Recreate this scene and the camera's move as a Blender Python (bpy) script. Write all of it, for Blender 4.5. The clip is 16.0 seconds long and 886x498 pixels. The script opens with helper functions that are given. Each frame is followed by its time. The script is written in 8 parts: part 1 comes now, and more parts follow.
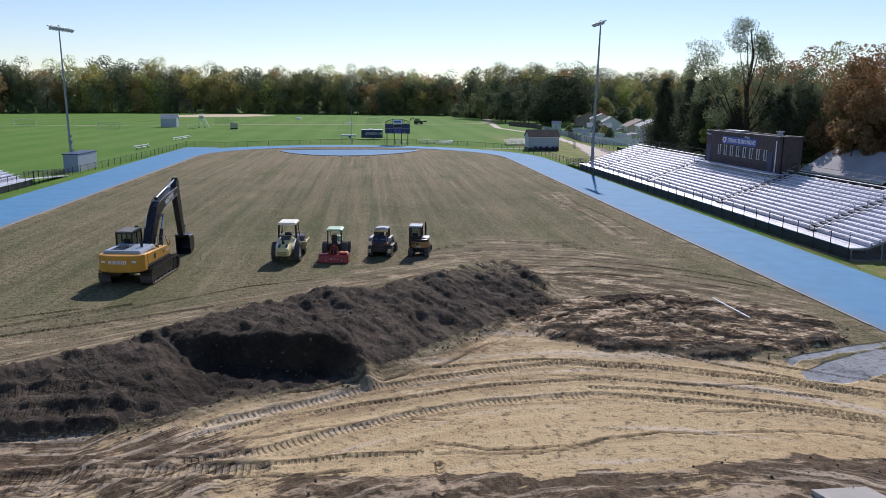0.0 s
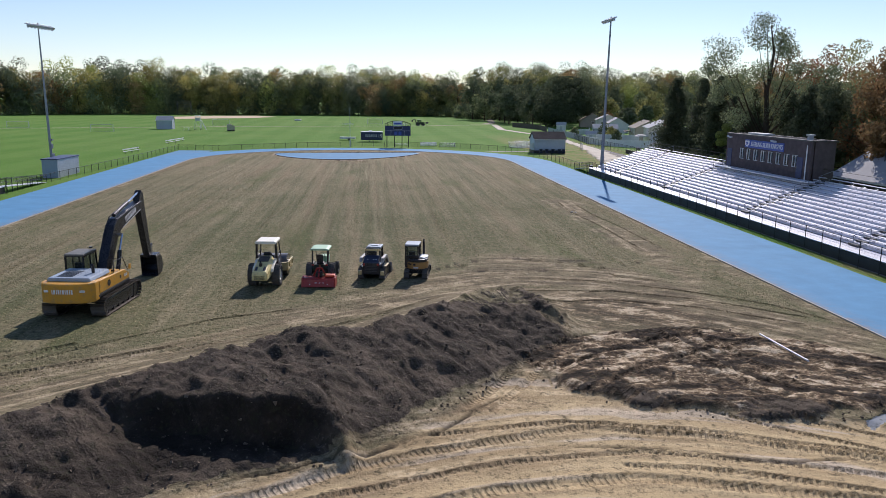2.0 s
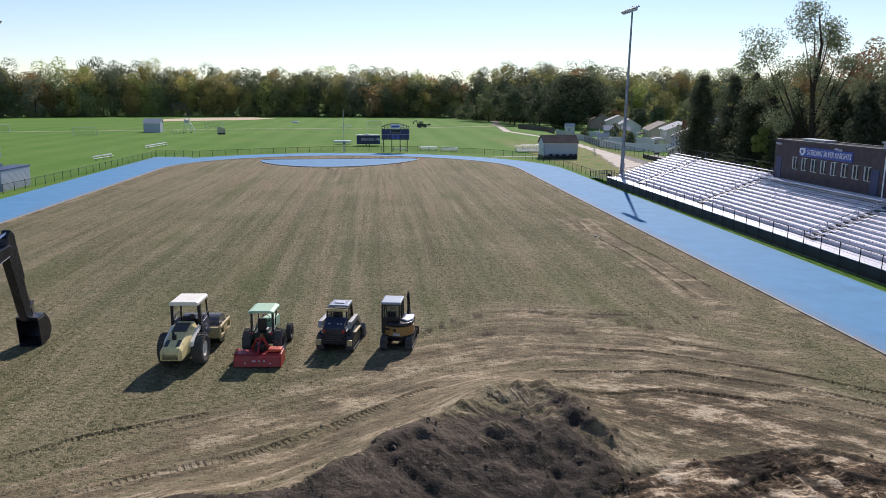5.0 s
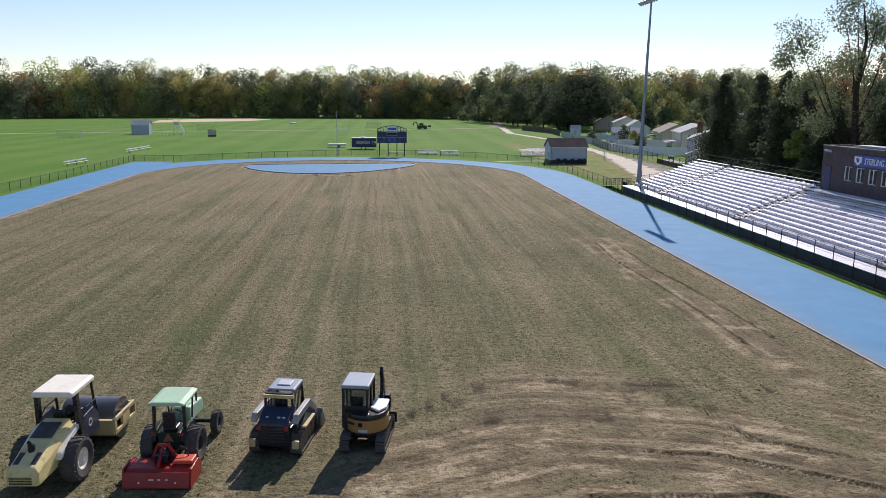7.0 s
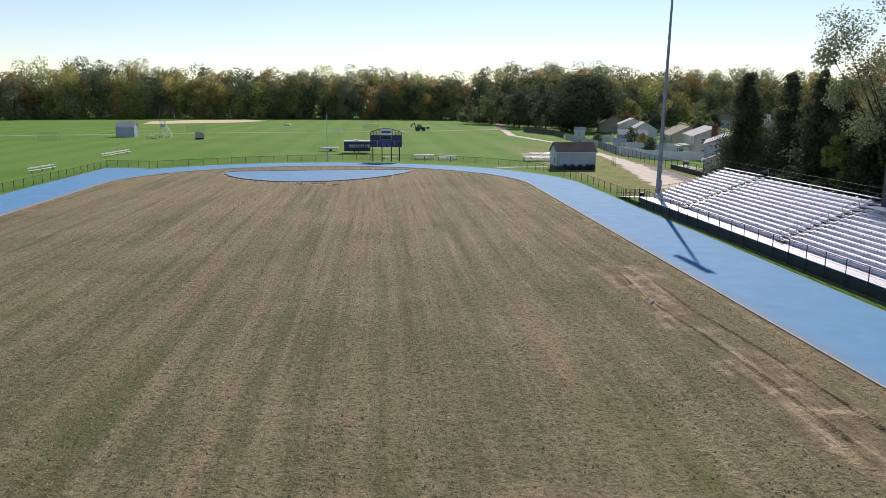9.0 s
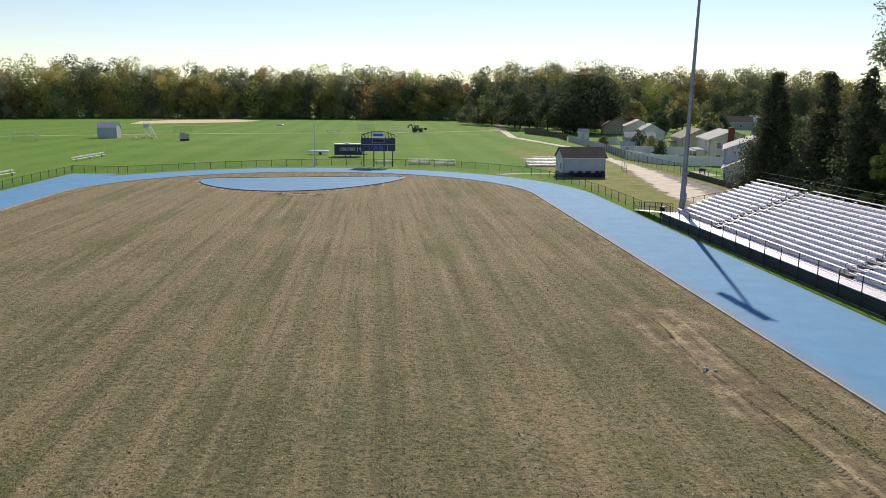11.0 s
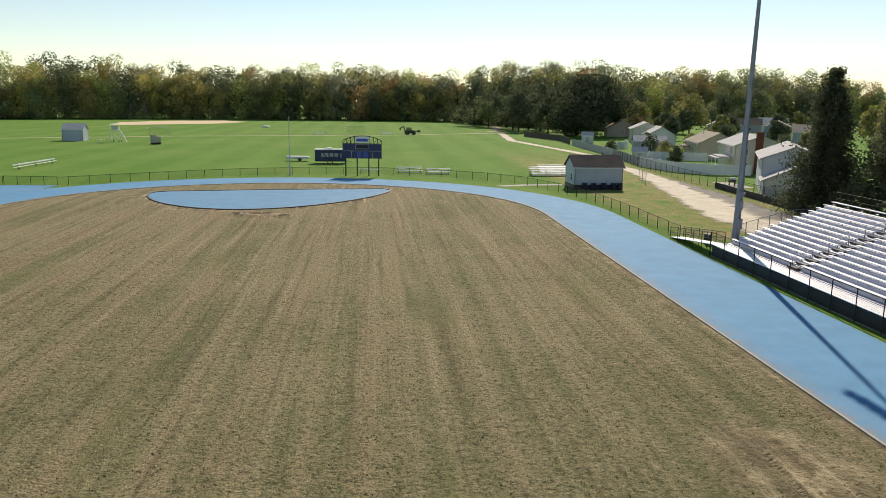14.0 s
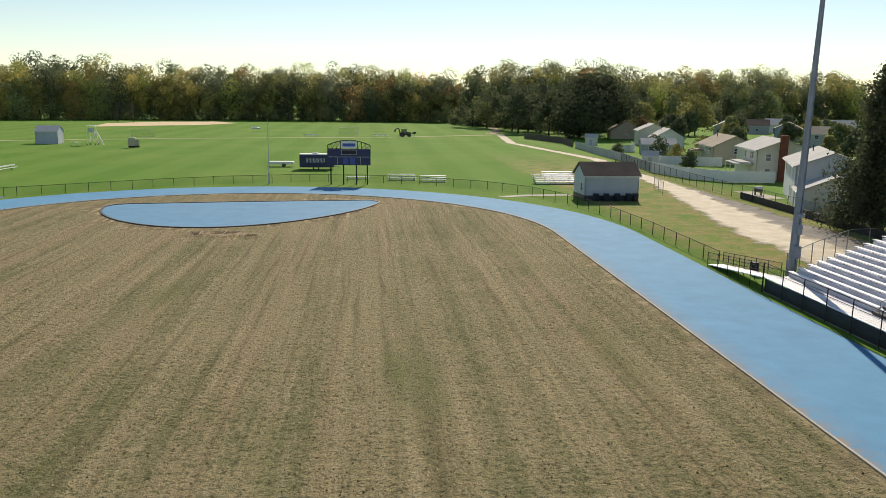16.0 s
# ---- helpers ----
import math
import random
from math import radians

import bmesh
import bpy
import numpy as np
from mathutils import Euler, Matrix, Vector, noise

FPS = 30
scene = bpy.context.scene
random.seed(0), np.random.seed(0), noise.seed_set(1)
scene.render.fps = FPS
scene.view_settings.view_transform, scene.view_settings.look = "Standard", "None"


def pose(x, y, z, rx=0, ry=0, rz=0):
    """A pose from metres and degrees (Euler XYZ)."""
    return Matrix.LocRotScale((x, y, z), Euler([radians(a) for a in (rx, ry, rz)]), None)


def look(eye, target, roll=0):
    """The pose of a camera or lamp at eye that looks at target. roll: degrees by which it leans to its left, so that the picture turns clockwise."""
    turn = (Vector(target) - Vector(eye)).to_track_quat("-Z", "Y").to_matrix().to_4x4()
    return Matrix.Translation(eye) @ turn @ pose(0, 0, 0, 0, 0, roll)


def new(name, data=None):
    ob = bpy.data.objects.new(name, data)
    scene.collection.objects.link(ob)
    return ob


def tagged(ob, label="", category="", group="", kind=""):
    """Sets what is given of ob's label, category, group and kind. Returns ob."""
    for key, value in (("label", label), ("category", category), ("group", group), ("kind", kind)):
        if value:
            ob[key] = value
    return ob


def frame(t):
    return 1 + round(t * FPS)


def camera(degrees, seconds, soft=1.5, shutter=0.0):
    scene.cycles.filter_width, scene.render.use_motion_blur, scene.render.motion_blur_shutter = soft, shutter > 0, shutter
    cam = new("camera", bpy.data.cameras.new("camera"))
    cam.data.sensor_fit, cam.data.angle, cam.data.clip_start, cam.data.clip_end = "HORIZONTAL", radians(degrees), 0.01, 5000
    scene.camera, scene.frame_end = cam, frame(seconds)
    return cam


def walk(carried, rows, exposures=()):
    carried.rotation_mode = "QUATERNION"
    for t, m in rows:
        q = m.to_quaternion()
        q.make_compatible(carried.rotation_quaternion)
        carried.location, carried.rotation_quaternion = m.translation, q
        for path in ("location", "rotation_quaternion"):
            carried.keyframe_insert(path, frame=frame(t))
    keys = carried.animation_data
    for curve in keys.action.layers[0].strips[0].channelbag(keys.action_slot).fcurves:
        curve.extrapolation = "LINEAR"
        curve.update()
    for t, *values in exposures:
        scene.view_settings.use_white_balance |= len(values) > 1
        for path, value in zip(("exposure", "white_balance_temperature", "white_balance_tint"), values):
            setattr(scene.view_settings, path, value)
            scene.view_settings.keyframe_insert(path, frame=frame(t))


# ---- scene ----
cam = camera(60.7, 16.0, soft=0.5)
PATH = [
    (0, (-5.734, -21.645, 12.342), (-5.536, -19.694, 11.95), 0.8),
    (0.5, (-5.582, -20.208, 12.371), (-5.384, -18.257, 11.979), 0.8),
    (1, (-5.384, -18.543, 12.377), (-5.188, -16.591, 11.985), 0.8),
    (1.5, (-5.152, -16.673, 12.391), (-4.959, -14.721, 12.0), 0.7),
    (2, (-4.874, -14.554, 12.37), (-4.683, -12.602, 11.98), 0.7),
    (2.5, (-4.563, -12.34, 12.389), (-4.374, -10.388, 11.999), 0.7),
    (3, (-4.24, -10.016, 12.398), (-4.054, -8.063, 12.009), 0.6),
    (3.5, (-3.902, -7.578, 12.398), (-3.717, -5.625, 12.009), 0.5),
    (4, (-3.539, -5.091, 12.436), (-3.356, -3.137, 12.047), 0.5),
    (4.5, (-3.17, -2.495, 12.444), (-2.989, -0.542, 12.055), 0.5),
    (7, (-1.18, 11.409, 12.393), (-1.007, 13.363, 12.006), 0.5),
    (7.5, (-0.818, 14.216, 12.387), (-0.645, 16.171, 12.001), 0.5),
    (8, (-0.444, 17.067, 12.38), (-0.272, 19.022, 11.993), 0.5),
    (8.5, (-0.109, 19.829, 12.448), (0.063, 21.783, 12.061), 0.5),
    (9, (0.267, 22.61, 12.524), (0.44, 24.565, 12.138), 0.5),
    (11.5, (2.154, 37.122, 12.711), (2.33, 39.076, 12.324), 0.7),
    (12, (2.509, 40.05, 12.667), (2.687, 42.004, 12.281), 0.7),
    (12.5, (2.771, 43.074, 12.661), (2.952, 45.028, 12.275), 0.8),
    (13, (3.086, 45.992, 12.66), (3.269, 47.945, 12.274), 0.8),
    (13.5, (3.41, 48.902, 12.649), (3.596, 50.856, 12.264), 0.8),
    (14, (3.742, 51.938, 12.651), (3.93, 53.892, 12.266), 0.8),
    (14.5, (4.112, 54.942, 12.65), (4.302, 56.895, 12.265), 0.8),
    (15, (4.473, 57.959, 12.627), (4.664, 59.913, 12.243), 0.8),
    (15.5, (4.877, 60.948, 12.651), (5.07, 62.902, 12.267), 0.9),
    (16, (5.231, 63.934, 12.717), (5.425, 65.887, 12.333), 0.8),
]
walk(cam, [(t, look(eye, target, roll)) for t, eye, target, roll in PATH], [(0, -0.13, 5950, 20), (3, -0.02, 6080, 20), (7, 0.02, 6250, 20), (16, 0.10, 7480, 9)])
# ---- light ----
SUN_AZ, SUN_EL = radians(16.0), radians(35.0)
sun_way = Vector((math.sin(SUN_AZ) * math.cos(SUN_EL), math.cos(SUN_AZ) * math.cos(SUN_EL), math.sin(SUN_EL)))
world = bpy.data.worlds.new("sky")
scene.world = world
world.use_nodes = True
wn = world.node_tree.nodes
sky = wn.new("ShaderNodeTexSky")
sky.sky_type, sky.sun_disc = "NISHITA", False
sky.sun_elevation, sky.sun_rotation = SUN_EL, SUN_AZ
sky.air_density, sky.dust_density, sky.ozone_density = 0.95, 0.05, 1.7
wn["Background"].inputs["Strength"].default_value = 0.107
world.node_tree.links.new(sky.outputs[0], wn["Background"].inputs["Color"])
sun = new("sun", bpy.data.lights.new("sun", "SUN"))
sun.data.energy, sun.data.angle, sun.data.color = 5.0, radians(0.53), (1.0, 0.93, 0.82)
sun.matrix_world = look(sun_way * 300, (0, 0, 0))


# ---- materials ----
class Nodes:
    """Short ways to lay out a node material."""

    def __init__(self, name, rough=0.8, metal=0.0, spec=0.3):
        self.mat = bpy.data.materials.new(name)
        self.mat.use_nodes = True
        self.tree = self.mat.node_tree
        self.out = self.tree.nodes["Principled BSDF"]
        self.out.inputs["Roughness"].default_value = rough
        self.out.inputs["Metallic"].default_value = metal
        self.out.inputs["Specular IOR Level"].default_value = spec

    def add(self, kind, **put):
        n = self.tree.nodes.new("ShaderNode" + kind)
        for k, v in put.items():
            setattr(n, k, v)
        return n

    def link(self, a, b):
        self.tree.links.new(a, b)

    def setin(self, sock, v):
        if hasattr(v, "is_output"):
            self.link(v, sock)
        else:
            sock.default_value = v

    def coord(self, scale=(1, 1, 1), world_space=True):
        m = self.add("Mapping")
        if world_space:
            self.link(self.add("NewGeometry").outputs["Position"], m.inputs[0])
        else:
            self.link(self.add("TexCoord").outputs["Object"], m.inputs[0])
        m.inputs["Scale"].default_value = scale
        return m.outputs[0]

    def noise(self, vec, scale, detail=4.0, rough=0.6):
        n = self.add("TexNoise")
        self.link(vec, n.inputs["Vector"])
        n.inputs["Scale"].default_value, n.inputs["Detail"].default_value, n.inputs["Roughness"].default_value = scale, detail, rough
        return n.outputs["Fac"]

    def span(self, v, a, b, lo=0.0, hi=1.0):
        n = self.add("MapRange")
        self.link(v, n.inputs[0])
        for i, q in zip((1, 2, 3, 4), (a, b, lo, hi)):
            n.inputs[i].default_value = q
        return n.outputs[0]

    def math(self, op, a, b=0.0):
        n = self.add("Math", operation=op)
        self.setin(n.inputs[0], a)
        self.setin(n.inputs[1], b)
        return n.outputs[0]

    def mix(self, f, a, b):
        n = self.add("MixRGB")
        self.setin(n.inputs[0], f)
        self.setin(n.inputs[1], a if hasattr(a, "is_output") else (*a, 1))
        self.setin(n.inputs[2], b if hasattr(b, "is_output") else (*b, 1))
        return n.outputs[0]

    def scale_color(self, c, v):
        n = self.add("MixRGB", blend_type="MULTIPLY")
        n.inputs[0].default_value = 1.0
        self.setin(n.inputs[1], c if hasattr(c, "is_output") else (*c, 1))
        self.link(v, n.inputs[2])
        return n.outputs[0]

    def attr(self, name):
        n = self.add("Attribute", attribute_name=name)
        return n.outputs

    def color(self, c):
        self.setin(self.out.inputs["Base Color"], c if hasattr(c, "is_output") else (*c, 1))

    def bump(self, h, strength=0.5, dist=0.02):
        n = self.add("Bump")
        n.inputs["Strength"].default_value, n.inputs["Distance"].default_value = strength, dist
        self.link(h, n.inputs["Height"])
        self.link(n.outputs[0], self.out.inputs["Normal"])


def plain(name, c, rough=0.6, metal=0.0, spec=0.4, vary=0.12, grain=3.0, dirt=None, world_space=False, bump=0.0):
    """Paint, metal, plastic or cloth: a colour with grain, faint stains and, if asked, dirt."""
    m = Nodes(name, rough, metal, spec)
    v = m.coord(world_space=world_space)
    big, fine = m.noise(v, grain * 0.3, 3), m.noise(v, grain * 6, 4, 0.7)
    lo, hi = [q * (1 - vary) for q in c], [min(1, q * (1 + vary)) for q in c]
    col = m.mix(m.span(big, 0.3, 0.7), lo, hi)
    col = m.mix(m.span(fine, 0.35, 0.75, 0, 0.25), col, [q * 0.8 for q in c])
    if dirt:
        col = m.mix(m.span(m.noise(v, grain, 5, 0.7), 0.5, 0.72, 0, 0.75), col, dirt)
    m.color(col)
    m.link(m.span(fine, 0.3, 0.7, max(0.02, rough - 0.1), min(1, rough + 0.1)), m.out.inputs["Roughness"])
    if bump:
        m.bump(fine, bump, 0.01)
    return m.mat


def ground_material():
    m = Nodes("ground", 0.95, spec=0.1)
    v = m.coord()
    fine, mid = m.noise(v, 9.0, 5, 0.7), m.noise(v, 1.1, 5, 0.65)
    clump = m.noise(v, 3.6, 4, 0.75)
    # lines that follow the way the machines drove
    way = m.add("CombineXYZ")
    m.link(m.math("MULTIPLY", m.attr("along")[2], 0.09), way.inputs[0])
    m.link(m.attr("flow")[2], way.inputs[1])
    scrape = m.noise(way.outputs[0], 1.5, 5, 0.6)
    scratch = m.noise(way.outputs[0], 5.5, 4, 0.65)
    broad = m.noise(way.outputs[0], 0.55, 3, 0.6)
    # worn infield grass, mown and driven in stripes
    row = m.add("CombineXYZ")
    m.link(m.math("MULTIPLY", m.attr("along")[2], 0.02), row.inputs[0])
    m.link(m.attr("flow")[2], row.inputs[1])
    stripe = m.noise(row.outputs[0], 0.62, 4, 0.6)
    tuft = m.math("ADD", m.math("MULTIPLY", m.math("SUBTRACT", stripe, 0.15), 0.80), m.math("MULTIPLY", mid, 0.45))
    tuft = m.math("ADD", tuft, m.math("MULTIPLY", m.noise(v, 0.09, 3), 0.45))
    tuft = m.math("ADD", tuft, m.math("MULTIPLY", m.math("SUBTRACT", clump, 0.5), 0.7))
    tuft = m.math("ADD", tuft, m.math("MULTIPLY", m.attr("worn")[2], 0.13))
    thin = m.noise(row.outputs[0], 1.9, 3, 0.55)
    dry = m.mix(m.span(fine, 0.3, 0.7), (0.148, 0.123, 0.066), (0.360, 0.302, 0.180))
    rosy = m.mix(m.span(fine, 0.3, 0.7), (0.165, 0.116, 0.066), (0.385, 0.288, 0.180))
    pale = m.mix(m.span(fine, 0.3, 0.7), (0.190, 0.160, 0.096), (0.440, 0.372, 0.225))
    hue = m.math("ADD", m.math("MULTIPLY", m.noise(row.outputs[0], 0.33, 3, 0.6), 0.7), m.math("MULTIPLY", m.noise(v, 0.05, 3), 0.3))
    dry = m.mix(m.span(hue, 0.48, 0.61, 0, 0.65), dry, rosy)
    dry = m.mix(m.span(thin, 0.53, 0.66, 0, 0.75), dry, pale)
    grn = m.mix(m.span(fine, 0.3, 0.7), (0.060, 0.067, 0.030), (0.192, 0.190, 0.090))
    infield = m.mix(m.span(tuft, 0.60, 0.90), grn, dry)
    infield = m.mix(m.span(thin, 0.44, 0.34, 0, 0.45), infield, (0.105, 0.088, 0.046))
    lush = m.math("MULTIPLY", m.span(m.noise(m.coord((1, 0.16, 1)), 0.20, 4), 0.55, 0.68), m.span(clump, 0.4, 0.6, 0.15, 0.8))
    infield = m.mix(m.math("MULTIPLY", lush, 0.8), infield, (0.085, 0.122, 0.03))
    # mown sports grass beyond the track
    g1 = m.mix(m.span(fine, 0.3, 0.7), (0.066, 0.165, 0.017), (0.118, 0.25, 0.032))
    g2 = m.mix(m.span(m.noise(v, 0.035, 4), 0.42, 0.7), g1, (0.138, 0.235, 0.042))
    mow = m.math("SINE", m.math("MULTIPLY", m.attr("flow")[2], 0.55))
    g2 = m.mix(m.span(mow, -0.4, 0.4, 0, 0.28), g2, (0.170, 0.285, 0.058))
    green = m.mix(m.span(m.noise(v, 0.6, 5), 0.5, 0.8, 0, 0.3), g2, (0.15, 0.17, 0.06))
    straw = m.mix(m.span(mid, 0.3, 0.7), (0.24, 0.19, 0.075), (0.34, 0.28, 0.13))
    green = m.mix(m.math("MULTIPLY", m.attr("dry")[2], m.span(m.noise(v, 0.35, 6, 0.7), 0.36, 0.6)), green, straw)
    col = m.mix(m.attr("infield")[2], green, infield)
    # bare soils
    tan = m.mix(m.span(scrape, 0.36, 0.62), (0.51, 0.375, 0.205), (0.61, 0.47, 0.265))
    tan = m.mix(m.span(scratch, 0.62, 0.76, 0, 0.12), tan, (0.28, 0.19, 0.11))
    tan = m.mix(m.span(broad, 0.57, 0.62, 0, 0.75), tan, (0.63, 0.53, 0.40))
    tan = m.mix(m.span(broad, 0.42, 0.36, 0, 0.55), tan, (0.30, 0.205, 0.118))
    tan = m.mix(m.span(fine, 0.45, 0.75, 0, 0.22), tan, (0.36, 0.245, 0.14))
    scuff = m.math("ADD", m.math("MULTIPLY", scrape, 0.55), m.math("MULTIPLY", m.noise(v, 0.7, 5, 0.65), 0.45))
    dust = m.mix(m.span(scuff, 0.40, 0.60), (0.172, 0.138, 0.082), (0.38, 0.314, 0.188))
    dust = m.mix(m.math("MULTIPLY", m.span(scratch, 0.55, 0.70), m.span(m.noise(v, 0.35, 4), 0.4, 0.65, 0.05, 0.7)), dust, (0.115, 0.085, 0.057))
    grain = m.noise(v, 2.0, 6, 0.78)
    patch = m.noise(m.coord((0.55, 1.0, 1)), 0.62, 6, 0.68)
    dust = m.mix(m.span(patch, 0.55, 0.63, 0, 0.7), dust, (0.45, 0.365, 0.215))
    dust = m.mix(m.span(scrape, 0.57, 0.64, 0, 0.6), dust, (0.46, 0.375, 0.25))
    dust = m.mix(m.span(grain, 0.50, 0.66, 0, 0.6), dust, (0.135, 0.100, 0.066))
    dust = m.mix(m.span(grain, 0.40, 0.30, 0, 0.55), dust, (0.44, 0.355, 0.245))
    dark = m.mix(m.span(mid, 0.35, 0.7), (0.036, 0.029, 0.023), (0.092, 0.073, 0.055))
    dark = m.mix(m.math("MULTIPLY", m.span(scratch, 0.54, 0.68), m.span(m.noise(v, 0.5, 4), 0.45, 0.62, 0.0, 0.6)), dark, (0.185, 0.150, 0.118))
    dark = m.mix(m.span(m.noise(v, 5.0, 5, 0.7), 0.56, 0.70, 0, 0.7), dark, (0.235, 0.188, 0.140))
    dark = m.mix(m.span(clump, 0.42, 0.34, 0, 0.7), dark, (0.026, 0.021, 0.018))
    grit = m.noise(v, 2.4, 6, 0.75)
    mud = m.mix(m.span(grit, 0.36, 0.62), (0.050, 0.035, 0.022), (0.180, 0.130, 0.082))
    mud = m.mix(m.span(scrape, 0.53, 0.60, 0, 0.9), mud, (0.50, 0.41, 0.30))
    mud = m.mix(m.span(clump, 0.52, 0.68, 0, 0.7), mud, (0.050, 0.038, 0.026))
    spill = m.noise(m.coord((0.45, 1.0, 1)), 0.5, 6, 0.66)
    mud = m.mix(m.span(spill, 0.55, 0.60, 0, 0.85), mud, (0.50, 0.385, 0.255))
    col = m.mix(m.attr("dust")[2], col, dust)
    col = m.mix(m.attr("subsoil")[2], col, tan)
    stir = m.math("ADD", m.math("MULTIPLY", scratch, 0.12), m.math("ADD", m.math("MULTIPLY", grain, 0.26), m.math("ADD", m.math("MULTIPLY", scrape, 0.22), m.math("MULTIPLY", patch, 0.40))))
    torn = m.mix(m.span(stir, 0.465, 0.500), (0.022, 0.016, 0.011), (0.130, 0.090, 0.054))
    torn = m.mix(m.span(stir, 0.508, 0.528), torn, (0.36, 0.265, 0.160))
    torn = m.mix(m.span(stir, 0.532, 0.545), torn, (0.64, 0.52, 0.36))
    col = m.mix(m.math("MULTIPLY", m.attr("dust")[2], 0.32), col, torn)
    col = m.mix(m.attr("churn")[2], col, torn)
    wobble = m.math("MULTIPLY", m.math("SUBTRACT", m.noise(v, 2.2, 6, 0.75), 0.5), 0.9)
    wobble = m.math("ADD", wobble, m.math("MULTIPLY", m.math("SUBTRACT", scratch, 0.5), 1.5))
    col = m.mix(m.span(m.math("ADD", m.attr("mud")[2], m.math("MULTIPLY", wobble, m.span(m.attr("mud")[2], 0.02, 0.3))), 0.42, 0.62), col, mud)
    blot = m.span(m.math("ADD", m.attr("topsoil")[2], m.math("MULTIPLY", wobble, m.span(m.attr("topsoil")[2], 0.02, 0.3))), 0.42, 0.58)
    earth = m.noise(v, 0.42, 4, 0.6)
    dark = m.mix(m.span(earth, 0.50, 0.62, 0, 0.6), dark, (0.150, 0.116, 0.084))
    # damp cut soil, with the hollow's shade also put into its colour
    dark = m.mix(m.math("MULTIPLY", m.attr("wet_shade")[2], m.span(clump, 0.35, 0.65, 0.95, 0.55)), dark, (0.016, 0.013, 0.011))
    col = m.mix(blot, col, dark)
    slab = m.mix(m.span(mid, 0.35, 0.65), (0.25, 0.265, 0.275), (0.34, 0.355, 0.365))
    col = m.mix(m.span(m.math("ADD", m.attr("slab")[2], m.math("MULTIPLY", wobble, m.span(m.attr("slab")[2], 0.02, 0.3, 0, 0.8))), 0.46, 0.54), col, slab)
    rut = m.attr("rut")[2]
    ribs = m.math("SINE", m.math("MULTIPLY", m.attr("run")[2], 27.0))
    patchy = m.span(m.noise(v, 0.8, 4, 0.6), 0.36, 0.56)
    pressed = m.math("MULTIPLY", m.math("MULTIPLY", rut, patchy), m.span(ribs, -0.1, 0.7))
    col = m.mix(m.math("MULTIPLY", pressed, 0.5), col, (0.105, 0.075, 0.05))
    seam = m.math("MULTIPLY", m.attr("seam")[2], m.span(m.noise(v, 0.7, 3), 0.34, 0.5))
    col = m.mix(m.math("MULTIPLY", seam, 0.85), col, (0.026, 0.019, 0.014))
    col = m.mix(m.math("MULTIPLY", m.attr("infield")[2], m.span(clump, 0.34, 0.48, 0.75, 0.0)), col, (0.050, 0.047, 0.028))
    m.color(col)
    h = m.math("ADD", m.math("MULTIPLY", fine, 0.7), m.math("MULTIPLY", mid, 1.0))
    h = m.math("SUBTRACT", h, m.math("MULTIPLY", pressed, 0.8))
    h = m.math("ADD", h, m.math("MULTIPLY", scratch, m.span(m.math("MAXIMUM", m.attr("topsoil")[2], m.math("MULTIPLY", m.attr("subsoil")[2], 0.2)), 0, 1, 0.0, 0.8)))
    h = m.math("ADD", h, m.math("MULTIPLY", clump, m.span(m.math("MAXIMUM", m.attr("subsoil")[2], m.attr("slab")[2]), 0, 1, 1.6, 0.2)))
    m.bump(m.math("MULTIPLY", h, m.span(m.attr("slab")[2], 0.2, 0.7, 1.0, 0.2)), 0.95, 0.08)
    return m.mat


def track_material(name="track_rubber", c=(0.098, 0.275, 0.465)):
    m = Nodes(name, 0.8, spec=0.14)
    v = m.coord()
    fine, mid, big = m.noise(v, 14.0, 4, 0.7), m.noise(v, 0.5, 5), m.noise(v, 0.07, 3)
    col = m.mix(m.span(mid, 0.3, 0.7), [q * 0.86 for q in c], [q * 1.10 for q in c])
    col = m.mix(m.span(big, 0.38, 0.66, 0, 0.55), col, (0.115, 0.29, 0.47))
    col = m.mix(m.span(m.noise(v, 0.9, 6, 0.75), 0.6, 0.78, 0, 0.5), col, (0.17, 0.28, 0.40))
    col = m.mix(m.span(fine, 0.4, 0.8, 0, 0.3), col, [q * 0.7 for q in c])
    col = m.mix(m.math("MULTIPLY", m.attr("soiled")[2], m.span(m.noise(v, 1.4, 6, 0.7), 0.35, 0.65)), col, (0.30, 0.22, 0.15))
    m.color(col)
    m.bump(fine, 0.3, 0.004)
    return m.mat


def loose(name, a, b, c, scale=1.0, bump=0.5, fray=False):
    """Gravel, sand or dirt: three tones at two scales, thinning out at its edge if frayed."""
    m = Nodes(name, 0.95, spec=0.1)
    v = m.coord()
    fine, mid = m.noise(v, 8 * scale, 5, 0.75), m.noise(v, 0.5 * scale, 5, 0.65)
    col = m.mix(m.span(mid, 0.35, 0.68), a, b)
    col = m.mix(m.span(fine, 0.5, 0.75, 0, 0.7), col, c)
    m.color(col)
    m.bump(fine, bump, 0.03)
    if fray:
        share = m.math("ADD", m.attr("inner")[2], m.math("MULTIPLY", m.math("SUBTRACT", m.noise(v, 0.30, 6, 0.62), 0.5), 1.7))
        both, clear = m.add("MixShader"), m.add("BsdfTransparent")
        m.link(m.span(share, 0.28, 0.72), both.inputs[0])
        m.link(clear.outputs[0], both.inputs[1])
        m.link(m.out.outputs[0], both.inputs[2])
        m.link(both.outputs[0], m.tree.nodes["Material Output"].inputs[0])
    return m.mat


def frayed(name, a, b, c, scale=1.0):
    return loose(name, a, b, c, scale, 0.5, True)


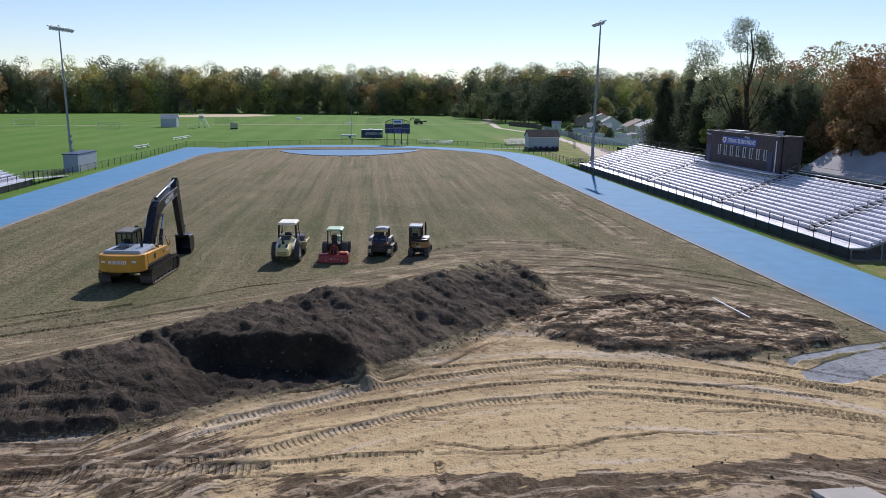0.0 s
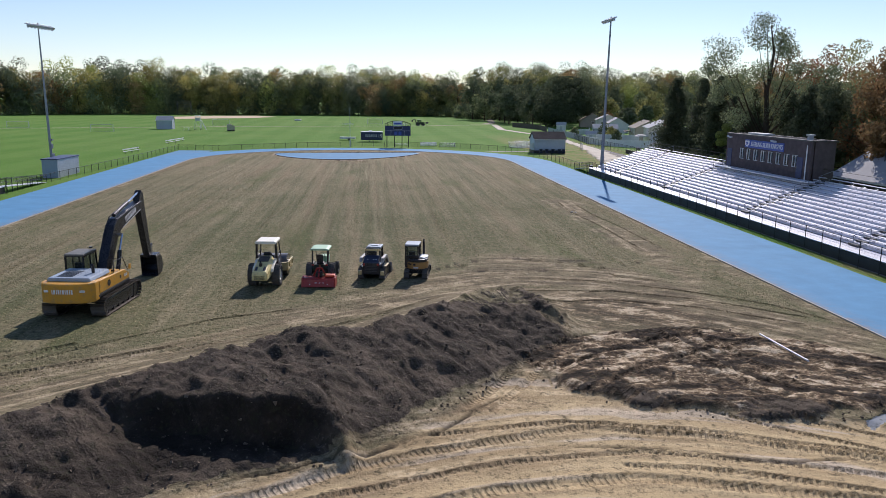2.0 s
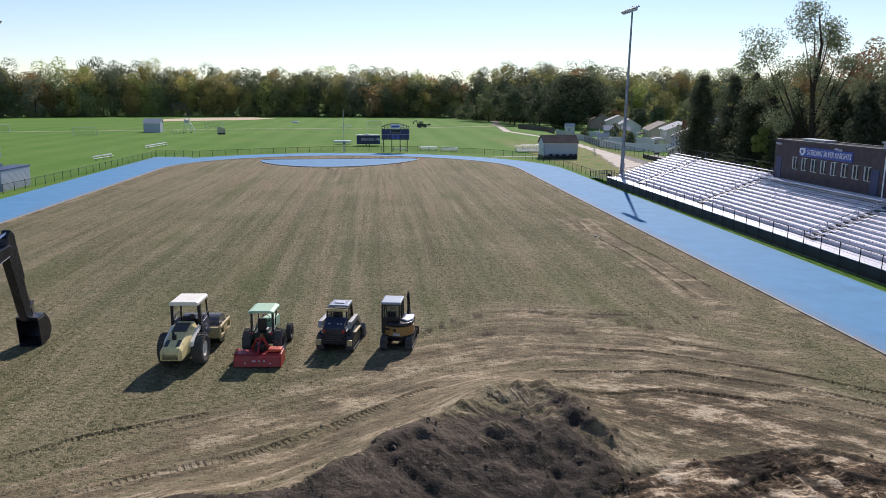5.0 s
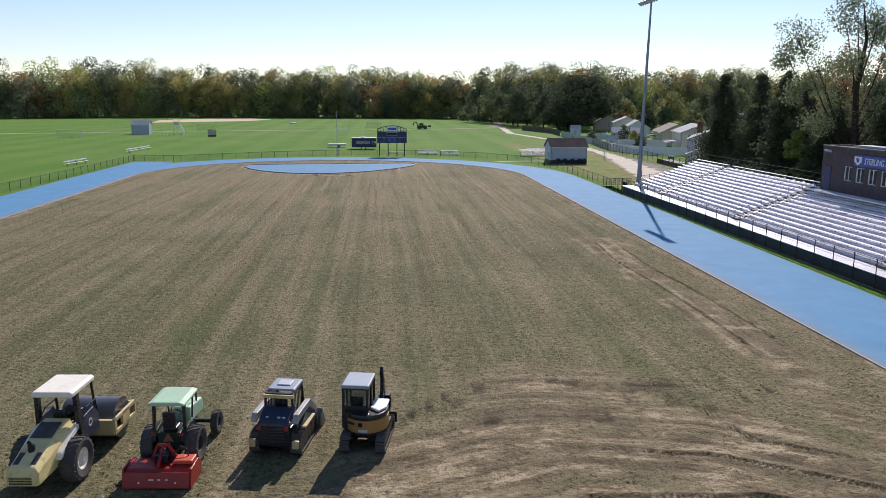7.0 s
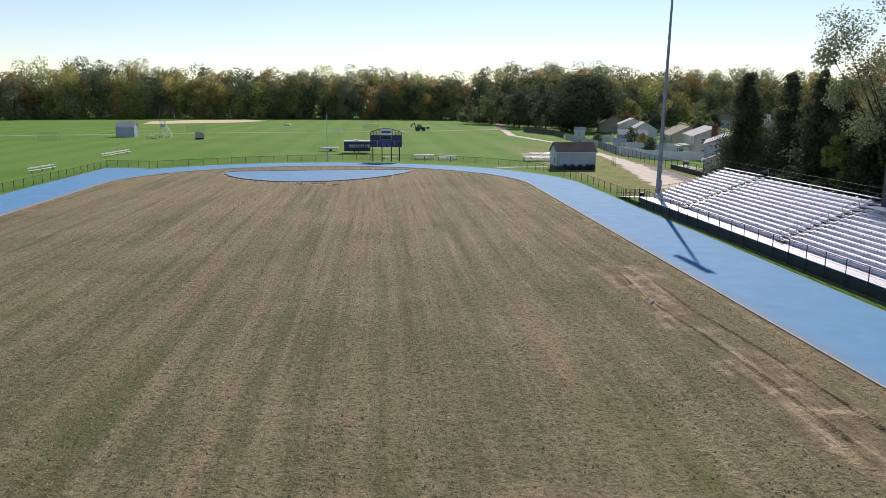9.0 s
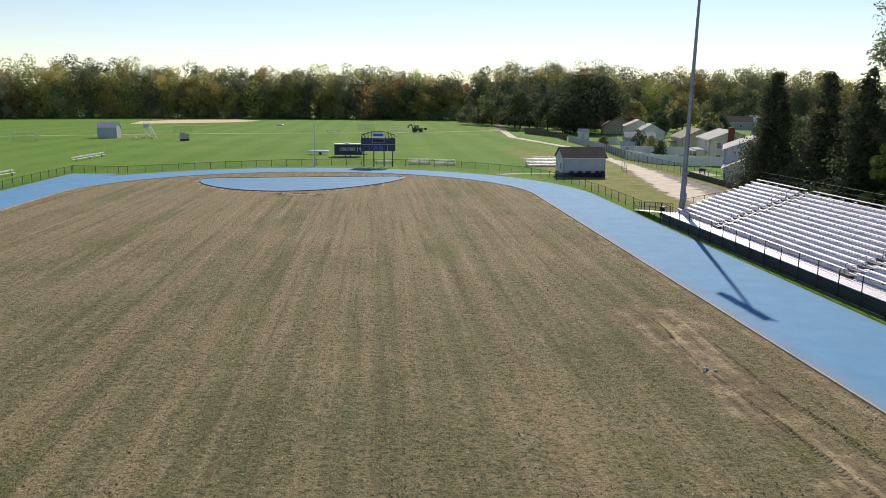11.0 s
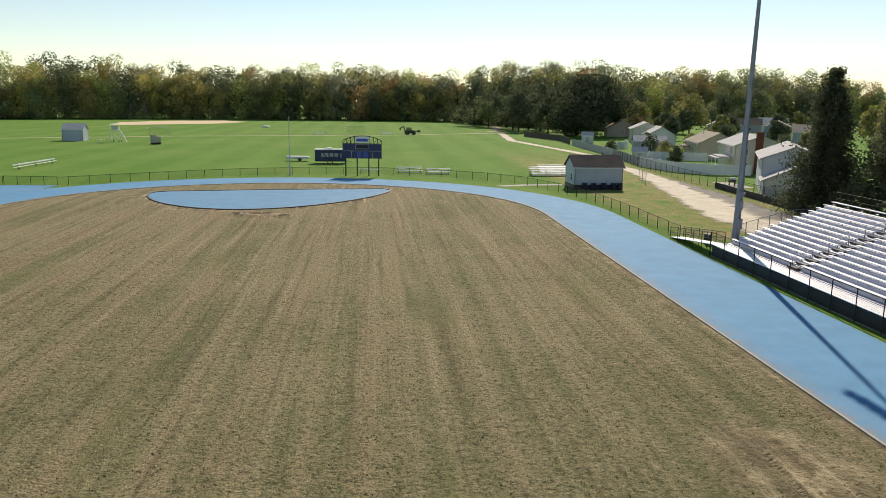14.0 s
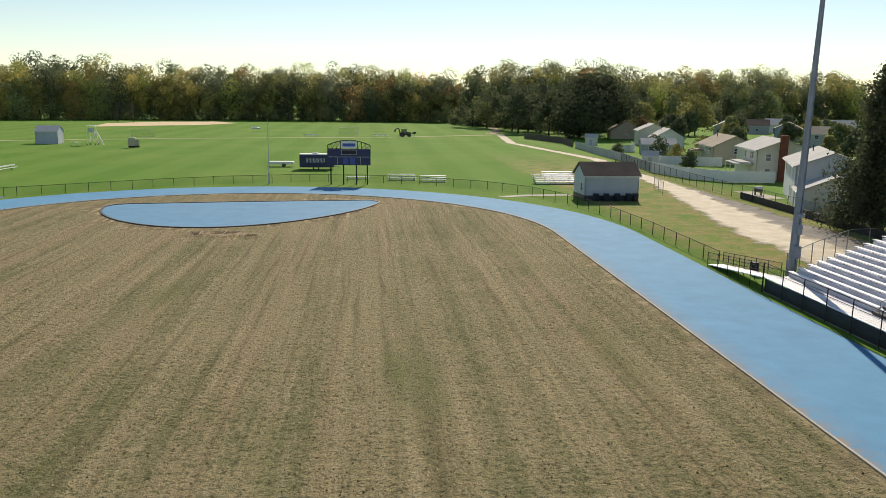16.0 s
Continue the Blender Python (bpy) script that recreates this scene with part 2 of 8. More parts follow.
def leaf_material(name, tones, spread=1.0):
    """Leaves: tones picked clump by clump, with light coming through."""
    m = Nodes(name, 0.85, spec=0.06)
    r = m.add("NewGeometry").outputs["Random Per Island"]
    ramp = m.add("ValToRGB")
    ramp.color_ramp.interpolation = "LINEAR"
    while len(ramp.color_ramp.elements) < len(tones):
        ramp.color_ramp.elements.new(0.5)
    for i, t in enumerate(tones):
        ramp.color_ramp.elements[i].position = i / max(1, len(tones) - 1)
        ramp.color_ramp.elements[i].color = (*t, 1)
    m.link(r, ramp.inputs[0])
    tint = m.attr("tint")
    col = m.scale_color(ramp.outputs[0], tint[0])
    m.color(col)
    thin = m.add("BsdfTranslucent")
    m.link(col, thin.inputs[0])
    both = m.add("MixShader")
    both.inputs[0].default_value = 0.36
    m.link(m.out.outputs[0], both.inputs[1])
    m.link(thin.outputs[0], both.inputs[2])
    m.link(both.outputs[0], m.tree.nodes["Material Output"].inputs[0])
    return m.mat


def mesh_wire_material(name, c, cover):
    """Woven wire seen from afar: part of the light passes between the wires."""
    m = Nodes(name, 0.6, spec=0.3)
    m.color(c)
    v = m.coord()
    clear = m.add("BsdfTransparent")
    both = m.add("MixShader")
    m.link(m.span(m.noise(v, 30.0, 2), 0.35, 0.65, cover * 0.6, min(1, cover * 1.4)), both.inputs[0])
    m.link(clear.outputs[0], both.inputs[1])
    m.link(m.out.outputs[0], both.inputs[2])
    m.link(both.outputs[0], m.tree.nodes["Material Output"].inputs[0])
    return m.mat


def glass_material(name, c=(0.02, 0.025, 0.03)):
    m = Nodes(name, 0.06, spec=0.6)
    m.color(c)
    return m.mat


MAT = {
    "ground": ground_material(),
    "track": track_material(),
    "old_track": track_material("old_track_surface", (0.17, 0.22, 0.27)),
    "sand": frayed("pale_sand", (0.55, 0.48, 0.38), (0.72, 0.66, 0.56), (0.46, 0.40, 0.30)),
    "gravel_lane": frayed("grey_gravel_lane", (0.20, 0.19, 0.18), (0.30, 0.28, 0.26), (0.11, 0.10, 0.09), 1.5),
    "gravel": loose("grey_gravel", (0.20, 0.19, 0.18), (0.30, 0.28, 0.26), (0.11, 0.10, 0.09), 1.5),
    "clay": loose("infield_clay", (0.60, 0.47, 0.32), (0.68, 0.55, 0.39), (0.52, 0.40, 0.27)),
    "path_sand": loose("worn_path_sand", (0.44, 0.37, 0.26), (0.56, 0.48, 0.37), (0.36, 0.30, 0.20)),
    # aluminium again, the lavender shade on foot planks and risers in its colour
    "foot_alu": plain("shaded_aluminium", (0.68, 0.68, 0.76), 0.5, 0.15, 0.4, 0.12, 2.0),
    "concrete": loose("concrete", (0.46, 0.43, 0.38), (0.55, 0.52, 0.47), (0.36, 0.34, 0.30), 1.0, 0.2),
    "kerb_dust": loose("dusty_kerb", (0.40, 0.36, 0.30), (0.52, 0.48, 0.41), (0.26, 0.23, 0.18), 0.6, 0.2),
    "dirtpath": frayed("dirt_path", (0.33, 0.28, 0.20), (0.44, 0.38, 0.29), (0.22, 0.19, 0.12)),
    "aluminium": plain("brushed_aluminium", (0.86, 0.86, 0.90), 0.45, 0.1, 0.5, 0.08, 2.0),
    "galvanised": plain("galvanised_steel", (0.27, 0.285, 0.33), 0.5, 0.6, 0.5, 0.15, 4.0),
    "black": plain("black_paint", (0.018, 0.018, 0.02), 0.55, 0, 0.4),
    "black_steel": plain("black_coated_steel", (0.022, 0.023, 0.022), 0.5, 0.2, 0.4),
    "wire_black": mesh_wire_material("black_wire_mesh", (0.02, 0.022, 0.02), 0.16),
    "wire_grey": mesh_wire_material("grey_wire_mesh", (0.25, 0.26, 0.27), 0.14),
    "brick": plain("brown_brick", (0.098, 0.078, 0.080), 0.9, 0, 0.15, 0.2, 5.0, bump=0.3),
    "roof_dark": loose("dark_roofing", (0.05, 0.05, 0.052), (0.09, 0.088, 0.09), (0.03, 0.03, 0.03), 1.0),
    "shingle_grey": loose("grey_shingle", (0.44, 0.435, 0.435), (0.53, 0.52, 0.52), (0.34, 0.34, 0.34), 0.8),
    "shingle_tan": loose("tan_shingle", (0.30, 0.26, 0.215), (0.38, 0.335, 0.28), (0.20, 0.17, 0.145), 0.8),
    "shingle_brown": loose("brown_shingle", (0.105, 0.085, 0.075), (0.15, 0.122, 0.105), (0.07, 0.056, 0.05), 0.8),
    "siding_white": plain("white_siding", (0.72, 0.72, 0.70), 0.6, 0, 0.3, 0.06),
    "siding_tan": plain("tan_siding", (0.48, 0.42, 0.33), 0.6, 0, 0.3, 0.06),
    "siding_grey": plain("grey_siding", (0.42, 0.44, 0.46), 0.6, 0, 0.3, 0.06),
    "siding_blue": plain("blue_siding", (0.30, 0.36, 0.46), 0.6, 0, 0.3, 0.06),
    "siding_shed": plain("shed_siding", (0.50, 0.56, 0.64), 0.6, 0, 0.3, 0.06),
    "siding_hut": plain("hut_siding", (0.42, 0.47, 0.56), 0.6, 0, 0.3, 0.06),
    "siding_pale": plain("pale_siding", (0.60, 0.64, 0.68), 0.6, 0, 0.3, 0.06),
    "siding_cream": plain("cream_siding", (0.62, 0.59, 0.52), 0.6, 0, 0.3, 0.06),
    "roof_pale": loose("pale_metal_roof", (0.36, 0.38, 0.42), (0.42, 0.44, 0.47), (0.30, 0.31, 0.34), 0.5, 0.1),
    "hut_white": plain("white_ribbed_metal", (0.62, 0.64, 0.68), 0.45, 0, 0.4, 0.06),
    "fence_grey": plain("weathered_pale_fence", (0.42, 0.43, 0.45), 0.8, 0, 0.2, 0.12),
    "wood_dark": plain("dark_weathered_wood", (0.12, 0.10, 0.085), 0.85, 0, 0.2, 0.2),
    "sand_board": plain("pale_board", (0.50, 0.46, 0.36), 0.7, 0, 0.3, 0.1),
    "vinyl": plain("white_vinyl", (0.78, 0.79, 0.80), 0.45, 0, 0.4, 0.05),
    "white": plain("white_paint", (0.78, 0.78, 0.78), 0.5, 0, 0.4, 0.06),
    "navy": plain("navy_paint", (0.022, 0.030, 0.10), 0.45, 0, 0.5, 0.1),
    "blue": plain("blue_paint", (0.05, 0.09, 0.36), 0.45, 0, 0.5, 0.1),
    "glass": glass_material("dark_glass"),
    "pane": glass_material("window_glass", (0.06, 0.075, 0.09)),
    "bark": plain("grey_brown_bark", (0.075, 0.058, 0.043), 0.95, 0, 0.1, 0.3, 4.0, bump=0.5),
    "yellow": plain("construction_yellow", (0.62, 0.30, 0.025), 0.4, 0, 0.5, 0.08, 3.0, dirt=(0.30, 0.20, 0.10)),
    "pale_yellow": plain("faded_yellow", (0.80, 0.66, 0.29), 0.5, 0, 0.4, 0.1, 3.0, dirt=(0.40, 0.32, 0.16)),
    "cream": plain("cream_paint", (0.90, 0.85, 0.72), 0.5, 0, 0.4, 0.05, 3.0, dirt=(0.74, 0.67, 0.52)),
    "green": plain("tractor_green", (0.06, 0.20, 0.06), 0.45, 0, 0.5, 0.1, 3.0, dirt=(0.14, 0.16, 0.10)),
    "green_pale": plain("sun_bleached_green", (0.40, 0.60, 0.40), 0.55, 0, 0.35, 0.08, 3.0, dirt=(0.46, 0.52, 0.38)),
    "red": plain("red_paint", (0.38, 0.022, 0.018), 0.4, 0, 0.5, 0.1, 3.0, dirt=(0.28, 0.08, 0.05)),
    "tyre": plain("tyre_rubber", (0.095, 0.090, 0.084), 0.88, 0, 0.2, 0.2, 4.0, dirt=(0.17, 0.14, 0.105)),
    "track_steel": plain("worn_track_steel", (0.10, 0.085, 0.07), 0.6, 0.5, 0.4, 0.25, 4.0, dirt=(0.15, 0.11, 0.07)),
    "steel": plain("worn_steel", (0.30, 0.29, 0.28), 0.35, 0.8, 0.5, 0.2, 3.0, dirt=(0.22, 0.18, 0.13)),
    "chrome": plain("cylinder_rod_chrome", (0.75, 0.75, 0.76), 0.15, 1.0, 0.5, 0.05),
    "darkgrey": plain("dark_grey_paint", (0.05, 0.05, 0.055), 0.5, 0, 0.4, 0.12, 3.0, dirt=(0.12, 0.10, 0.075)),
    "machine_black": plain("machine_black", (0.013, 0.014, 0.021), 0.3, 0, 0.5, 0.12, 3.0, dirt=(0.05, 0.045, 0.04)),
    "lightgrey": plain("light_grey_paint", (0.50, 0.52, 0.55), 0.45, 0, 0.4, 0.08),
    "wood": plain("weathered_wood", (0.30, 0.25, 0.19), 0.85, 0, 0.2, 0.2, 4.0),
    "chimney": plain("red_brick", (0.20, 0.075, 0.05), 0.9, 0, 0.15, 0.2, 6.0, bump=0.3),
}


# ---- building helpers ----
class MB:
    """Vertices and faces of one mesh."""

    def __init__(self):
        self.v, self.f = [], []

    def put(self, verts, faces):
        n = len(self.v)
        self.v += [tuple(p) for p in verts]
        self.f += [tuple(n + i for i in q) for q in faces]
        return self

    def box(self, c, s, m=None):
        x, y, z = s[0] / 2, s[1] / 2, s[2] / 2
        pts = [Vector((a * x, b * y, d * z)) for d in (-1, 1) for b in (-1, 1) for a in (-1, 1)]
        if m is not None:
            pts = [m @ p for p in pts]
        pts = [p + Vector(c) for p in pts]
        return self.put(pts, [(0, 2, 3, 1), (4, 5, 7, 6), (0, 1, 5, 4), (2, 6, 7, 3), (0, 4, 6, 2), (1, 3, 7, 5)])

    def beam(self, a, b, w, h=None, up=(0, 0, 1)):
        """A bar of rectangular section from a to b."""
        a, b = Vector(a), Vector(b)
        d = (b - a)
        y = d.normalized()
        x = y.cross(Vector(up))
        x = (x if x.length > 1e-4 else y.cross(Vector((1, 0, 0)))).normalized()
        z = x.cross(y)
        m = Matrix((x, y, z)).transposed()
        return self.box((a + b) / 2, (w, d.length, h or w), m)

    def rod(self, a, b, r, r2=None, n=8, cap=True):
        a, b = Vector(a), Vector(b)
        d = (b - a).normalized()
        x = d.orthogonal().normalized()
        y = d.cross(x)
        r2 = r if r2 is None else r2
        ring = [(math.cos(2 * math.pi * i / n), math.sin(2 * math.pi * i / n)) for i in range(n)]
        pts = [a + r * (p * x + q * y) for p, q in ring] + [b + r2 * (p * x + q * y) for p, q in ring]
        faces = [(i, (i + 1) % n, n + (i + 1) % n, n + i) for i in range(n)]
        if cap:
            faces += [tuple(reversed(range(n))), tuple(range(n, 2 * n))]
        return self.put(pts, faces)

    def pipe(self, pts, r, n=6):
        for a, b in zip(pts, pts[1:]):
            self.rod(a, b, r, None, n)
        return self

    def prism(self, poly, a, b, axis="x"):
        """A flat outline, (y, z), (x, z) or (x, y), drawn out along an axis from a to b."""
        def at(p, q):
            return {"x": (q, p[0], p[1]), "y": (p[0], q, p[1]), "z": (p[0], p[1], q)}[axis]
        n = len(poly)
        pts = [at(p, a) for p in poly] + [at(p, b) for p in poly]
        area = sum(poly[i][0] * poly[(i + 1) % n][1] - poly[(i + 1) % n][0] * poly[i][1] for i in range(n))
        faces = [(i, (i + 1) % n, n + (i + 1) % n, n + i) for i in range(n)]
        faces += [tuple(reversed(range(n))), tuple(range(n, 2 * n))]
        if (area > 0) == (axis == "y"):
            faces = [tuple(reversed(q)) for q in faces]
        if b < a:
            faces = [tuple(reversed(q)) for q in faces]
        return self.put(pts, faces)

    def lathe(self, profile, c, axis="x", n=24):
        """A closed ring of (radius, along) points turned about an axis through c."""
        k = len(profile)
        pts = []
        for i in range(n):
            s, t = math.sin(2 * math.pi * i / n), math.cos(2 * math.pi * i / n)
            for r, u in profile:
                p = {"x": (u, r * s, r * t), "y": (r * s, u, r * t), "z": (r * s, r * t, u)}[axis]
                pts.append(Vector(p) + Vector(c))
        faces = [(i * k + j, ((i + 1) % n) * k + j, ((i + 1) % n) * k + (j + 1) % k, i * k + (j + 1) % k) for i in range(n) for j in range(k)]
        return self.put(pts, faces)

    def ball(self, c, r, n=10, squash=(1, 1, 1)):
        k = n // 2
        pts = [Vector(c) + Vector((0, 0, -r * squash[2]))]
        for j in range(1, k):
            t = math.pi * j / k
            for i in range(n):
                p = 2 * math.pi * i / n
                pts.append(Vector(c) + Vector((r * squash[0] * math.sin(t) * math.cos(p), r * squash[1] * math.sin(t) * math.sin(p), -r * squash[2] * math.cos(t))))
        pts.append(Vector(c) + Vector((0, 0, r * squash[2])))
        top = len(pts) - 1
        faces = [(0, 1 + (i + 1) % n, 1 + i) for i in range(n)]
        for j in range(k - 2):
            a = 1 + j * n
            faces += [(a + i, a + (i + 1) % n, a + n + (i + 1) % n, a + n + i) for i in range(n)]
        a = 1 + (k - 2) * n
        faces += [(a + i, a + (i + 1) % n, top) for i in range(n)]
        return self.put(pts, faces)

    def mesh(self, name, mat, smooth=False):
        me = bpy.data.meshes.new(name)
        me.from_pydata(self.v, [], self.f)
        me.materials.append(mat)
        if smooth:
            me.polygons.foreach_set("use_smooth", [True] * len(me.polygons))
        me.update()
        return me


def part(name, mb, mat, parent, label="", smooth=False, bevel=0.0):
    """One mesh object under a thing or under a part."""
    ob = new(name, mb.mesh(name, MAT[mat] if isinstance(mat, str) else mat, smooth))
    ob.parent = parent
    if bevel:
        mod = ob.modifiers.new("edge", "BEVEL")
        mod.width, mod.segments, mod.limit_method, mod.angle_limit = bevel, 2, "ANGLE", radians(35)
    if label:
        tagged(ob, label=label)
    return ob


def thing(name, m, label, category, group="", kind=""):
    ob = new(name)
    ob.empty_display_size = 0.3
    ob.matrix_world = m
    return tagged(ob, label, category, group, kind)


def single(name, mb, mat, label, category="", kind="", group="", smooth=False):
    ob = new(name, mb.mesh(name, MAT[mat] if isinstance(mat, str) else mat, smooth))
    return tagged(ob, label, category, group, kind)


# ---- the lie of the land ----
def hash01(i, j, seed):
    n = (i * 374761393 + j * 668265263 + seed * 974634777) & 0xFFFFFFFF
    n = ((n ^ (n >> 13)) * 1274126177) & 0xFFFFFFFF
    return ((n ^ (n >> 16)) & 0xFFFF) / 65535.0


def value_noise(x, y, seed=0):
    i, j = np.floor(x).astype(np.int64), np.floor(y).astype(np.int64)
    u, v = x - i, y - j
    u, v = u * u * (3 - 2 * u), v * v * (3 - 2 * v)
    a, b, c, d = (hash01(i + p, j + q, seed) for p, q in ((0, 0), (1, 0), (0, 1), (1, 1)))
    return (a * (1 - u) + b * u) * (1 - v) + (c * (1 - u) + d * u) * v


def rough_noise(x, y, size, octaves=4, seed=0):
    total, amp = 0.0, 1.0
    for k in range(octaves):
        total = total + amp * (value_noise(x / size * 2**k, y / size * 2**k, seed + k) - 0.5)
        amp *= 0.55
    return total


def smooth01(t):
    t = np.clip(t, 0, 1)
    return t * t * (3 - 2 * t)


def to_line(x, y, line):
    """Distance from a bent line, distance along it, and the side (positive: to the left of its way)."""
    best, along, side = np.full(x.shape, 1e9), np.zeros(x.shape), np.zeros(x.shape)
    run = 0.0
    for (ax, ay), (bx, by) in zip(line, line[1:]):
        dx, dy = bx - ax, by - ay
        ln = math.hypot(dx, dy)
        t = np.clip(((x - ax) * dx + (y - ay) * dy) / ln**2, 0, 1)
        px, py = x - ax - t * dx, y - ay - t * dy
        d = np.hypot(px, py)
        near = d < best
        best, along = np.where(near, d, best), np.where(near, run + t * ln, along)
        side = np.where(near, np.sign(dx * (y - ay) - dy * (x - ax)), side)
        run += ln
    return best, along, side


def inside(x, y, poly):
    """Rough signed distance from an outline, positive inside."""
    hit = np.zeros(x.shape, bool)
    n = len(poly)
    for i in range(n):
        (ax, ay), (bx, by) = poly[i], poly[(i + 1) % n]
        cross = ((ay > y) != (by > y)) & (x < (bx - ax) * (y - ay) / (by - ay + 1e-12) + ax)
        hit ^= cross
    d, _, _ = to_line(x, y, list(poly) + [poly[0]])
    return np.where(hit, d, -d)


# the running track
XC, YC, R_IN, LANES = -8.2, 136.6, 31.35, 8.3
R_BEND = R_IN + 0.55
R_OUT = R_BEND + LANES


def half_in(y):
    """Half the width of the infield: the straights open a little towards the far bend."""
    return R_BEND + 0.009 * (np.minimum(y, YC) - YC)


CREST = [(-26, 5.8), (-20.6, 9.4), (-17.1, 12.3), (-14.8, 14.6), (-12.2, 16.8), (-10.2, 18.5), (-8.2, 19.6), (-6.4, 19.5), (-4.5, 20.5), (-2.4, 22.6), (-0.8, 24.4), (1.5, 27.2), (3.4, 27.8), (5.2, 25.4)]
LIP = [(-17.2, 15.4), (-14.8, 14.4), (-13.2, 13.3), (-11.0, 12.7), (-9.0, 12.6), (-7.4, 12.5), (-6.3, 11.7), (-5.3, 10.2)]
TOE = [(-30, 1.5), (-19, 5.0), (-15, 5.6), (-10.7, 8.6), (-6.0, 10.0), (-2.1, 14.2), (0.2, 16.9), (3.0, 19.9), (6.6, 23.5)]
PIT = [(-60, -30), (-60, 1), (-40, 4), (-19, 4.8), (-15, 5.4), (-10.7, 8.4), (-6.0, 9.8), (-2.1, 14.0), (0.3, 16.7), (2.6, 18.6), (4.4, 16.0), (9.7, 13.6), (12.4, 12.9), (16, 11.5), (20, 8), (27, 6), (40, 2), (75, -6), (75, -30)]
CHURNED = [(2.4, 20.4), (3.4, 16.6), (6.0, 14.4), (9.7, 13.0), (12.4, 12.2), (15.8, 12.6), (19.4, 14.2), (21.0, 17.6), (18.4, 21.6), (14, 24.4), (10, 24.6), (6.0, 23.4)]
BARE = [(-31, 9), (-26, 16.5), (-18, 23), (-12, 27.5), (-6, 32), (-2, 36.0), (1.0, 41.0), (6.0, 44.0), (11, 43.0), (16.5, 38.5), (20, 30), (22, 24), (21.5, 18), (19, 14), (5, 10), (-10, 6)]
SCRUFF = [(3.5, 25.0), (9.0, 24.0), (15.0, 22.5), (19.5, 18.5), (21.0, 22.0), (18.0, 27.5), (13.0, 32.0), (7.0, 34.0), (3.0, 31.0)]
SLABS = [[(14.6, 12.0), (16.6, 12.8), (21.6, 14.4), (26.0, 15.4), (26.0, 14.4), (21.1, 13.4), (16.7, 11.9), (14.5, 11.2)], [(14.6, 10.5), (17.8, 12.2), (20.8, 13.1), (26.0, 13.8), (26.0, 9.6), (18.2, 9.4), (15.6, 8.8), (14.2, 9.4)]]
NEAR_BANK = [(-60, -30), (-60, 2), (-40, 5.6), (-19, 5.2), (-15.5, 5.2), (-13.0, 3.4), (-6.7, 2.0), (-2, 1.7), (5, 1.9), (10.2, 2.4), (14, 1.8), (18, 3.4), (26, 2.5), (70, -4), (70, -30)]
BARE_WAY = [(-34, 11), (-26, 16.5), (-14, 24.6), (-5, 30.0), (0, 33.5), (5, 35.6), (10, 34.6), (15, 31.0), (19, 27.0), (24, 21)]
CHURN_WAY = [(1.0, 16), (5, 19.4), (9, 20.2), (14, 18.6), (19, 15.4), (24, 11)]
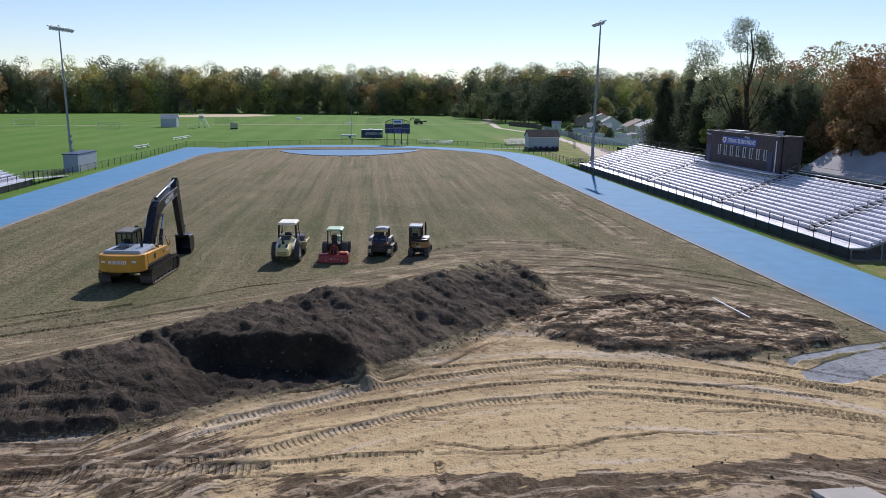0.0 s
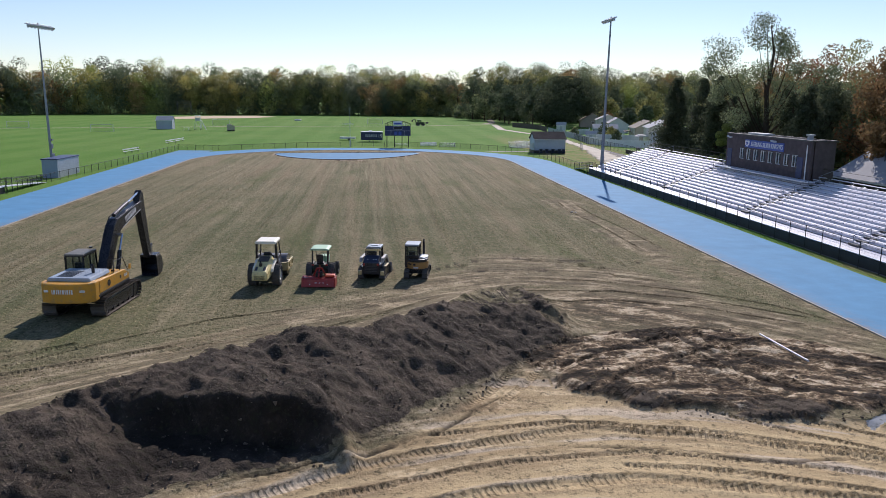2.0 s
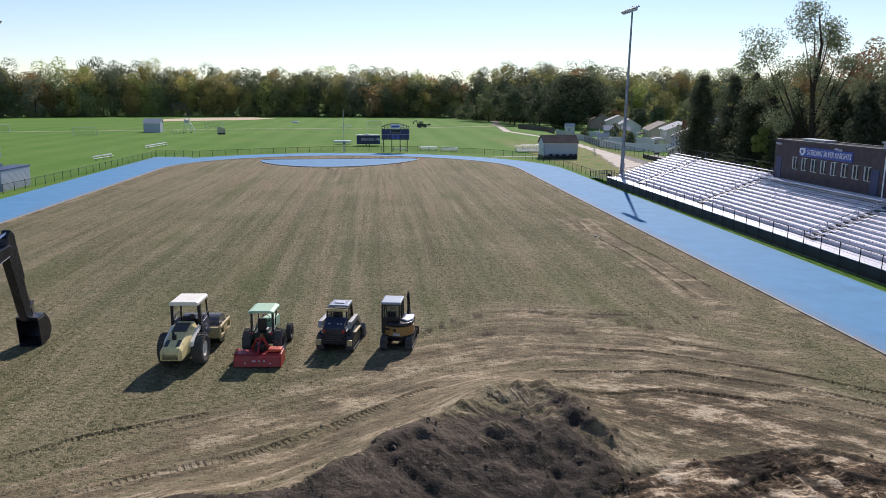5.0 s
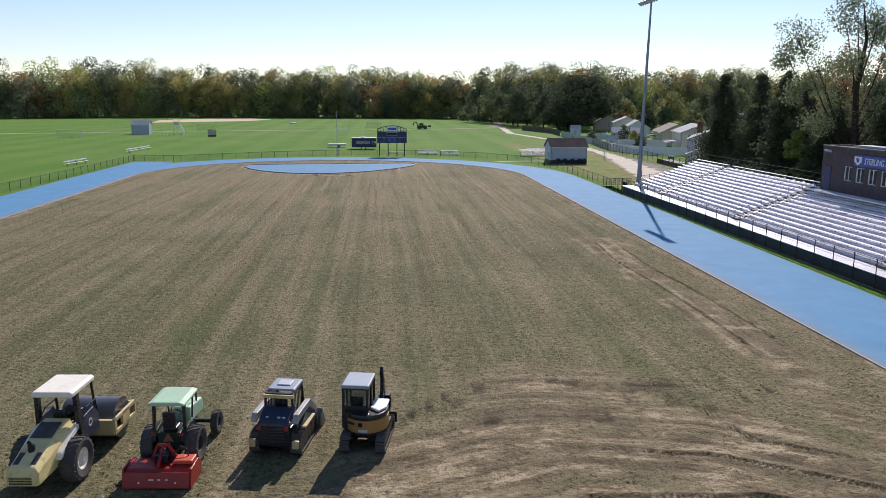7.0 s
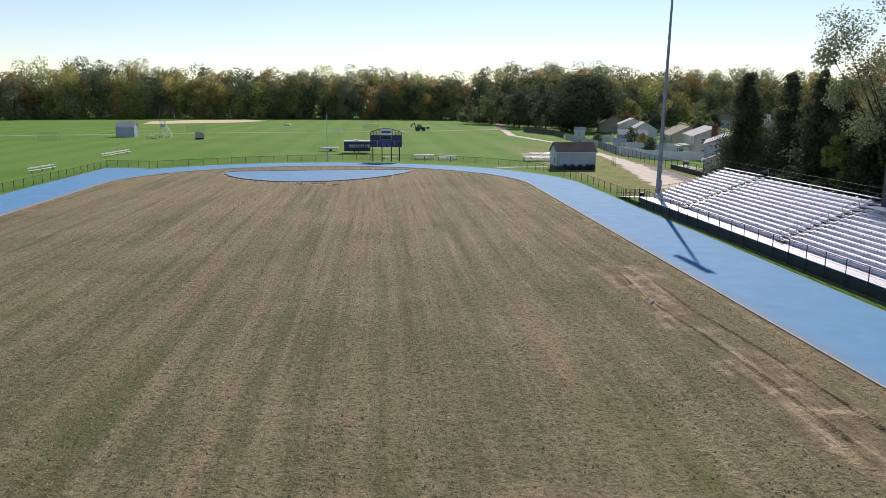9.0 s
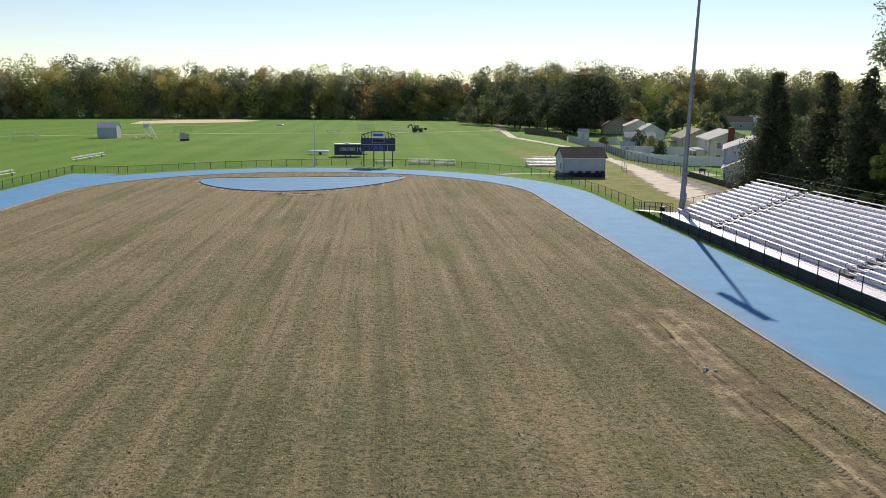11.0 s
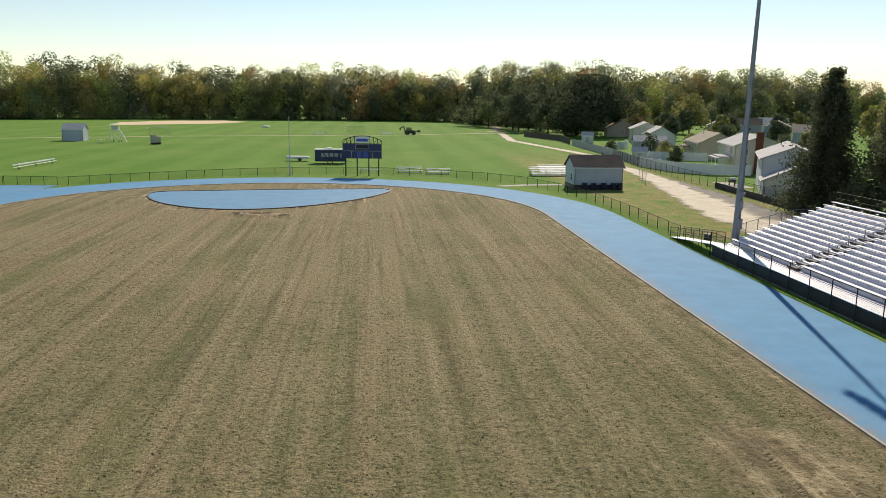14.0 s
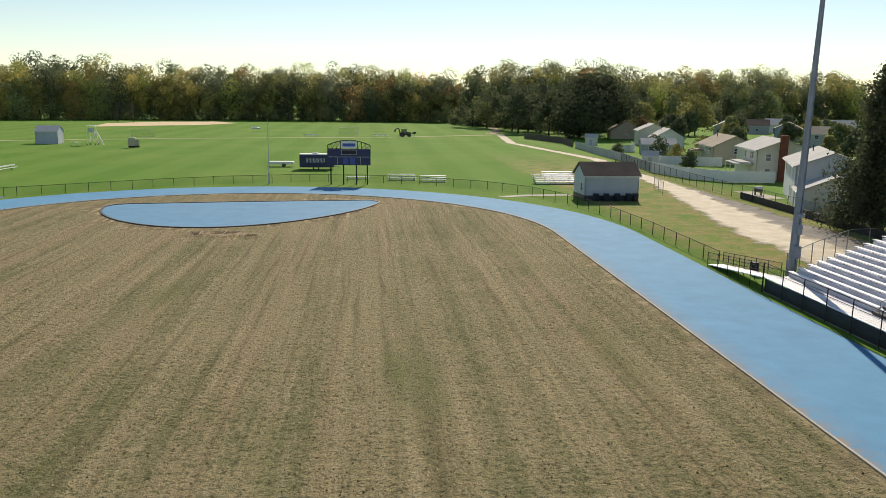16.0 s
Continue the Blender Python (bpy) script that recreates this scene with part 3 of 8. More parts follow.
RUTS = [
    ([(-20.4, 7.4), (-18.6, 8.0), (-16.6, 8.4), (-14.6, 8.2)], 0.7),
    ([(-20.2, 6.2), (-18.2, 6.6), (-16.2, 6.9), (-14.2, 6.9)], 0.7),
    ([(-19.4, 5.2), (-17.4, 5.5), (-15.4, 5.8)], 0.6),
    ([(-12.0, 6.3), (-8.8, 7.9), (-6.3, 9.2), (-3.0, 10.7), (3.3, 12.4), (7.6, 11.4), (11.3, 9.8), (15.8, 7.5)], 0.5),
    ([(-12.2, 3.3), (-9.6, 3.9), (-6.8, 5.4), (-3.8, 6.9), (-0.7, 7.8), (3.9, 8.3), (8.6, 7.1), (14.5, 4.9)], 0.55),
    ([(-12.2, 5.4), (-8.8, 6.9), (-5.0, 8.2), (0.0, 9.8), (5.0, 10.2), (9.5, 8.9), (14.0, 7.2)], 0.35),
    ([(-2.6, 12.2), (2.8, 13.0), (7.6, 11.9), (11.3, 10.3), (15.8, 8.2), (20, 6.0)], 0.35),
    ([(4.0, 9.2), (8.0, 8.4), (12.0, 6.6), (17.0, 4.0)], 0.35),
    ([(9.0, 13.4), (12.0, 11.0), (15.0, 8.6), (18.0, 6.6)], 0.3),
    ([(10.4, 14.0), (13.2, 11.8), (16.4, 9.6), (20.0, 7.8)], 0.3),
    ([(-18, 2.3), (-15, 2.5), (-12.3, 2.5), (-9.6, 2.6)], 0.9),
    ([(-11.5, 2.4), (-9.0, 2.9), (-6.5, 3.3), (-4.0, 3.4)], 0.35),
    ([(-3.6, -1.0), (-3.3, 1.0), (-3.3, 2.6)], 0.3),
    ([(-0.9, 14.6), (1.0, 17.2), (2.6, 19.8)], 0.4),
    ([(0.1, 14.2), (1.9, 16.8), (3.3, 19.0)], 0.4),
    ([(-14.5, 21.8), (-10.5, 23.9), (-7.0, 25.7), (-3.0, 28.6), (-0.4, 31.0)], 0.5),
    ([(-22, 20.0), (-17.9, 24.0), (-13.7, 27.4), (-9.6, 29.3)], 0.3),
    ([(-29, 16.9), (-25.3, 19.2), (-22.8, 21.2), (-19.8, 23.4)], 0.45),
    ([(-30, 14.6), (-25.8, 16.8), (-20, 20.0), (-15, 22.6)], 0.4),
    ([(-30, 18.4), (-26, 20.6), (-22.5, 22.6)], 0.35),
    ([(10.5, 23.7), (11.2, 19.4), (11.8, 15.4)], 0.5),
    ([(12.4, 24.3), (13.2, 19.4), (13.9, 15.6)], 0.5),
    ([(4.1, 18.7), (6.6, 20.3), (9.9, 22.2), (13.0, 23.6)], 0.4),
    ([(5.6, 16.4), (8.2, 18.3), (12.0, 20.6), (15.6, 22.0)], 0.4),
    ([(-0.9, 38.6), (1.1, 40.3), (3.4, 41.2)], 0.4),
    ([(5.9, 42.2), (8.2, 42.5), (10.2, 41.2), (13.2, 39.3)], 0.3),
    ([(12.4, 42.1), (11.7, 40.2), (12.8, 36.6), (15.5, 35.1)], 0.25),
    ([(5.0, 30.0), (10.0, 30.4), (15.0, 28.4), (19.5, 24.6)], 0.35),
    ([(5.5, 33.0), (11.0, 32.6), (16.0, 30.0), (20.5, 26.0)], 0.35),
    ([(6.5, 36.6), (11.0, 35.4), (15.6, 32.6), (20.0, 28.6), (22.6, 23.6)], 0.3),
    ([(18.2, 76.8), (17.6, 68.6), (17.9, 62), (18.1, 55.0), (18.0, 48.0)], 0.3),
    ([(19.8, 74.0), (19.5, 66.0), (19.9, 58.0), (20.0, 49.0)], 0.3),
]
SEAMS = [
    ([(-3.6, 4.2), (-1.2, 3.5), (0.6, 3.5), (3.0, 4.0), (5.2, 4.6), (7.0, 4.3), (9.5, 4.4), (11.4, 4.1), (14.0, 2.9), (18.0, 1.0)], 0.07),
    ([(-3.4, 3.4), (0.4, 3.1), (2.6, 3.8), (5.0, 4.5)], 0.05),
    ([(7.5, 6.3), (10.0, 6.2), (13.5, 5.2), (17.0, 3.6)], 0.06),
    ([(2.5, 10.9), (6.0, 10.3), (10.0, 8.9), (12.5, 8.8), (16.5, 7.2)], 0.07),
    ([(-12.0, 4.6), (-8.0, 5.6), (-5.0, 6.2), (-2.5, 6.0)], 0.05),
    ([(-9.0, 9.2), (-5.0, 10.4), (-2.0, 12.6), (0.5, 15.4)], 0.08),
    ([(-16, 3.6), (-13, 3.7), (-10.4, 3.6)], 0.09),
    ([(-17, 1.9), (-13.5, 1.7), (-10, 1.8), (-6, 2.4)], 0.08),
    ([(9.0, 23.3), (9.6, 21.6), (10.3, 19.6), (10.8, 17.2), (11.8, 14.8)], 0.24),
    ([(11.2, 23.8), (11.7, 21.8), (12.1, 19.8), (12.4, 17.6), (13.6, 15.0)], 0.24),
    ([(10.8, 24.0), (12.3, 24.5), (13.6, 24.2), (15.5, 22.5)], 0.26),
    ([(4.4, 22.2), (6.1, 23.0), (7.6, 23.4), (9.2, 23.4)], 0.28),
    ([(4.0, 18.4), (7.0, 21.0), (10, 22.4)], 0.1),
    ([(-0.5, 39.2), (1.5, 41.2), (4.0, 43.0), (7.0, 43.3), (10.0, 42.4), (13.0, 42.6)], 0.13),
    ([(8.0, 41.2), (11.0, 40.0), (14.0, 40.4), (16.0, 41.6)], 0.09),
    ([(3.0, 39.0), (6.0, 39.6), (9.0, 38.6)], 0.1),
]


def jump_front():
    """The bowed near edge of the blue field-event area."""
    (ax, ay), (bx, by) = (-25.5, 155.4), (6.5, 159.8)
    out = []
    for i in range(41):
        t = 0.5 - 0.5 * math.cos(math.pi * i / 40)
        sag = 17.3 * math.sin(math.pi * t**0.93) ** 0.62 if 0 < i < 40 else 0.0
        out.append((ax + (bx - ax) * t, ay + (by - ay) * t - sag))
    return out


JUMP_FRONT = jump_front()


def track_inside(x, y):
    """Signed distance inside the track's outer edge, open towards the near end."""
    dx = np.abs(x - XC)
    r = np.where(y > YC, np.hypot(x - XC, y - YC), dx)
    return half_in(y) + LANES - r


def land(x, y):
    """Height of the ground, and the shares of its surfaces."""
    x, y = np.asarray(x, float), np.asarray(y, float)
    m = {}
    lump = rough_noise(x, y, 1.6, 5, 11)
    wide = rough_noise(x, y, 6.0, 3, 5)
    near = smooth01((60 - y) / 10) * smooth01((x + 45) / 6) * smooth01((40 - x) / 6)
    z = 0.05 * rough_noise(x, y, 25.0, 3, 3) * smooth01((track_inside(x, y) - LANES - 0.4) / 3) * smooth01((150 - y) / 20)
    m["infield"] = smooth01(track_inside(x, y) / 3.0)
    # the push pile of topsoil
    d0, along, side = to_line(x, y, CREST)
    d = d0 * side + 0.7 * wide + 0.35 * lump
    high = np.interp(along, [0, 7, 14, 18, 23, 27, 31, 36, 39, 41.5], [0.9, 1.2, 1.4, 1.65, 1.75, 1.75, 1.65, 1.75, 1.8, 1.5])
    toe, _, tside = to_line(x, y, TOE)
    before = toe * tside
    toe = np.maximum(before + 0.4 * lump, 0)
    s = toe / (toe + np.maximum(-d, 0) + 0.01)
    # an even slope, dug away in its middle to a steep cut that leaves a flat bench behind it
    lipd, _, lipside = to_line(x, y, LIP)
    cut = lipd * lipside + 1.3 * wide + 0.7 * lump
    dug = smooth01((x + 15.8) / 3.4) * smooth01((-4.9 - x) / 2.2)
    step = 0.02 + 0.12 * s + 0.86 * smooth01((cut + 0.9) / 1.0)
    face = np.where(d < 0, (1 - dug) * s**0.85 + dug * step, np.clip(1 - d / 6.5, 0, 1) ** 1.8)
    # face and floor of the cut: damp soil plus painted shade
    m["wet_shade"] = dug * smooth01((0.5 - cut) / 0.7) * smooth01((before - 0.6 + 0.8 * lump) / 1.2)
    end = smooth01((7.8 + 0.9 * lump - x) / 5.0)
    pile = face * high * end * (1 + 0.22 * lump + 0.18 * wide)
    front = smooth01((before + 0.6 * lump) / 0.6) * smooth01((0.9 - d + 1.2 * lump) / 0.8)
    clods = rough_noise(x, y, 0.6, 3, 21)
    ridged = 1 - np.abs(2 * value_noise(along / 0.42, d / 2.4, 77) - 1)
    z = z + pile + front * near * (0.14 * rough_noise(x, y, 1.3, 3, 27) + 0.18 * clods + 0.12 * ridged)
    worn = rough_noise(x, y, 3.0, 3, 83)
    m["topsoil"] = front * end * near * (1 - 0.5 * smooth01((x + 1.5) / 2.0) * smooth01((s - 0.45) / 0.3) * smooth01((worn + 0.18) / 0.3) - 0.35 * smooth01((s - 0.9) / 0.1))
    # the stripped ground before it, and the churned patch beside it
    pit = inside(x, y, PIT) + 0.8 * lump
    m["subsoil"] = smooth01((pit + 0.2) / 0.6) * (1 - front * end)
    z = z - 0.15 * smooth01((pit + 0.3) / 1.2) * (1 - front)
    churn = inside(x, y, CHURNED) + 1.0 * lump
    cq, ca, cs = to_line(x, y, CHURN_WAY)
    cq = cq * cs
    band = rough_noise(ca * 0.14 + 3, cq * 1.5 + 0.5 * wide, 0.62, 5, 31)
    rim = smooth01((1.6 - np.abs(churn - 0.6)) / 1.2) * smooth01((17.5 - y) / 3)
    inch = smooth01((churn + 0.2) / 0.5)
    m["topsoil"] = np.maximum(m["topsoil"], inch * (0.02 + 0.40 * band + 0.45 * rim + 0.35 * lump))
    m["churn"] = np.maximum(inch, 0.55 * smooth01((inside(x, y, SCRUFF) + 3.0 * wide + 1.5 * lump) / 2.5))
    z = z + smooth01((churn + 0.2) / 0.8) * (0.10 + 0.14 * rough_noise(x, y, 0.6, 4, 41) + 0.08 * band + 0.12 * rim)
    bank = inside(x, y, NEAR_BANK) + 0.6 * lump
    m["mud"] = smooth01((bank + 0.1) / 0.7) * (0.72 + 0.5 * wide + 0.4 * lump)
    fan = smooth01((7 - y - 0.7 * (x + 11)) / 3) * smooth01((y - 1.0) / 2) * smooth01((-8.5 - x) / 2)
    m["mud"] = np.maximum(m["mud"], fan * (0.55 + 0.8 * worn))
    z = z + smooth01(bank / 1.6) * (0.10 + 0.22 * lump + 0.08 * clods) * near
    m["slab"] = sum(smooth01((inside(x, y, q) + 0.25 * lump + 0.1) / 0.35) for q in SLABS) * (0.85 + 0.6 * worn)
    # driven-over ground behind the pile
    bare = inside(x, y, BARE) + 4.0 * wide + 1.5 * lump
    bq, ba, bs = to_line(x, y, BARE_WAY)
    bq = bq * bs
    lines = rough_noise(ba * 0.16, bq, 1.3, 4, 61)
    m["dust"] = np.clip(smooth01((bare + 1.5) / 4.5) * (0.86 + 1.0 * lines), 0, 1)
    scar, _, _ = to_line(x, y, [(18.4, 77), (18.2, 70), (18.6, 62), (18.6, 54), (18.4, 46), (17.5, 36), (16, 30)])
    m["dust"] = np.maximum(m["dust"], 0.85 * smooth01((2.6 + 2.0 * lump + 2 * wide - scar) / 2.5))
    edge = smooth01((1.3 + 1.4 * lump - np.abs(track_inside(x, y) - LANES)) / 1.2)
    m["dust"] = np.clip(np.maximum(m["dust"], 0.75 * edge * m["infield"]), 0, 1)
    ring, _, _ = to_line(x, y, JUMP_FRONT)
    ring2, _, _ = to_line(x, y, [(-26.5, 153.5), (-19.0, 158.6), (-5, 161), (7.5, 163)])
    grit = rough_noise(x, y, 2.4, 4, 91)
    m["dust"] = np.maximum(m["dust"], 0.95 * smooth01((1.7 + 3.0 * grit - ring) / 1.4))
    m["dust"] = np.maximum(m["dust"], 0.9 * smooth01((1.5 + 2.5 * grit - ring2) / 1.4))
    heap, _, _ = to_line(x, y, [(-10.8, 136.4), (-8.3, 136.0), (-6.2, 135.6)])
    m["mud"] = np.maximum(m["mud"], 0.95 * smooth01((1.0 + 1.8 * grit - heap) / 0.8))
    m["mud"] = np.maximum(m["mud"], 0.7 * smooth01((0.55 + 1.6 * grit - ring) / 0.6))
    z = z + 0.22 * smooth01((1.0 + 1.8 * grit - heap) / 0.8)
    m["worn"] = smooth01((y - 60) / 60)
    z = z + 0.05 * lines * smooth01((bare + 1.5) / 4.5)
    # flow lines by zone
    bow = np.clip(x - 3, -19, 19)
    pq, pa = y + 0.030 * bow**2 + 0.8 * wide, x
    flow, run = x + 0.15 * wide, y.copy()
    for use, f_, r_ in (((m["dust"] > 0.02) & (y < 45), bq, ba), ((pit > -0.6), pq, pa), (inch > 0.02, cq, ca), (front * end > 0.3, along * 1.0, d * 0.8)):
        flow, run = np.where(use, f_, flow), np.where(use, r_, run)
    m["flow"], m["along"] = flow, run
    rut, coord, seam = np.zeros(x.shape), np.zeros(x.shape), np.zeros(x.shape)
    for line, w in RUTS:
        q, a, _ = to_line(x + 0.12 * wide, y + 0.25 * wide + 0.06 * lump, line)
        k = smooth01((w * 0.62 - q) / 0.14)
        coord = np.where(k > rut, a, coord)
        rut = np.maximum(rut, k)
        z = z - 0.06 * k + 0.045 * smooth01((w * 1.2 - q) / 0.25) * (1 - k)
    for line, w in SEAMS:
        q, _, _ = to_line(x + 0.2 * wide, y + 0.3 * wide + 0.25 * lump, line)
        k = smooth01((w + 0.05 - q) / 0.09)
        seam = np.maximum(seam, k)
        z = z - 0.05 * k + 0.035 * smooth01((w + 0.25 - q) / 0.2) * (1 - k)
    m["rut"], m["run"], m["seam"] = rut, coord, seam
    m["dry"] = smooth01((x - 30.5) / 2) * smooth01((48 - y) / 6) * smooth01((52 - x) / 6) + smooth01((x - 32) / 4) * smooth01((60 - x) / 6) * smooth01((y - 116) / 5) * smooth01((260 - y) / 60)
    return z, m


def height(x, y):
    return float(land(np.array([x]), np.array([y]))[0][0])


def axis_steps(dense_a, dense_b, step, mids, far):
    """Grid lines: dense in one stretch, coarser outward to the horizon."""
    out = list(np.arange(dense_a, dense_b + step / 2, step))
    s, p = step, dense_b
    while p < far[1]:
        s = min(s * 1.25, mids) if p < far[2] else s * 1.35
        p += s
        out.append(p)
    s, p = step, dense_a
    while p > far[0]:
        s = min(s * 1.25, mids) if p > far[3] else s * 1.35
        p -= s
        out.insert(0, p)
    return np.array(out)


def build_ground():
    xs = axis_steps(-25, 23, 0.12, 0.95, (-2600, 2600, 36, -50))
    ys = axis_steps(-2, 36, 0.12, 0.85, (-2600, 2600, 170, -20))
    gx, gy = np.meshgrid(xs, ys)
    z, masks = land(gx.ravel(), gy.ravel())
    n, k = len(xs), len(ys)
    pts = np.stack([gx.ravel(), gy.ravel(), z], 1)
    i = (np.arange(k - 1)[:, None] * n + np.arange(n - 1)).ravel()
    quads = np.stack([i, i + 1, i + n + 1, i + n], 1)
    me = bpy.data.meshes.new("ground")
    me.vertices.add(len(pts))
    me.vertices.foreach_set("co", pts.ravel())
    me.loops.add(quads.size)
    me.loops.foreach_set("vertex_index", quads.ravel())
    me.polygons.add(len(quads))
    me.polygons.foreach_set("loop_start", np.arange(0, quads.size, 4))
    me.polygons.foreach_set("use_smooth", np.ones(len(quads), bool))
    me.update(calc_edges=True)
    for key in ("infield", "dust", "subsoil", "topsoil", "mud", "slab", "wet_shade", "churn", "flow", "along", "rut", "run", "seam", "dry", "worn"):
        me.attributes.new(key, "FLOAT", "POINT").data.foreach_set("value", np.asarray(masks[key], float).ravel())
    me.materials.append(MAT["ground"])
    ob = new("ground", me)
    tagged(ob, "worn infield turf, stripped tan soil and green sports grass", "ground", kind="structure")


build_ground()


def strip(name, rows, mat, label, z=0.02, soiled=None, category="", kind="structure", inner=False):
    """A sheet laid on the ground between two edges, given as pairs of points, with a turned-down edge."""
    mb = MB()
    k = len(rows[0])
    pts = [(p[0], p[1], z) for row in rows for p in row]
    faces = [(i * k + j, i * k + j + 1, (i + 1) * k + j + 1, (i + 1) * k + j) for i in range(len(rows) - 1) for j in range(k - 1)]
    mb.put(pts, faces)
    me = mb.mesh(name, MAT[mat])
    # faces look up
    if me.polygons and me.polygons[0].normal.z < 0:
        me.flip_normals()
    share = [0.0, 0.25, 0.6, 1.0, 1.0, 0.6, 0.25, 0.0] if inner else None
    if inner:
        me.attributes.new("inner", "FLOAT", "POINT").data.foreach_set("value", [share[j] for _ in rows for j in range(k)])
    if soiled is not None:
        me.attributes.new("soiled", "FLOAT", "POINT").data.foreach_set("value", [soiled(j / (k - 1)) for _ in rows for j in range(k)])
    ob = new(name, me)
    if not inner:
        mod = ob.modifiers.new("depth", "SOLIDIFY")
        mod.thickness, mod.offset = 0.05, -1
    return tagged(ob, label, category, kind=kind)


def track_rows():
    rows, steps = [], [0, 0.06, 0.2, 0.4, 0.6, 0.8, 0.94, 1.0]
    for y in np.linspace(15.5, YC, 40):
        rows.append([(XC + half_in(y) + LANES * s, y) for s in steps])
    for a in np.linspace(0, math.pi, 64)[1:-1]:
        rows.append([(XC + (R_BEND + LANES * s) * math.cos(a), YC + (R_BEND + LANES * s) * math.sin(a)) for s in steps])
    for y in np.linspace(YC, 20, 40):
        rows.append([(XC - half_in(y) - LANES * s, y) for s in steps])
    return rows


strip("track", track_rows(), "track", "sky-blue rubber running track with dusty inner edge", 0.03, soiled=lambda s: max(0.0, 1.0 - s * 5.0))

# dusty concrete kerb along the inner edge of the track
mb = MB()
edge = [(XC + half_in(y) - 0.05, y) for y in np.linspace(17, YC, 30)]
edge += [(XC + (R_BEND - 0.05) * math.cos(a), YC + (R_BEND - 0.05) * math.sin(a)) for a in np.linspace(0, math.pi, 60)[1:-1]]
edge += [(XC - half_in(y) + 0.05, y) for y in np.linspace(YC, 25, 30)]
for a, b in zip(edge, edge[1:]):
    mb.beam((*a, 0.02), (*b, 0.02), 0.11, 0.10)
single("kerb", mb, "kerb_dust", "low dusty concrete kerb along the track", "kerb", "structure")


# ---- the throwing and jumping area inside the far bend ----
def dzone():
    tip_l, tip_r = JUMP_FRONT[0], JUMP_FRONT[-1]
    back = [tip_l, (-25.0, 156.8), (-23.6, 157.6), (-18.0, 158.5), (-12.0, 159.5), (-4.0, 160.4), (2.0, 161.0), (5.4, 161.3), tip_r]
    front = JUMP_FRONT
    rows = []
    for i, p in enumerate(front):
        bx = [v[0] for v in back]
        q = (float(np.clip(p[0], bx[0], bx[-1])), float(np.interp(p[0], bx, [v[1] for v in back])))
        rows.append([(p[0] + (q[0] - p[0]) * s, p[1] + (q[1] - p[1]) * s) for s in (0, 0.03, 0.25, 0.5, 0.75, 0.97, 1.0)])
    strip("jump_area", rows, "track", "sky-blue rubber field-event area", 0.035, soiled=lambda s: 0.8 if s in (0, 1) else 0.15)
    mb = MB()
    for line in (front, back):
        for a, b in zip(line, line[1:]):
            mb.beam((*a, 0.03), (*b, 0.03), 0.25, 0.14)
    single("edging", mb, "darkgrey", "dark broken edging round the blue field-event area", "kerb", "structure")


dzone()
rows = []
for y in np.linspace(YC - 1, 164.3, 24):
    curve = XC - math.sqrt(max(0.0, R_OUT**2 - max(0.0, y - YC) ** 2)) + 0.25
    right = min(curve, -40.6 - 0.10 * (164.3 - y)) if y > 158 else curve
    rows.append([(-48.3 + (right + 48.3) * s, y) for s in (0, 0.04, 0.3, 0.6, 0.9, 1.0)])
strip("track_apron", rows, "track", "blue rubber apron between the bend and the fence gate", 0.036, soiled=lambda s: 0.5 if s in (0, 1) else 0.1)


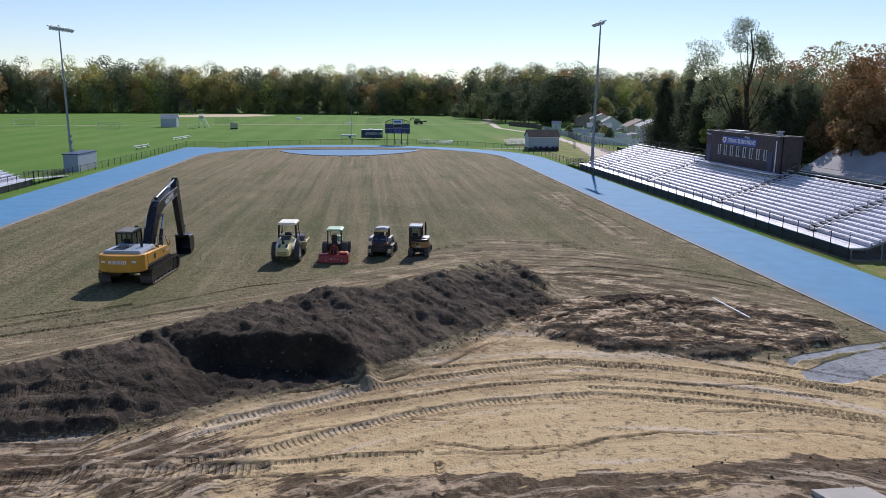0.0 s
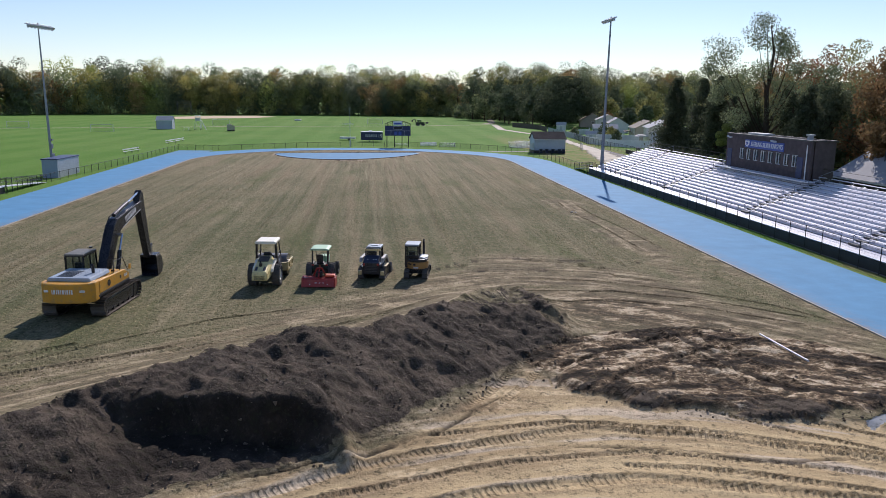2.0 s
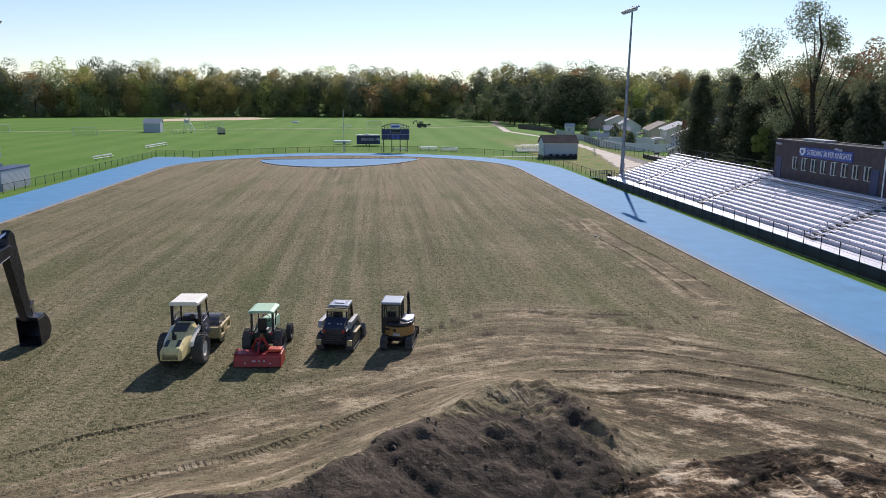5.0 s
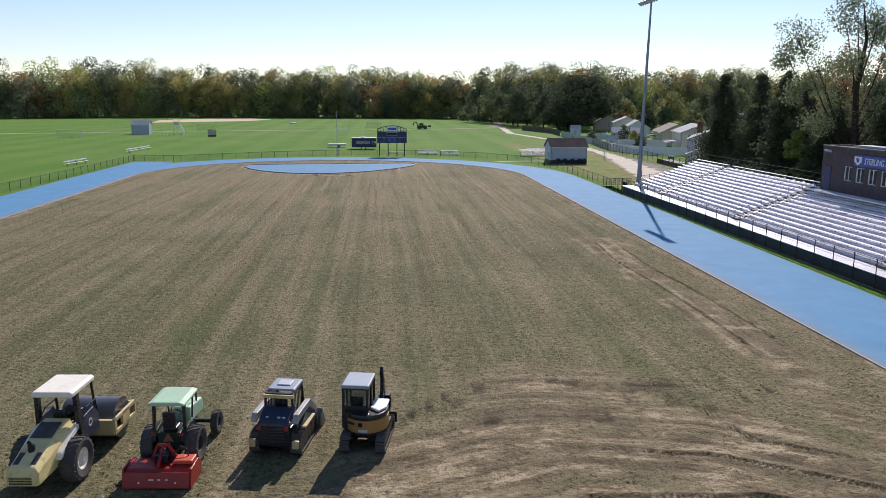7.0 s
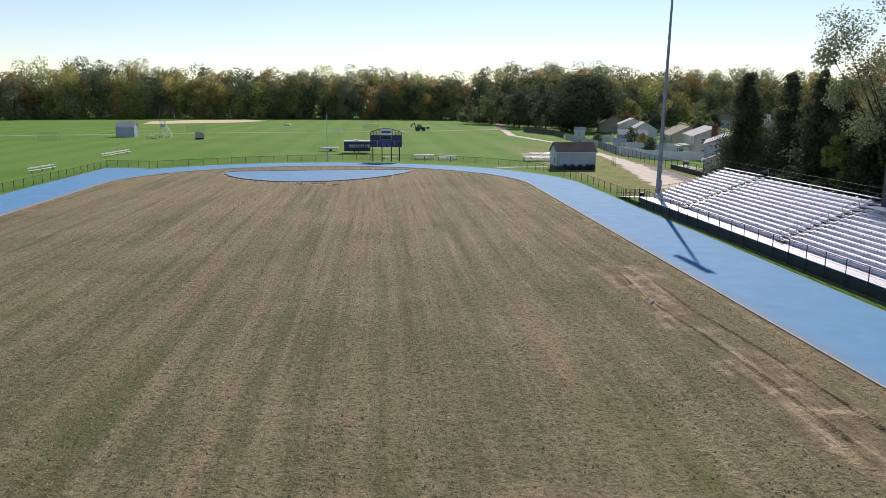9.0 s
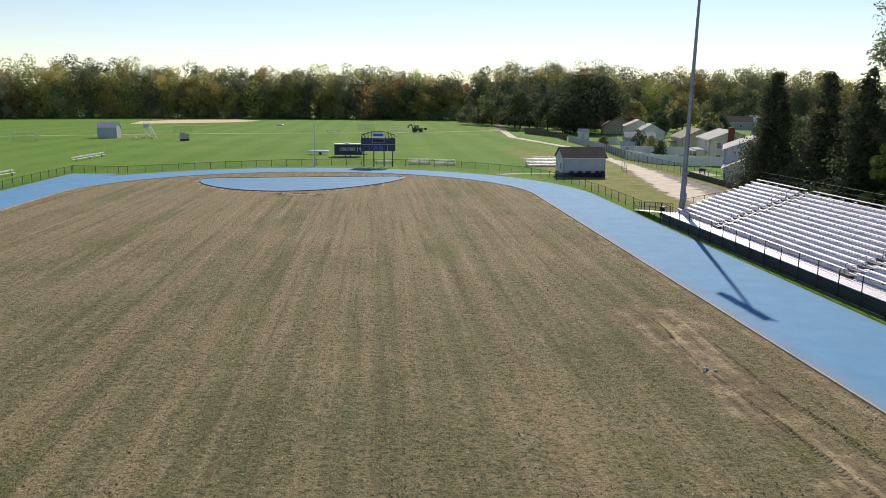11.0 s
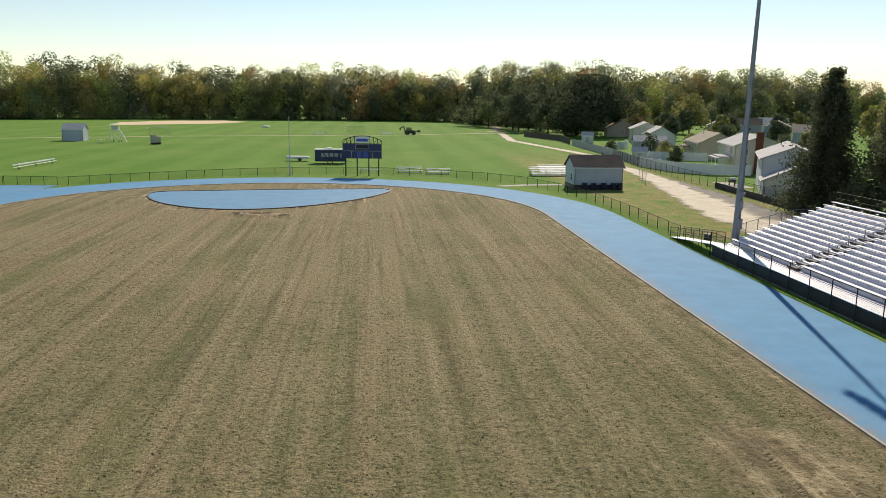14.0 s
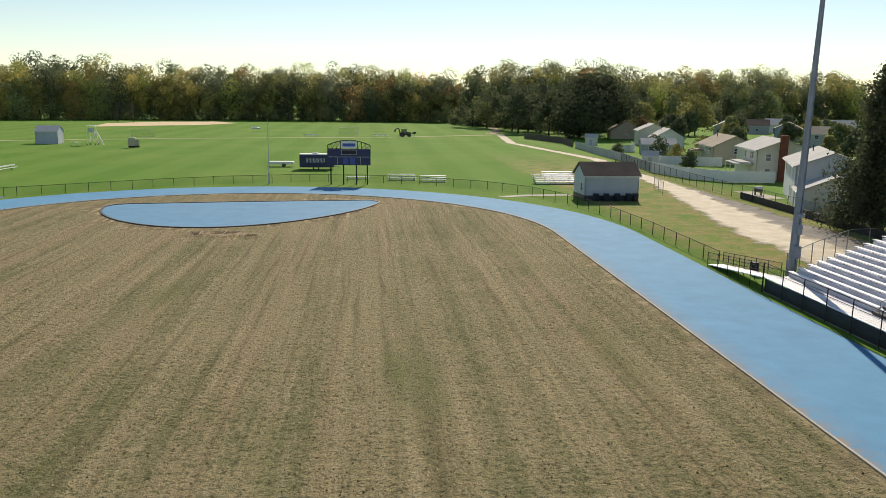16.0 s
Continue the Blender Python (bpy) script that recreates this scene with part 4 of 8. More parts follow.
# ---- bleachers ----
def bleacher(name, y0, y1, x0, rows, rise, run, deck_z, face=1, label="", walk_front=True, aisles=()):
    """A raised stand of aluminium planks on steel frames. It faces -x if face is 1, +x if face is -1."""
    top = thing(name, pose(x0, y0, 0), label, "bleachers")
    ln = y1 - y0
    fx = lambda u: face * u
    deck = MB()
    if walk_front:
        for k in range(4):
            deck.box((fx(0.25 + k * 0.30), ln / 2, deck_z - 0.03), (0.27, ln, 0.05))
        part("front_walkway", deck, "aluminium", top, "pale aluminium plank walkway")
        rail = MB()
        rail.pipe([(fx(0.08), 0, deck_z + 1.0), (fx(0.08), ln, deck_z + 1.0)], 0.03)
        rail.pipe([(fx(0.08), 0, deck_z + 0.55), (fx(0.08), ln, deck_z + 0.55)], 0.02)
        part("guard_rail", rail, "black_steel", top, "thin dark guard rail")
        wire = MB().put([(fx(0.08), 0, deck_z + 0.05), (fx(0.08), ln, deck_z + 0.05), (fx(0.08), ln, deck_z + 1.0), (fx(0.08), 0, deck_z + 1.0)], [(0, 1, 2, 3)])
        part("rail_mesh", wire, "wire_black", top, "black wire mesh infill")
        # black panel added in place of the shade below the deck
        part("shade_panel", MB().box((fx(0.2), ln / 2, deck_z / 2 - 0.04), (0.04, ln, deck_z - 0.2)), "black", top, "black panel added for the shade under the walkway")
        post = MB().rod((0, 0, 0), (0, 0, deck_z + 1.05), 0.035, None, 6).mesh("rail_post", MAT["black_steel"])
        k = int(ln / 2.4)
        for i in range(k + 1):
            ob = new("rail_post", post)
            ob.parent, ob.location = top, (fx(0.05), ln * i / k, 0)
    start = 1.55 if walk_front else 0.1
    cuts = [0.0] + [v for y in sorted(aisles) for v in (y - y0 - 0.6, y - y0 + 0.6)] + [ln]
    seats = [MB().box((0, (a + b) / 2, 0), (0.33, b - a, 0.045)).mesh("seat_plank", MAT["aluminium"]) for a, b in zip(cuts[::2], cuts[1::2])]
    foot = MB().box((-0.17, ln / 2, 0), (0.29, ln, 0.045)).box((0.14, ln / 2, 0), (0.29, ln, 0.045)).mesh("foot_plank", MAT["foot_alu"])
    riser = MB().box((0, ln / 2, 0), (0.03, ln, rise - 0.05)).mesh("riser_board", MAT["foot_alu"])
    for i in range(rows):
        z = deck_z + rise * i
        x = start + run * i
        for nm, me, px, pz in (("foot_plank", foot, x - 0.02, z), *[("seat_plank", q, x + run * 0.62, z + 0.40) for q in seats], ("riser_board", riser, x - run * 0.5, z - rise / 2)):
            ob = new(nm, me)
            ob.parent, ob.location = top, (fx(px), 0, pz)
    back = start + run * rows
    br = MB()
    br.pipe([(fx(back), 0, deck_z + rise * rows + 1.0), (fx(back), ln, deck_z + rise * rows + 1.0)], 0.022)
    br.pipe([(fx(back), 0, deck_z + rise * rows + 0.5), (fx(back), ln, deck_z + rise * rows + 0.5)], 0.014)
    part("back_rail", br, "black_steel", top)
    n = max(2, int(ln / 1.85))
    st = MB()
    for i in range(n + 1):
        y = ln * i / n
        st.beam((fx(0.2), y, deck_z - 0.12), (fx(start), y, deck_z - 0.12), 0.06, 0.12)
        st.beam((fx(start), y, deck_z - 0.12), (fx(back), y, deck_z + rise * rows - 0.12), 0.06, 0.12)
        for u in np.linspace(0.3, back, 5):
            h = deck_z - 0.12 + max(0, u - start) / run * rise
            st.beam((fx(u), y, -0.05), (fx(u), y, h), 0.07, 0.07, (0, 1, 0))
        for r_ in range(rows):
            st.beam((fx(start + run * r_ + run * 0.62), y, deck_z + rise * r_ - 0.1), (fx(start + run * r_ + run * 0.62), y, deck_z + rise * r_ + 0.38), 0.05, 0.05, (0, 1, 0))
    tagged(part("steel_frame", st, "galvanised", top), kind="stuff")
    for y in aisles:
        tread = MB()
        for i in range(rows):
            tread.box((fx(start + run * i + 0.12), y - y0, deck_z + rise * i + 0.13), (0.30, 1.25, 0.16))
        tagged(part("aisle_steps", tread, "darkgrey", top, "dark grey aisle steps"), kind="stuff")
        hand = MB()
        for i in range(0, rows - 1, 4):
            a, b = start + run * i, start + run * (i + 2.2)
            za, zb = deck_z + rise * i, deck_z + rise * (i + 2.2)
            hand.pipe([(fx(a), y - y0, za), (fx(a), y - y0, za + 0.9), (fx(b), y - y0, zb + 0.9), (fx(b), y - y0, zb)], 0.025)
        tagged(part("aisle_rail", hand, "galvanised", top), kind="stuff")
    return top


# added sheet: dark ground instead of green showing between the planks
single("stand_floor", MB().box((38.0, 73.3, 0.0), (11.0, 79.0, 0.10)), "gravel", "grey gravel-textured sheet added under the grandstand", "ground", "structure")
bleacher("bleachers", 34.0, 112.6, 32.35, 14, 0.245, 0.66, 1.05, 1, "large aluminium grandstand on steel frames beside the track", True, (42.0, 60.2, 82.4, 102.6))


# ---- press box ----
def press_box():
    x0, x1, y0, y1, z0, z1 = 41.7, 44.3, 61.8, 81.0, 4.2, 8.35
    top = thing("press_box", pose(x0, y0, 0), "brown brick press box with flat roof above the grandstand", "building")
    w, d = x1 - x0, y1 - y0
    win_y = [15.05 - i * 1.72 for i in range(8)]
    body = MB()
    cuts = sorted([(y - 0.55, y + 0.55) for y in win_y])
    body.box((w / 2 + 0.15, d / 2, (z1) / 2), (w - 0.3, d, z1))
    lo, hi = 5.45, 6.75
    body.box((0.0, d / 2, (z0 + lo) / 2), (0.3, d, lo - z0))
    body.box((0.0, d / 2, (hi + z1) / 2), (0.3, d, z1 - hi))
    last = 0.0
    for a, b in cuts + [(d, d)]:
        body.box((0.0, (last + a) / 2, (lo + hi) / 2), (0.3, a - last, hi - lo))
        last = b
    part("wall", body, "brick", top, "brown brick walls")
    cop = MB()
    for c, s in (((w / 2, -0.02, z1 + 0.06), (w + 0.35, 0.3, 0.14)), ((w / 2, d + 0.02, z1 + 0.06), (w + 0.35, 0.3, 0.14)), ((-0.05, d / 2, z1 + 0.06), (0.3, d - 0.3, 0.14)), ((w + 0.05, d / 2, z1 + 0.06), (0.3, d - 0.3, 0.14))):
        cop.box(c, s)
    part("coping", cop, "darkgrey", top, "dark metal coping")
    part("roof", MB().box((w / 2, d / 2, z1 + 0.02), (w - 0.1, d - 0.3, 0.06)), "roof_dark", top)
    for y in win_y:
        win = part("window", MB().box((0.02, y, 6.1), (0.05, 1.08, 1.28)), "glass", top)
        fr = MB()
        for c, s in (((-0.05, y, 6.735), (0.14, 1.10, 0.05)), ((-0.05, y, 5.465), (0.14, 1.10, 0.05)), ((-0.05, y - 0.54, 6.1), (0.14, 0.05, 1.22)), ((-0.05, y + 0.54, 6.1), (0.14, 0.05, 1.22)), ((-0.05, y, 6.1), (0.08, 0.035, 1.22))):
            fr.box(c, s)
        part("window_frame", fr, "white", win, "white window frame")
    for y, h in ((1.9, 2.25), (18.2, 2.2)):
        door = part("door", MB().box((-0.17, y, z0 + 0.15 + h / 2), (0.06, 1.15, h)), "navy", top, "dark blue metal door")
        part("door_handle", MB().box((-0.22, y + 0.45, z0 + 1.2), (0.05, 0.05, 0.15)), "steel", door)
    part("downpipe", MB().rod((-0.3, 0.5, z0), (-0.3, 0.5, z1 - 0.4), 0.06), "white", top, "white downpipe")
    for y in (18.0, 7.2):
        lamp = MB().box((-0.45, y, z1 - 0.35), (0.5, 0.55, 0.16), Euler((0, radians(18), 0)).to_matrix()).beam((-0.1, y, z1 - 0.3), (-0.3, y, z1 - 0.3), 0.08)
        part("floodlight", lamp, "lightgrey", top)
    part("skylight", MB().box((1.35, 13.5, z1 + 0.25), (1.3, 4.0, 0.12)).box((1.35, 13.5, z1 + 0.12), (1.1, 3.7, 0.2)), "lightgrey", top)
    part("roof_vent", MB().box((1.2, 2.6, z1 + 0.3), (0.45, 0.45, 0.5)).box((1.2, 2.6, z1 + 0.6), (0.7, 0.7, 0.14)), "lightgrey", top)
    part("front_gallery", MB().box((-0.75, d / 2 - 0.5, z0 + 0.02), (1.2, d + 1.5, 0.08)), "aluminium", top)
    # sign
    sign = part("sign", MB().box((-0.2, 9.75, 7.4), (0.08, 8.9, 0.95)), "blue", top, "blue sign with white lettering")
    part("crest", MB().prism([(14.1, 7.75), (13.1, 7.75), (13.1, 7.3), (13.6, 7.0), (14.1, 7.3)], -0.25, -0.30), "white", sign, "white shield")
    part("crest_mark", MB().prism([(13.85, 7.6), (13.4, 7.6), (13.4, 7.3), (13.7, 7.2)], -0.30, -0.31), "blue", sign)
    cu = bpy.data.curves.new("lettering", "FONT")
    cu.body, cu.size, cu.extrude, cu.align_x, cu.align_y, cu.shear = "STERLING SILVER KNIGHTS", 0.82, 0.015, "CENTER", "CENTER", 0.15
    tmp = new("tmp", cu)
    me = bpy.data.meshes.new_from_object(tmp.evaluated_get(bpy.context.evaluated_depsgraph_get()))
    bpy.data.objects.remove(tmp)
    w_txt = max(v.co.x for v in me.vertices) - min(v.co.x for v in me.vertices)
    m = Matrix.Translation((-0.265, 9.1, 7.38)) @ Euler((radians(90), 0, radians(-90))).to_matrix().to_4x4() @ Matrix.Diagonal((7.3 / w_txt, 0.95, 1, 1))
    me.transform(m)
    me.materials.clear()
    me.materials.append(MAT["white"])
    ob = new("lettering", me)
    ob.parent = sign


press_box()


# ---- floodlight masts ----
def light_mast(x, y, h, name_label, boxes=True, twist=0.0, thick=0.29, lean=0.0):
    top = thing("light_mast", pose(x, y, height(x, y), 0, lean, twist), name_label, "light mast", "floodlight masts")
    part("pole", MB().rod((0, 0, -0.2), (0, 0, 2.0), 0.33, 0.33, 16).rod((0, 0, 2.0), (0, 0, h), thick, thick * 0.4, 16, True), "galvanised", top, smooth=False)
    arm = MB().beam((0, -3.1, h - 0.2), (0, 3.1, h - 0.2), 0.12, 0.14).beam((0, 0, h - 0.7), (0, 0, h + 0.15), 0.16)
    part("cross_arm", arm, "galvanised", top)
    for i in range(8):
        yy = -2.9 + i * 5.8 / 7
        lamp = MB()
        lamp.lathe([(0.06, 0.0), (0.20, -0.12), (0.34, -0.40), (0.36, -0.46), (0.30, -0.44), (0.02, -0.2)], (0, 0, 0), "z", 12)
        lamp.beam((0, 0, 0.0), (0.0, 0, 0.3), 0.06)
        ob = part("floodlight", lamp, "lightgrey", top, "grey bowl-shaped floodlight")
        ob.matrix_local = Matrix.Translation((-0.25, yy, h - 0.25)) @ Euler((0, radians(38), 0)).to_matrix().to_4x4()
    if boxes:
        for z, s, o in ((2.6, (0.35, 0.5, 0.9), 0.42), (4.2, (0.30, 0.36, 0.7), 0.38), (5.2, (0.5, 0.25, 0.25), 0.4)):
            part("control_box", MB().box((0, -o, z), s), "galvanised", top, bevel=0.02)
        part("conduit", MB().rod((0.1, -0.36, 0), (0.1, -0.33, 6.5), 0.05), "galvanised", top)
    return top


light_mast(35.2, 114.0, 26.0, "tall tapered grey steel floodlight mast with control boxes", True, 0, 0.29, 0.7)
light_mast(-55.2, 111.6, 22.9, "tall tapered grey steel floodlight mast beside a hut", True, 168, 0.22, 0.9)


# ---- wire fences ----
def fence(line, h, label, post_mat="black_steel", wire="wire_black", gap=2.9, top_rail=True):
    top = thing("fence", Matrix(), label, "fence")
    pm = MB().rod((0, 0, -0.1), (0, 0, h + 0.06), 0.038, None, 6).mesh("post", MAT[post_mat])
    sheet = MB()
    carry = 0.0
    for (ax, ay), (bx, by) in zip(line, line[1:]):
        ln = math.hypot(bx - ax, by - ay)
        za, zb = height(ax, ay), height(bx, by)
        t = carry
        while t < ln:
            k = t / ln
            ob = new("post", pm)
            ob.parent, ob.location = top, (ax + (bx - ax) * k, ay + (by - ay) * k, za + (zb - za) * k)
            t += gap
        carry = t - ln
        part("top_rail", MB().rod((ax, ay, za + h), (bx, by, zb + h), 0.028, None, 6), post_mat, top)
        sheet.put([(ax, ay, za + 0.04), (bx, by, zb + 0.04), (bx, by, zb + h), (ax, ay, za + h)], [(0, 1, 2, 3)])
    part("wire_mesh", sheet, wire, top)
    return top


def arc(r, a0, a1, n, cx=XC, cy=YC):
    return [(cx + r * math.cos(radians(a0 + (a1 - a0) * i / n)), cy + r * math.sin(radians(a0 + (a1 - a0) * i / n))) for i in range(n + 1)]


FAR_FENCE = [(33.2, 121.0), (33.2, 136.0), (32.6, 148.0), (30.6, 158.5), (27.5, 167.5), (21.8, 174.5), (13.0, 180.2), (4.0, 183.0), (-6.0, 183.2), (-16.0, 180.2), (-25.0, 175.5), (-33.0, 169.8), (-40.8, 164.2)]
fence(FAR_FENCE, 1.2, "low black chain-link fence round the far bend")
fence([(-48.7, 165.3), (-48.9, 150), (-49.2, 130), (-49.8, 112), (-50.4, 98), (-51.0, 90)], 1.2, "low black chain-link fence beside the running track")
fence([(-40.8, 164.2), (-44.8, 164.8), (-48.7, 165.3)], 1.25, "closed chain-link gate in the track fence", gap=1.95)


# ---- trees ----
def leaf_quads(centres, size, rng, out=0.5, heart=None):
    """Small bent leaf clumps: one quad each, turned at random and a little outward."""
    n = len(centres)
    nrm = rng.normal(size=(n, 3))
    if heart is not None:
        q = centres - heart
        nrm = nrm * (1 - out) + out * 2.2 * q / (np.linalg.norm(q, axis=1, keepdims=True) + 1e-6)
    nrm /= np.linalg.norm(nrm, axis=1, keepdims=True) + 1e-9
    a = np.cross(nrm, rng.normal(size=(n, 3)))
    a /= np.linalg.norm(a, axis=1, keepdims=True) + 1e-9
    b = np.cross(nrm, a)
    s = size * rng.uniform(0.6, 1.35, (n, 1))
    t = s * rng.uniform(0.55, 1.0, (n, 1))
    quad = np.stack([centres - a * s, centres - b * t * 0.8 + nrm * s * 0.15, centres + a * s, centres + b * t], 1)
    return quad.reshape(-1, 3)


def blob_points(rng, c, r, n, shell=0.55):
    d = rng.normal(size=(n, 3))
    d /= np.linalg.norm(d, axis=1, keepdims=True)
    k = rng.uniform(shell, 1.0, (n, 1)) ** 0.6
    return np.asarray(c) + d * k * np.asarray(r)


def cloud_mesh(name, quads, tints, mat):
    n = len(quads) // 4
    me = bpy.data.meshes.new(name)
    me.vertices.add(len(quads))
    me.vertices.foreach_set("co", quads.ravel())
    me.loops.add(len(quads))
    me.loops.foreach_set("vertex_index", np.arange(len(quads)))
    me.polygons.add(n)
    me.polygons.foreach_set("loop_start", np.arange(0, len(quads), 4))
    me.update(calc_edges=True)
    col = np.ones((len(quads), 4))
    col[:, :3] = tints
    me.attributes.new("tint", "FLOAT_COLOR", "POINT").data.foreach_set("color", col.ravel())
    me.materials.append(mat)
    return me


LEAF = leaf_material("broad_leaves", [(0.185, 0.202, 0.118), (0.222, 0.238, 0.138), (0.262, 0.275, 0.156), (0.200, 0.216, 0.126)])
NEEDLE = leaf_material("conifer_needles", [(0.080, 0.090, 0.064), (0.118, 0.128, 0.086), (0.094, 0.104, 0.074)])
TINTS = {"sprout": (1.30, 1.36, 0.72), "oak": (0.40, 0.44, 0.44), "green": (1.0, 1.05, 0.9), "dark": (0.60, 0.66, 0.66), "yellow": (2.1, 1.55, 0.75), "gold": (1.8, 1.2, 0.6), "rust": (1.20, 0.74, 0.62), "red": (1.35, 0.56, 0.52), "olive": (1.35, 1.2, 0.8), "lime": (1.7, 1.75, 0.8), "grey": (1.1, 1.05, 1.15), "wood_yellow": (1.6, 1.3, 0.75), "wood_rust": (1.6, 1.0, 0.8), "wood_lime": (1.5, 1.5, 0.8)}


def broadleaf(rng, h, spread, trunk_h, limbs, leaves, size, gap=0.0, lean=0.0):
    """Wood (MB) and leaf quads of a broad-leaved tree standing at the origin."""
    wood = MB()
    r0 = 0.018 * h + 0.06
    tip = Vector((lean, 0, h * 0.72))
    mid = Vector((lean * 0.4, 0, trunk_h))
    wood.rod((0, 0, -0.3), mid, r0, r0 * 0.75, 8, False).rod(mid, tip, r0 * 0.75, r0 * 0.22, 7, False)
    quads, hearts = [], []
    for i in range(limbs):
        a = 2 * math.pi * (i + rng.uniform(-0.3, 0.3)) / limbs * 1.618 * 1.9
        t = rng.uniform(0.05, 0.95)
        base = mid + (tip - mid) * (t * 0.8)
        reach = spread * rng.uniform(0.55, 1.0) * (1.0 - 0.55 * t)
        end = base + Vector((math.cos(a) * reach, math.sin(a) * reach, (0.25 + 0.6 * t) * h * 0.30 * rng.uniform(0.6, 1.3)))
        knee = base.lerp(end, 0.5) + Vector((0, 0, -0.03 * h))
        wood.rod(base, knee, r0 * 0.34, r0 * 0.22, 5, False).rod(knee, end, r0 * 0.22, r0 * 0.06, 5, False)
        hearts.append((end, spread * rng.uniform(0.26, 0.46)))
        hearts.append((knee.lerp(end, 0.4) + Vector(rng.normal(size=3) * 0.06 * h), spread * rng.uniform(0.2, 0.36)))
    for k in range(3):
        hearts.append((tip + Vector((rng.uniform(-1, 1) * spread * 0.25, rng.uniform(-1, 1) * spread * 0.25, h * (0.06 + 0.07 * k))), spread * rng.uniform(0.24, 0.38)))
    per = max(4, int(leaves / len(hearts)))
    for c, r in hearts:
        r = r * (1 - gap * rng.uniform(0, 0.7))
        pts = blob_points(rng, c, (r, r, r * 0.8), per)
        pts[:, 2] = np.minimum(pts[:, 2], h)
        quads.append(leaf_quads(pts, size, rng, 0.45, np.array(c)))
    return wood, np.concatenate(quads)


def conifer(rng, h, spread, leaves, size, bare=0.08, taper=0.62):
    """A pine or spruce: whorls of drooping boughs."""
    wood = MB()
    r0 = 0.014 * h + 0.05
    wood.rod((0, 0, -0.3), (0, 0, h * 0.97), r0, 0.03, 8, False)
    quads = []
    tiers = int(h * 2.0)
    weights = []
    boughs = []
    for i in range(tiers):
        t = bare + (1 - bare) * (i + rng.uniform(-0.5, 1.2)) / tiers
        t = min(t, 0.99)
        reach = spread * (1 - t) ** taper * rng.uniform(0.6, 1.1) + 0.2
        for k in range(5):
            a = rng.uniform(0, 2 * math.pi)
            q = reach * rng.uniform(0.6, 1.1)
            end = Vector((math.cos(a) * q, math.sin(a) * q, t * h + q * rng.uniform(-0.22, 0.12)))
            boughs.append((Vector((0, 0, t * h)), end, q))
    for base, end, q in boughs:
        wood.rod(base, end, 0.05 + 0.01 * q, 0.015, 4, False)
        n = max(4, int(leaves * q / sum(b[2] for b in boughs)))
        u = rng.uniform(0.15, 1.0, (n, 1)) ** 0.7
        pts = np.array(base) * (1 - u) + np.array(end) * u + rng.normal(size=(n, 3)) * np.array([0.20, 0.20, 0.26]) * (0.5 + 0.4 * q) * (0.5 + u)
        quads.append(leaf_quads(pts, size, rng))
    return wood, np.concatenate(quads)


def tree(name, x, y, kind, seed, h, spread, tint, label, leaves=5000, size=0.2, trunk=0.25, limbs=11, gap=0.0, lean=0.0, turn=0.0, category="tree", group=""):
    rng = np.random.default_rng(seed)
    if kind == "conifer":
        wood, quads = conifer(rng, h, spread, leaves, size)
        mat = NEEDLE
    else:
        wood, quads = broadleaf(rng, h, spread, h * trunk, limbs, leaves, size, gap, lean)
        mat = LEAF
    t = np.array(TINTS[tint])
    shade = np.repeat(rng.uniform(0.75, 1.25, (len(quads) // 4, 1)), 4, 0)
    top = thing(name, pose(x, y, height(x, y), 0, 0, turn), label, category, group)
    part("trunk", wood, "bark", top)
    ob = new("crown", cloud_mesh("crown", quads, t * shade, mat))
    ob.parent = top
    return top


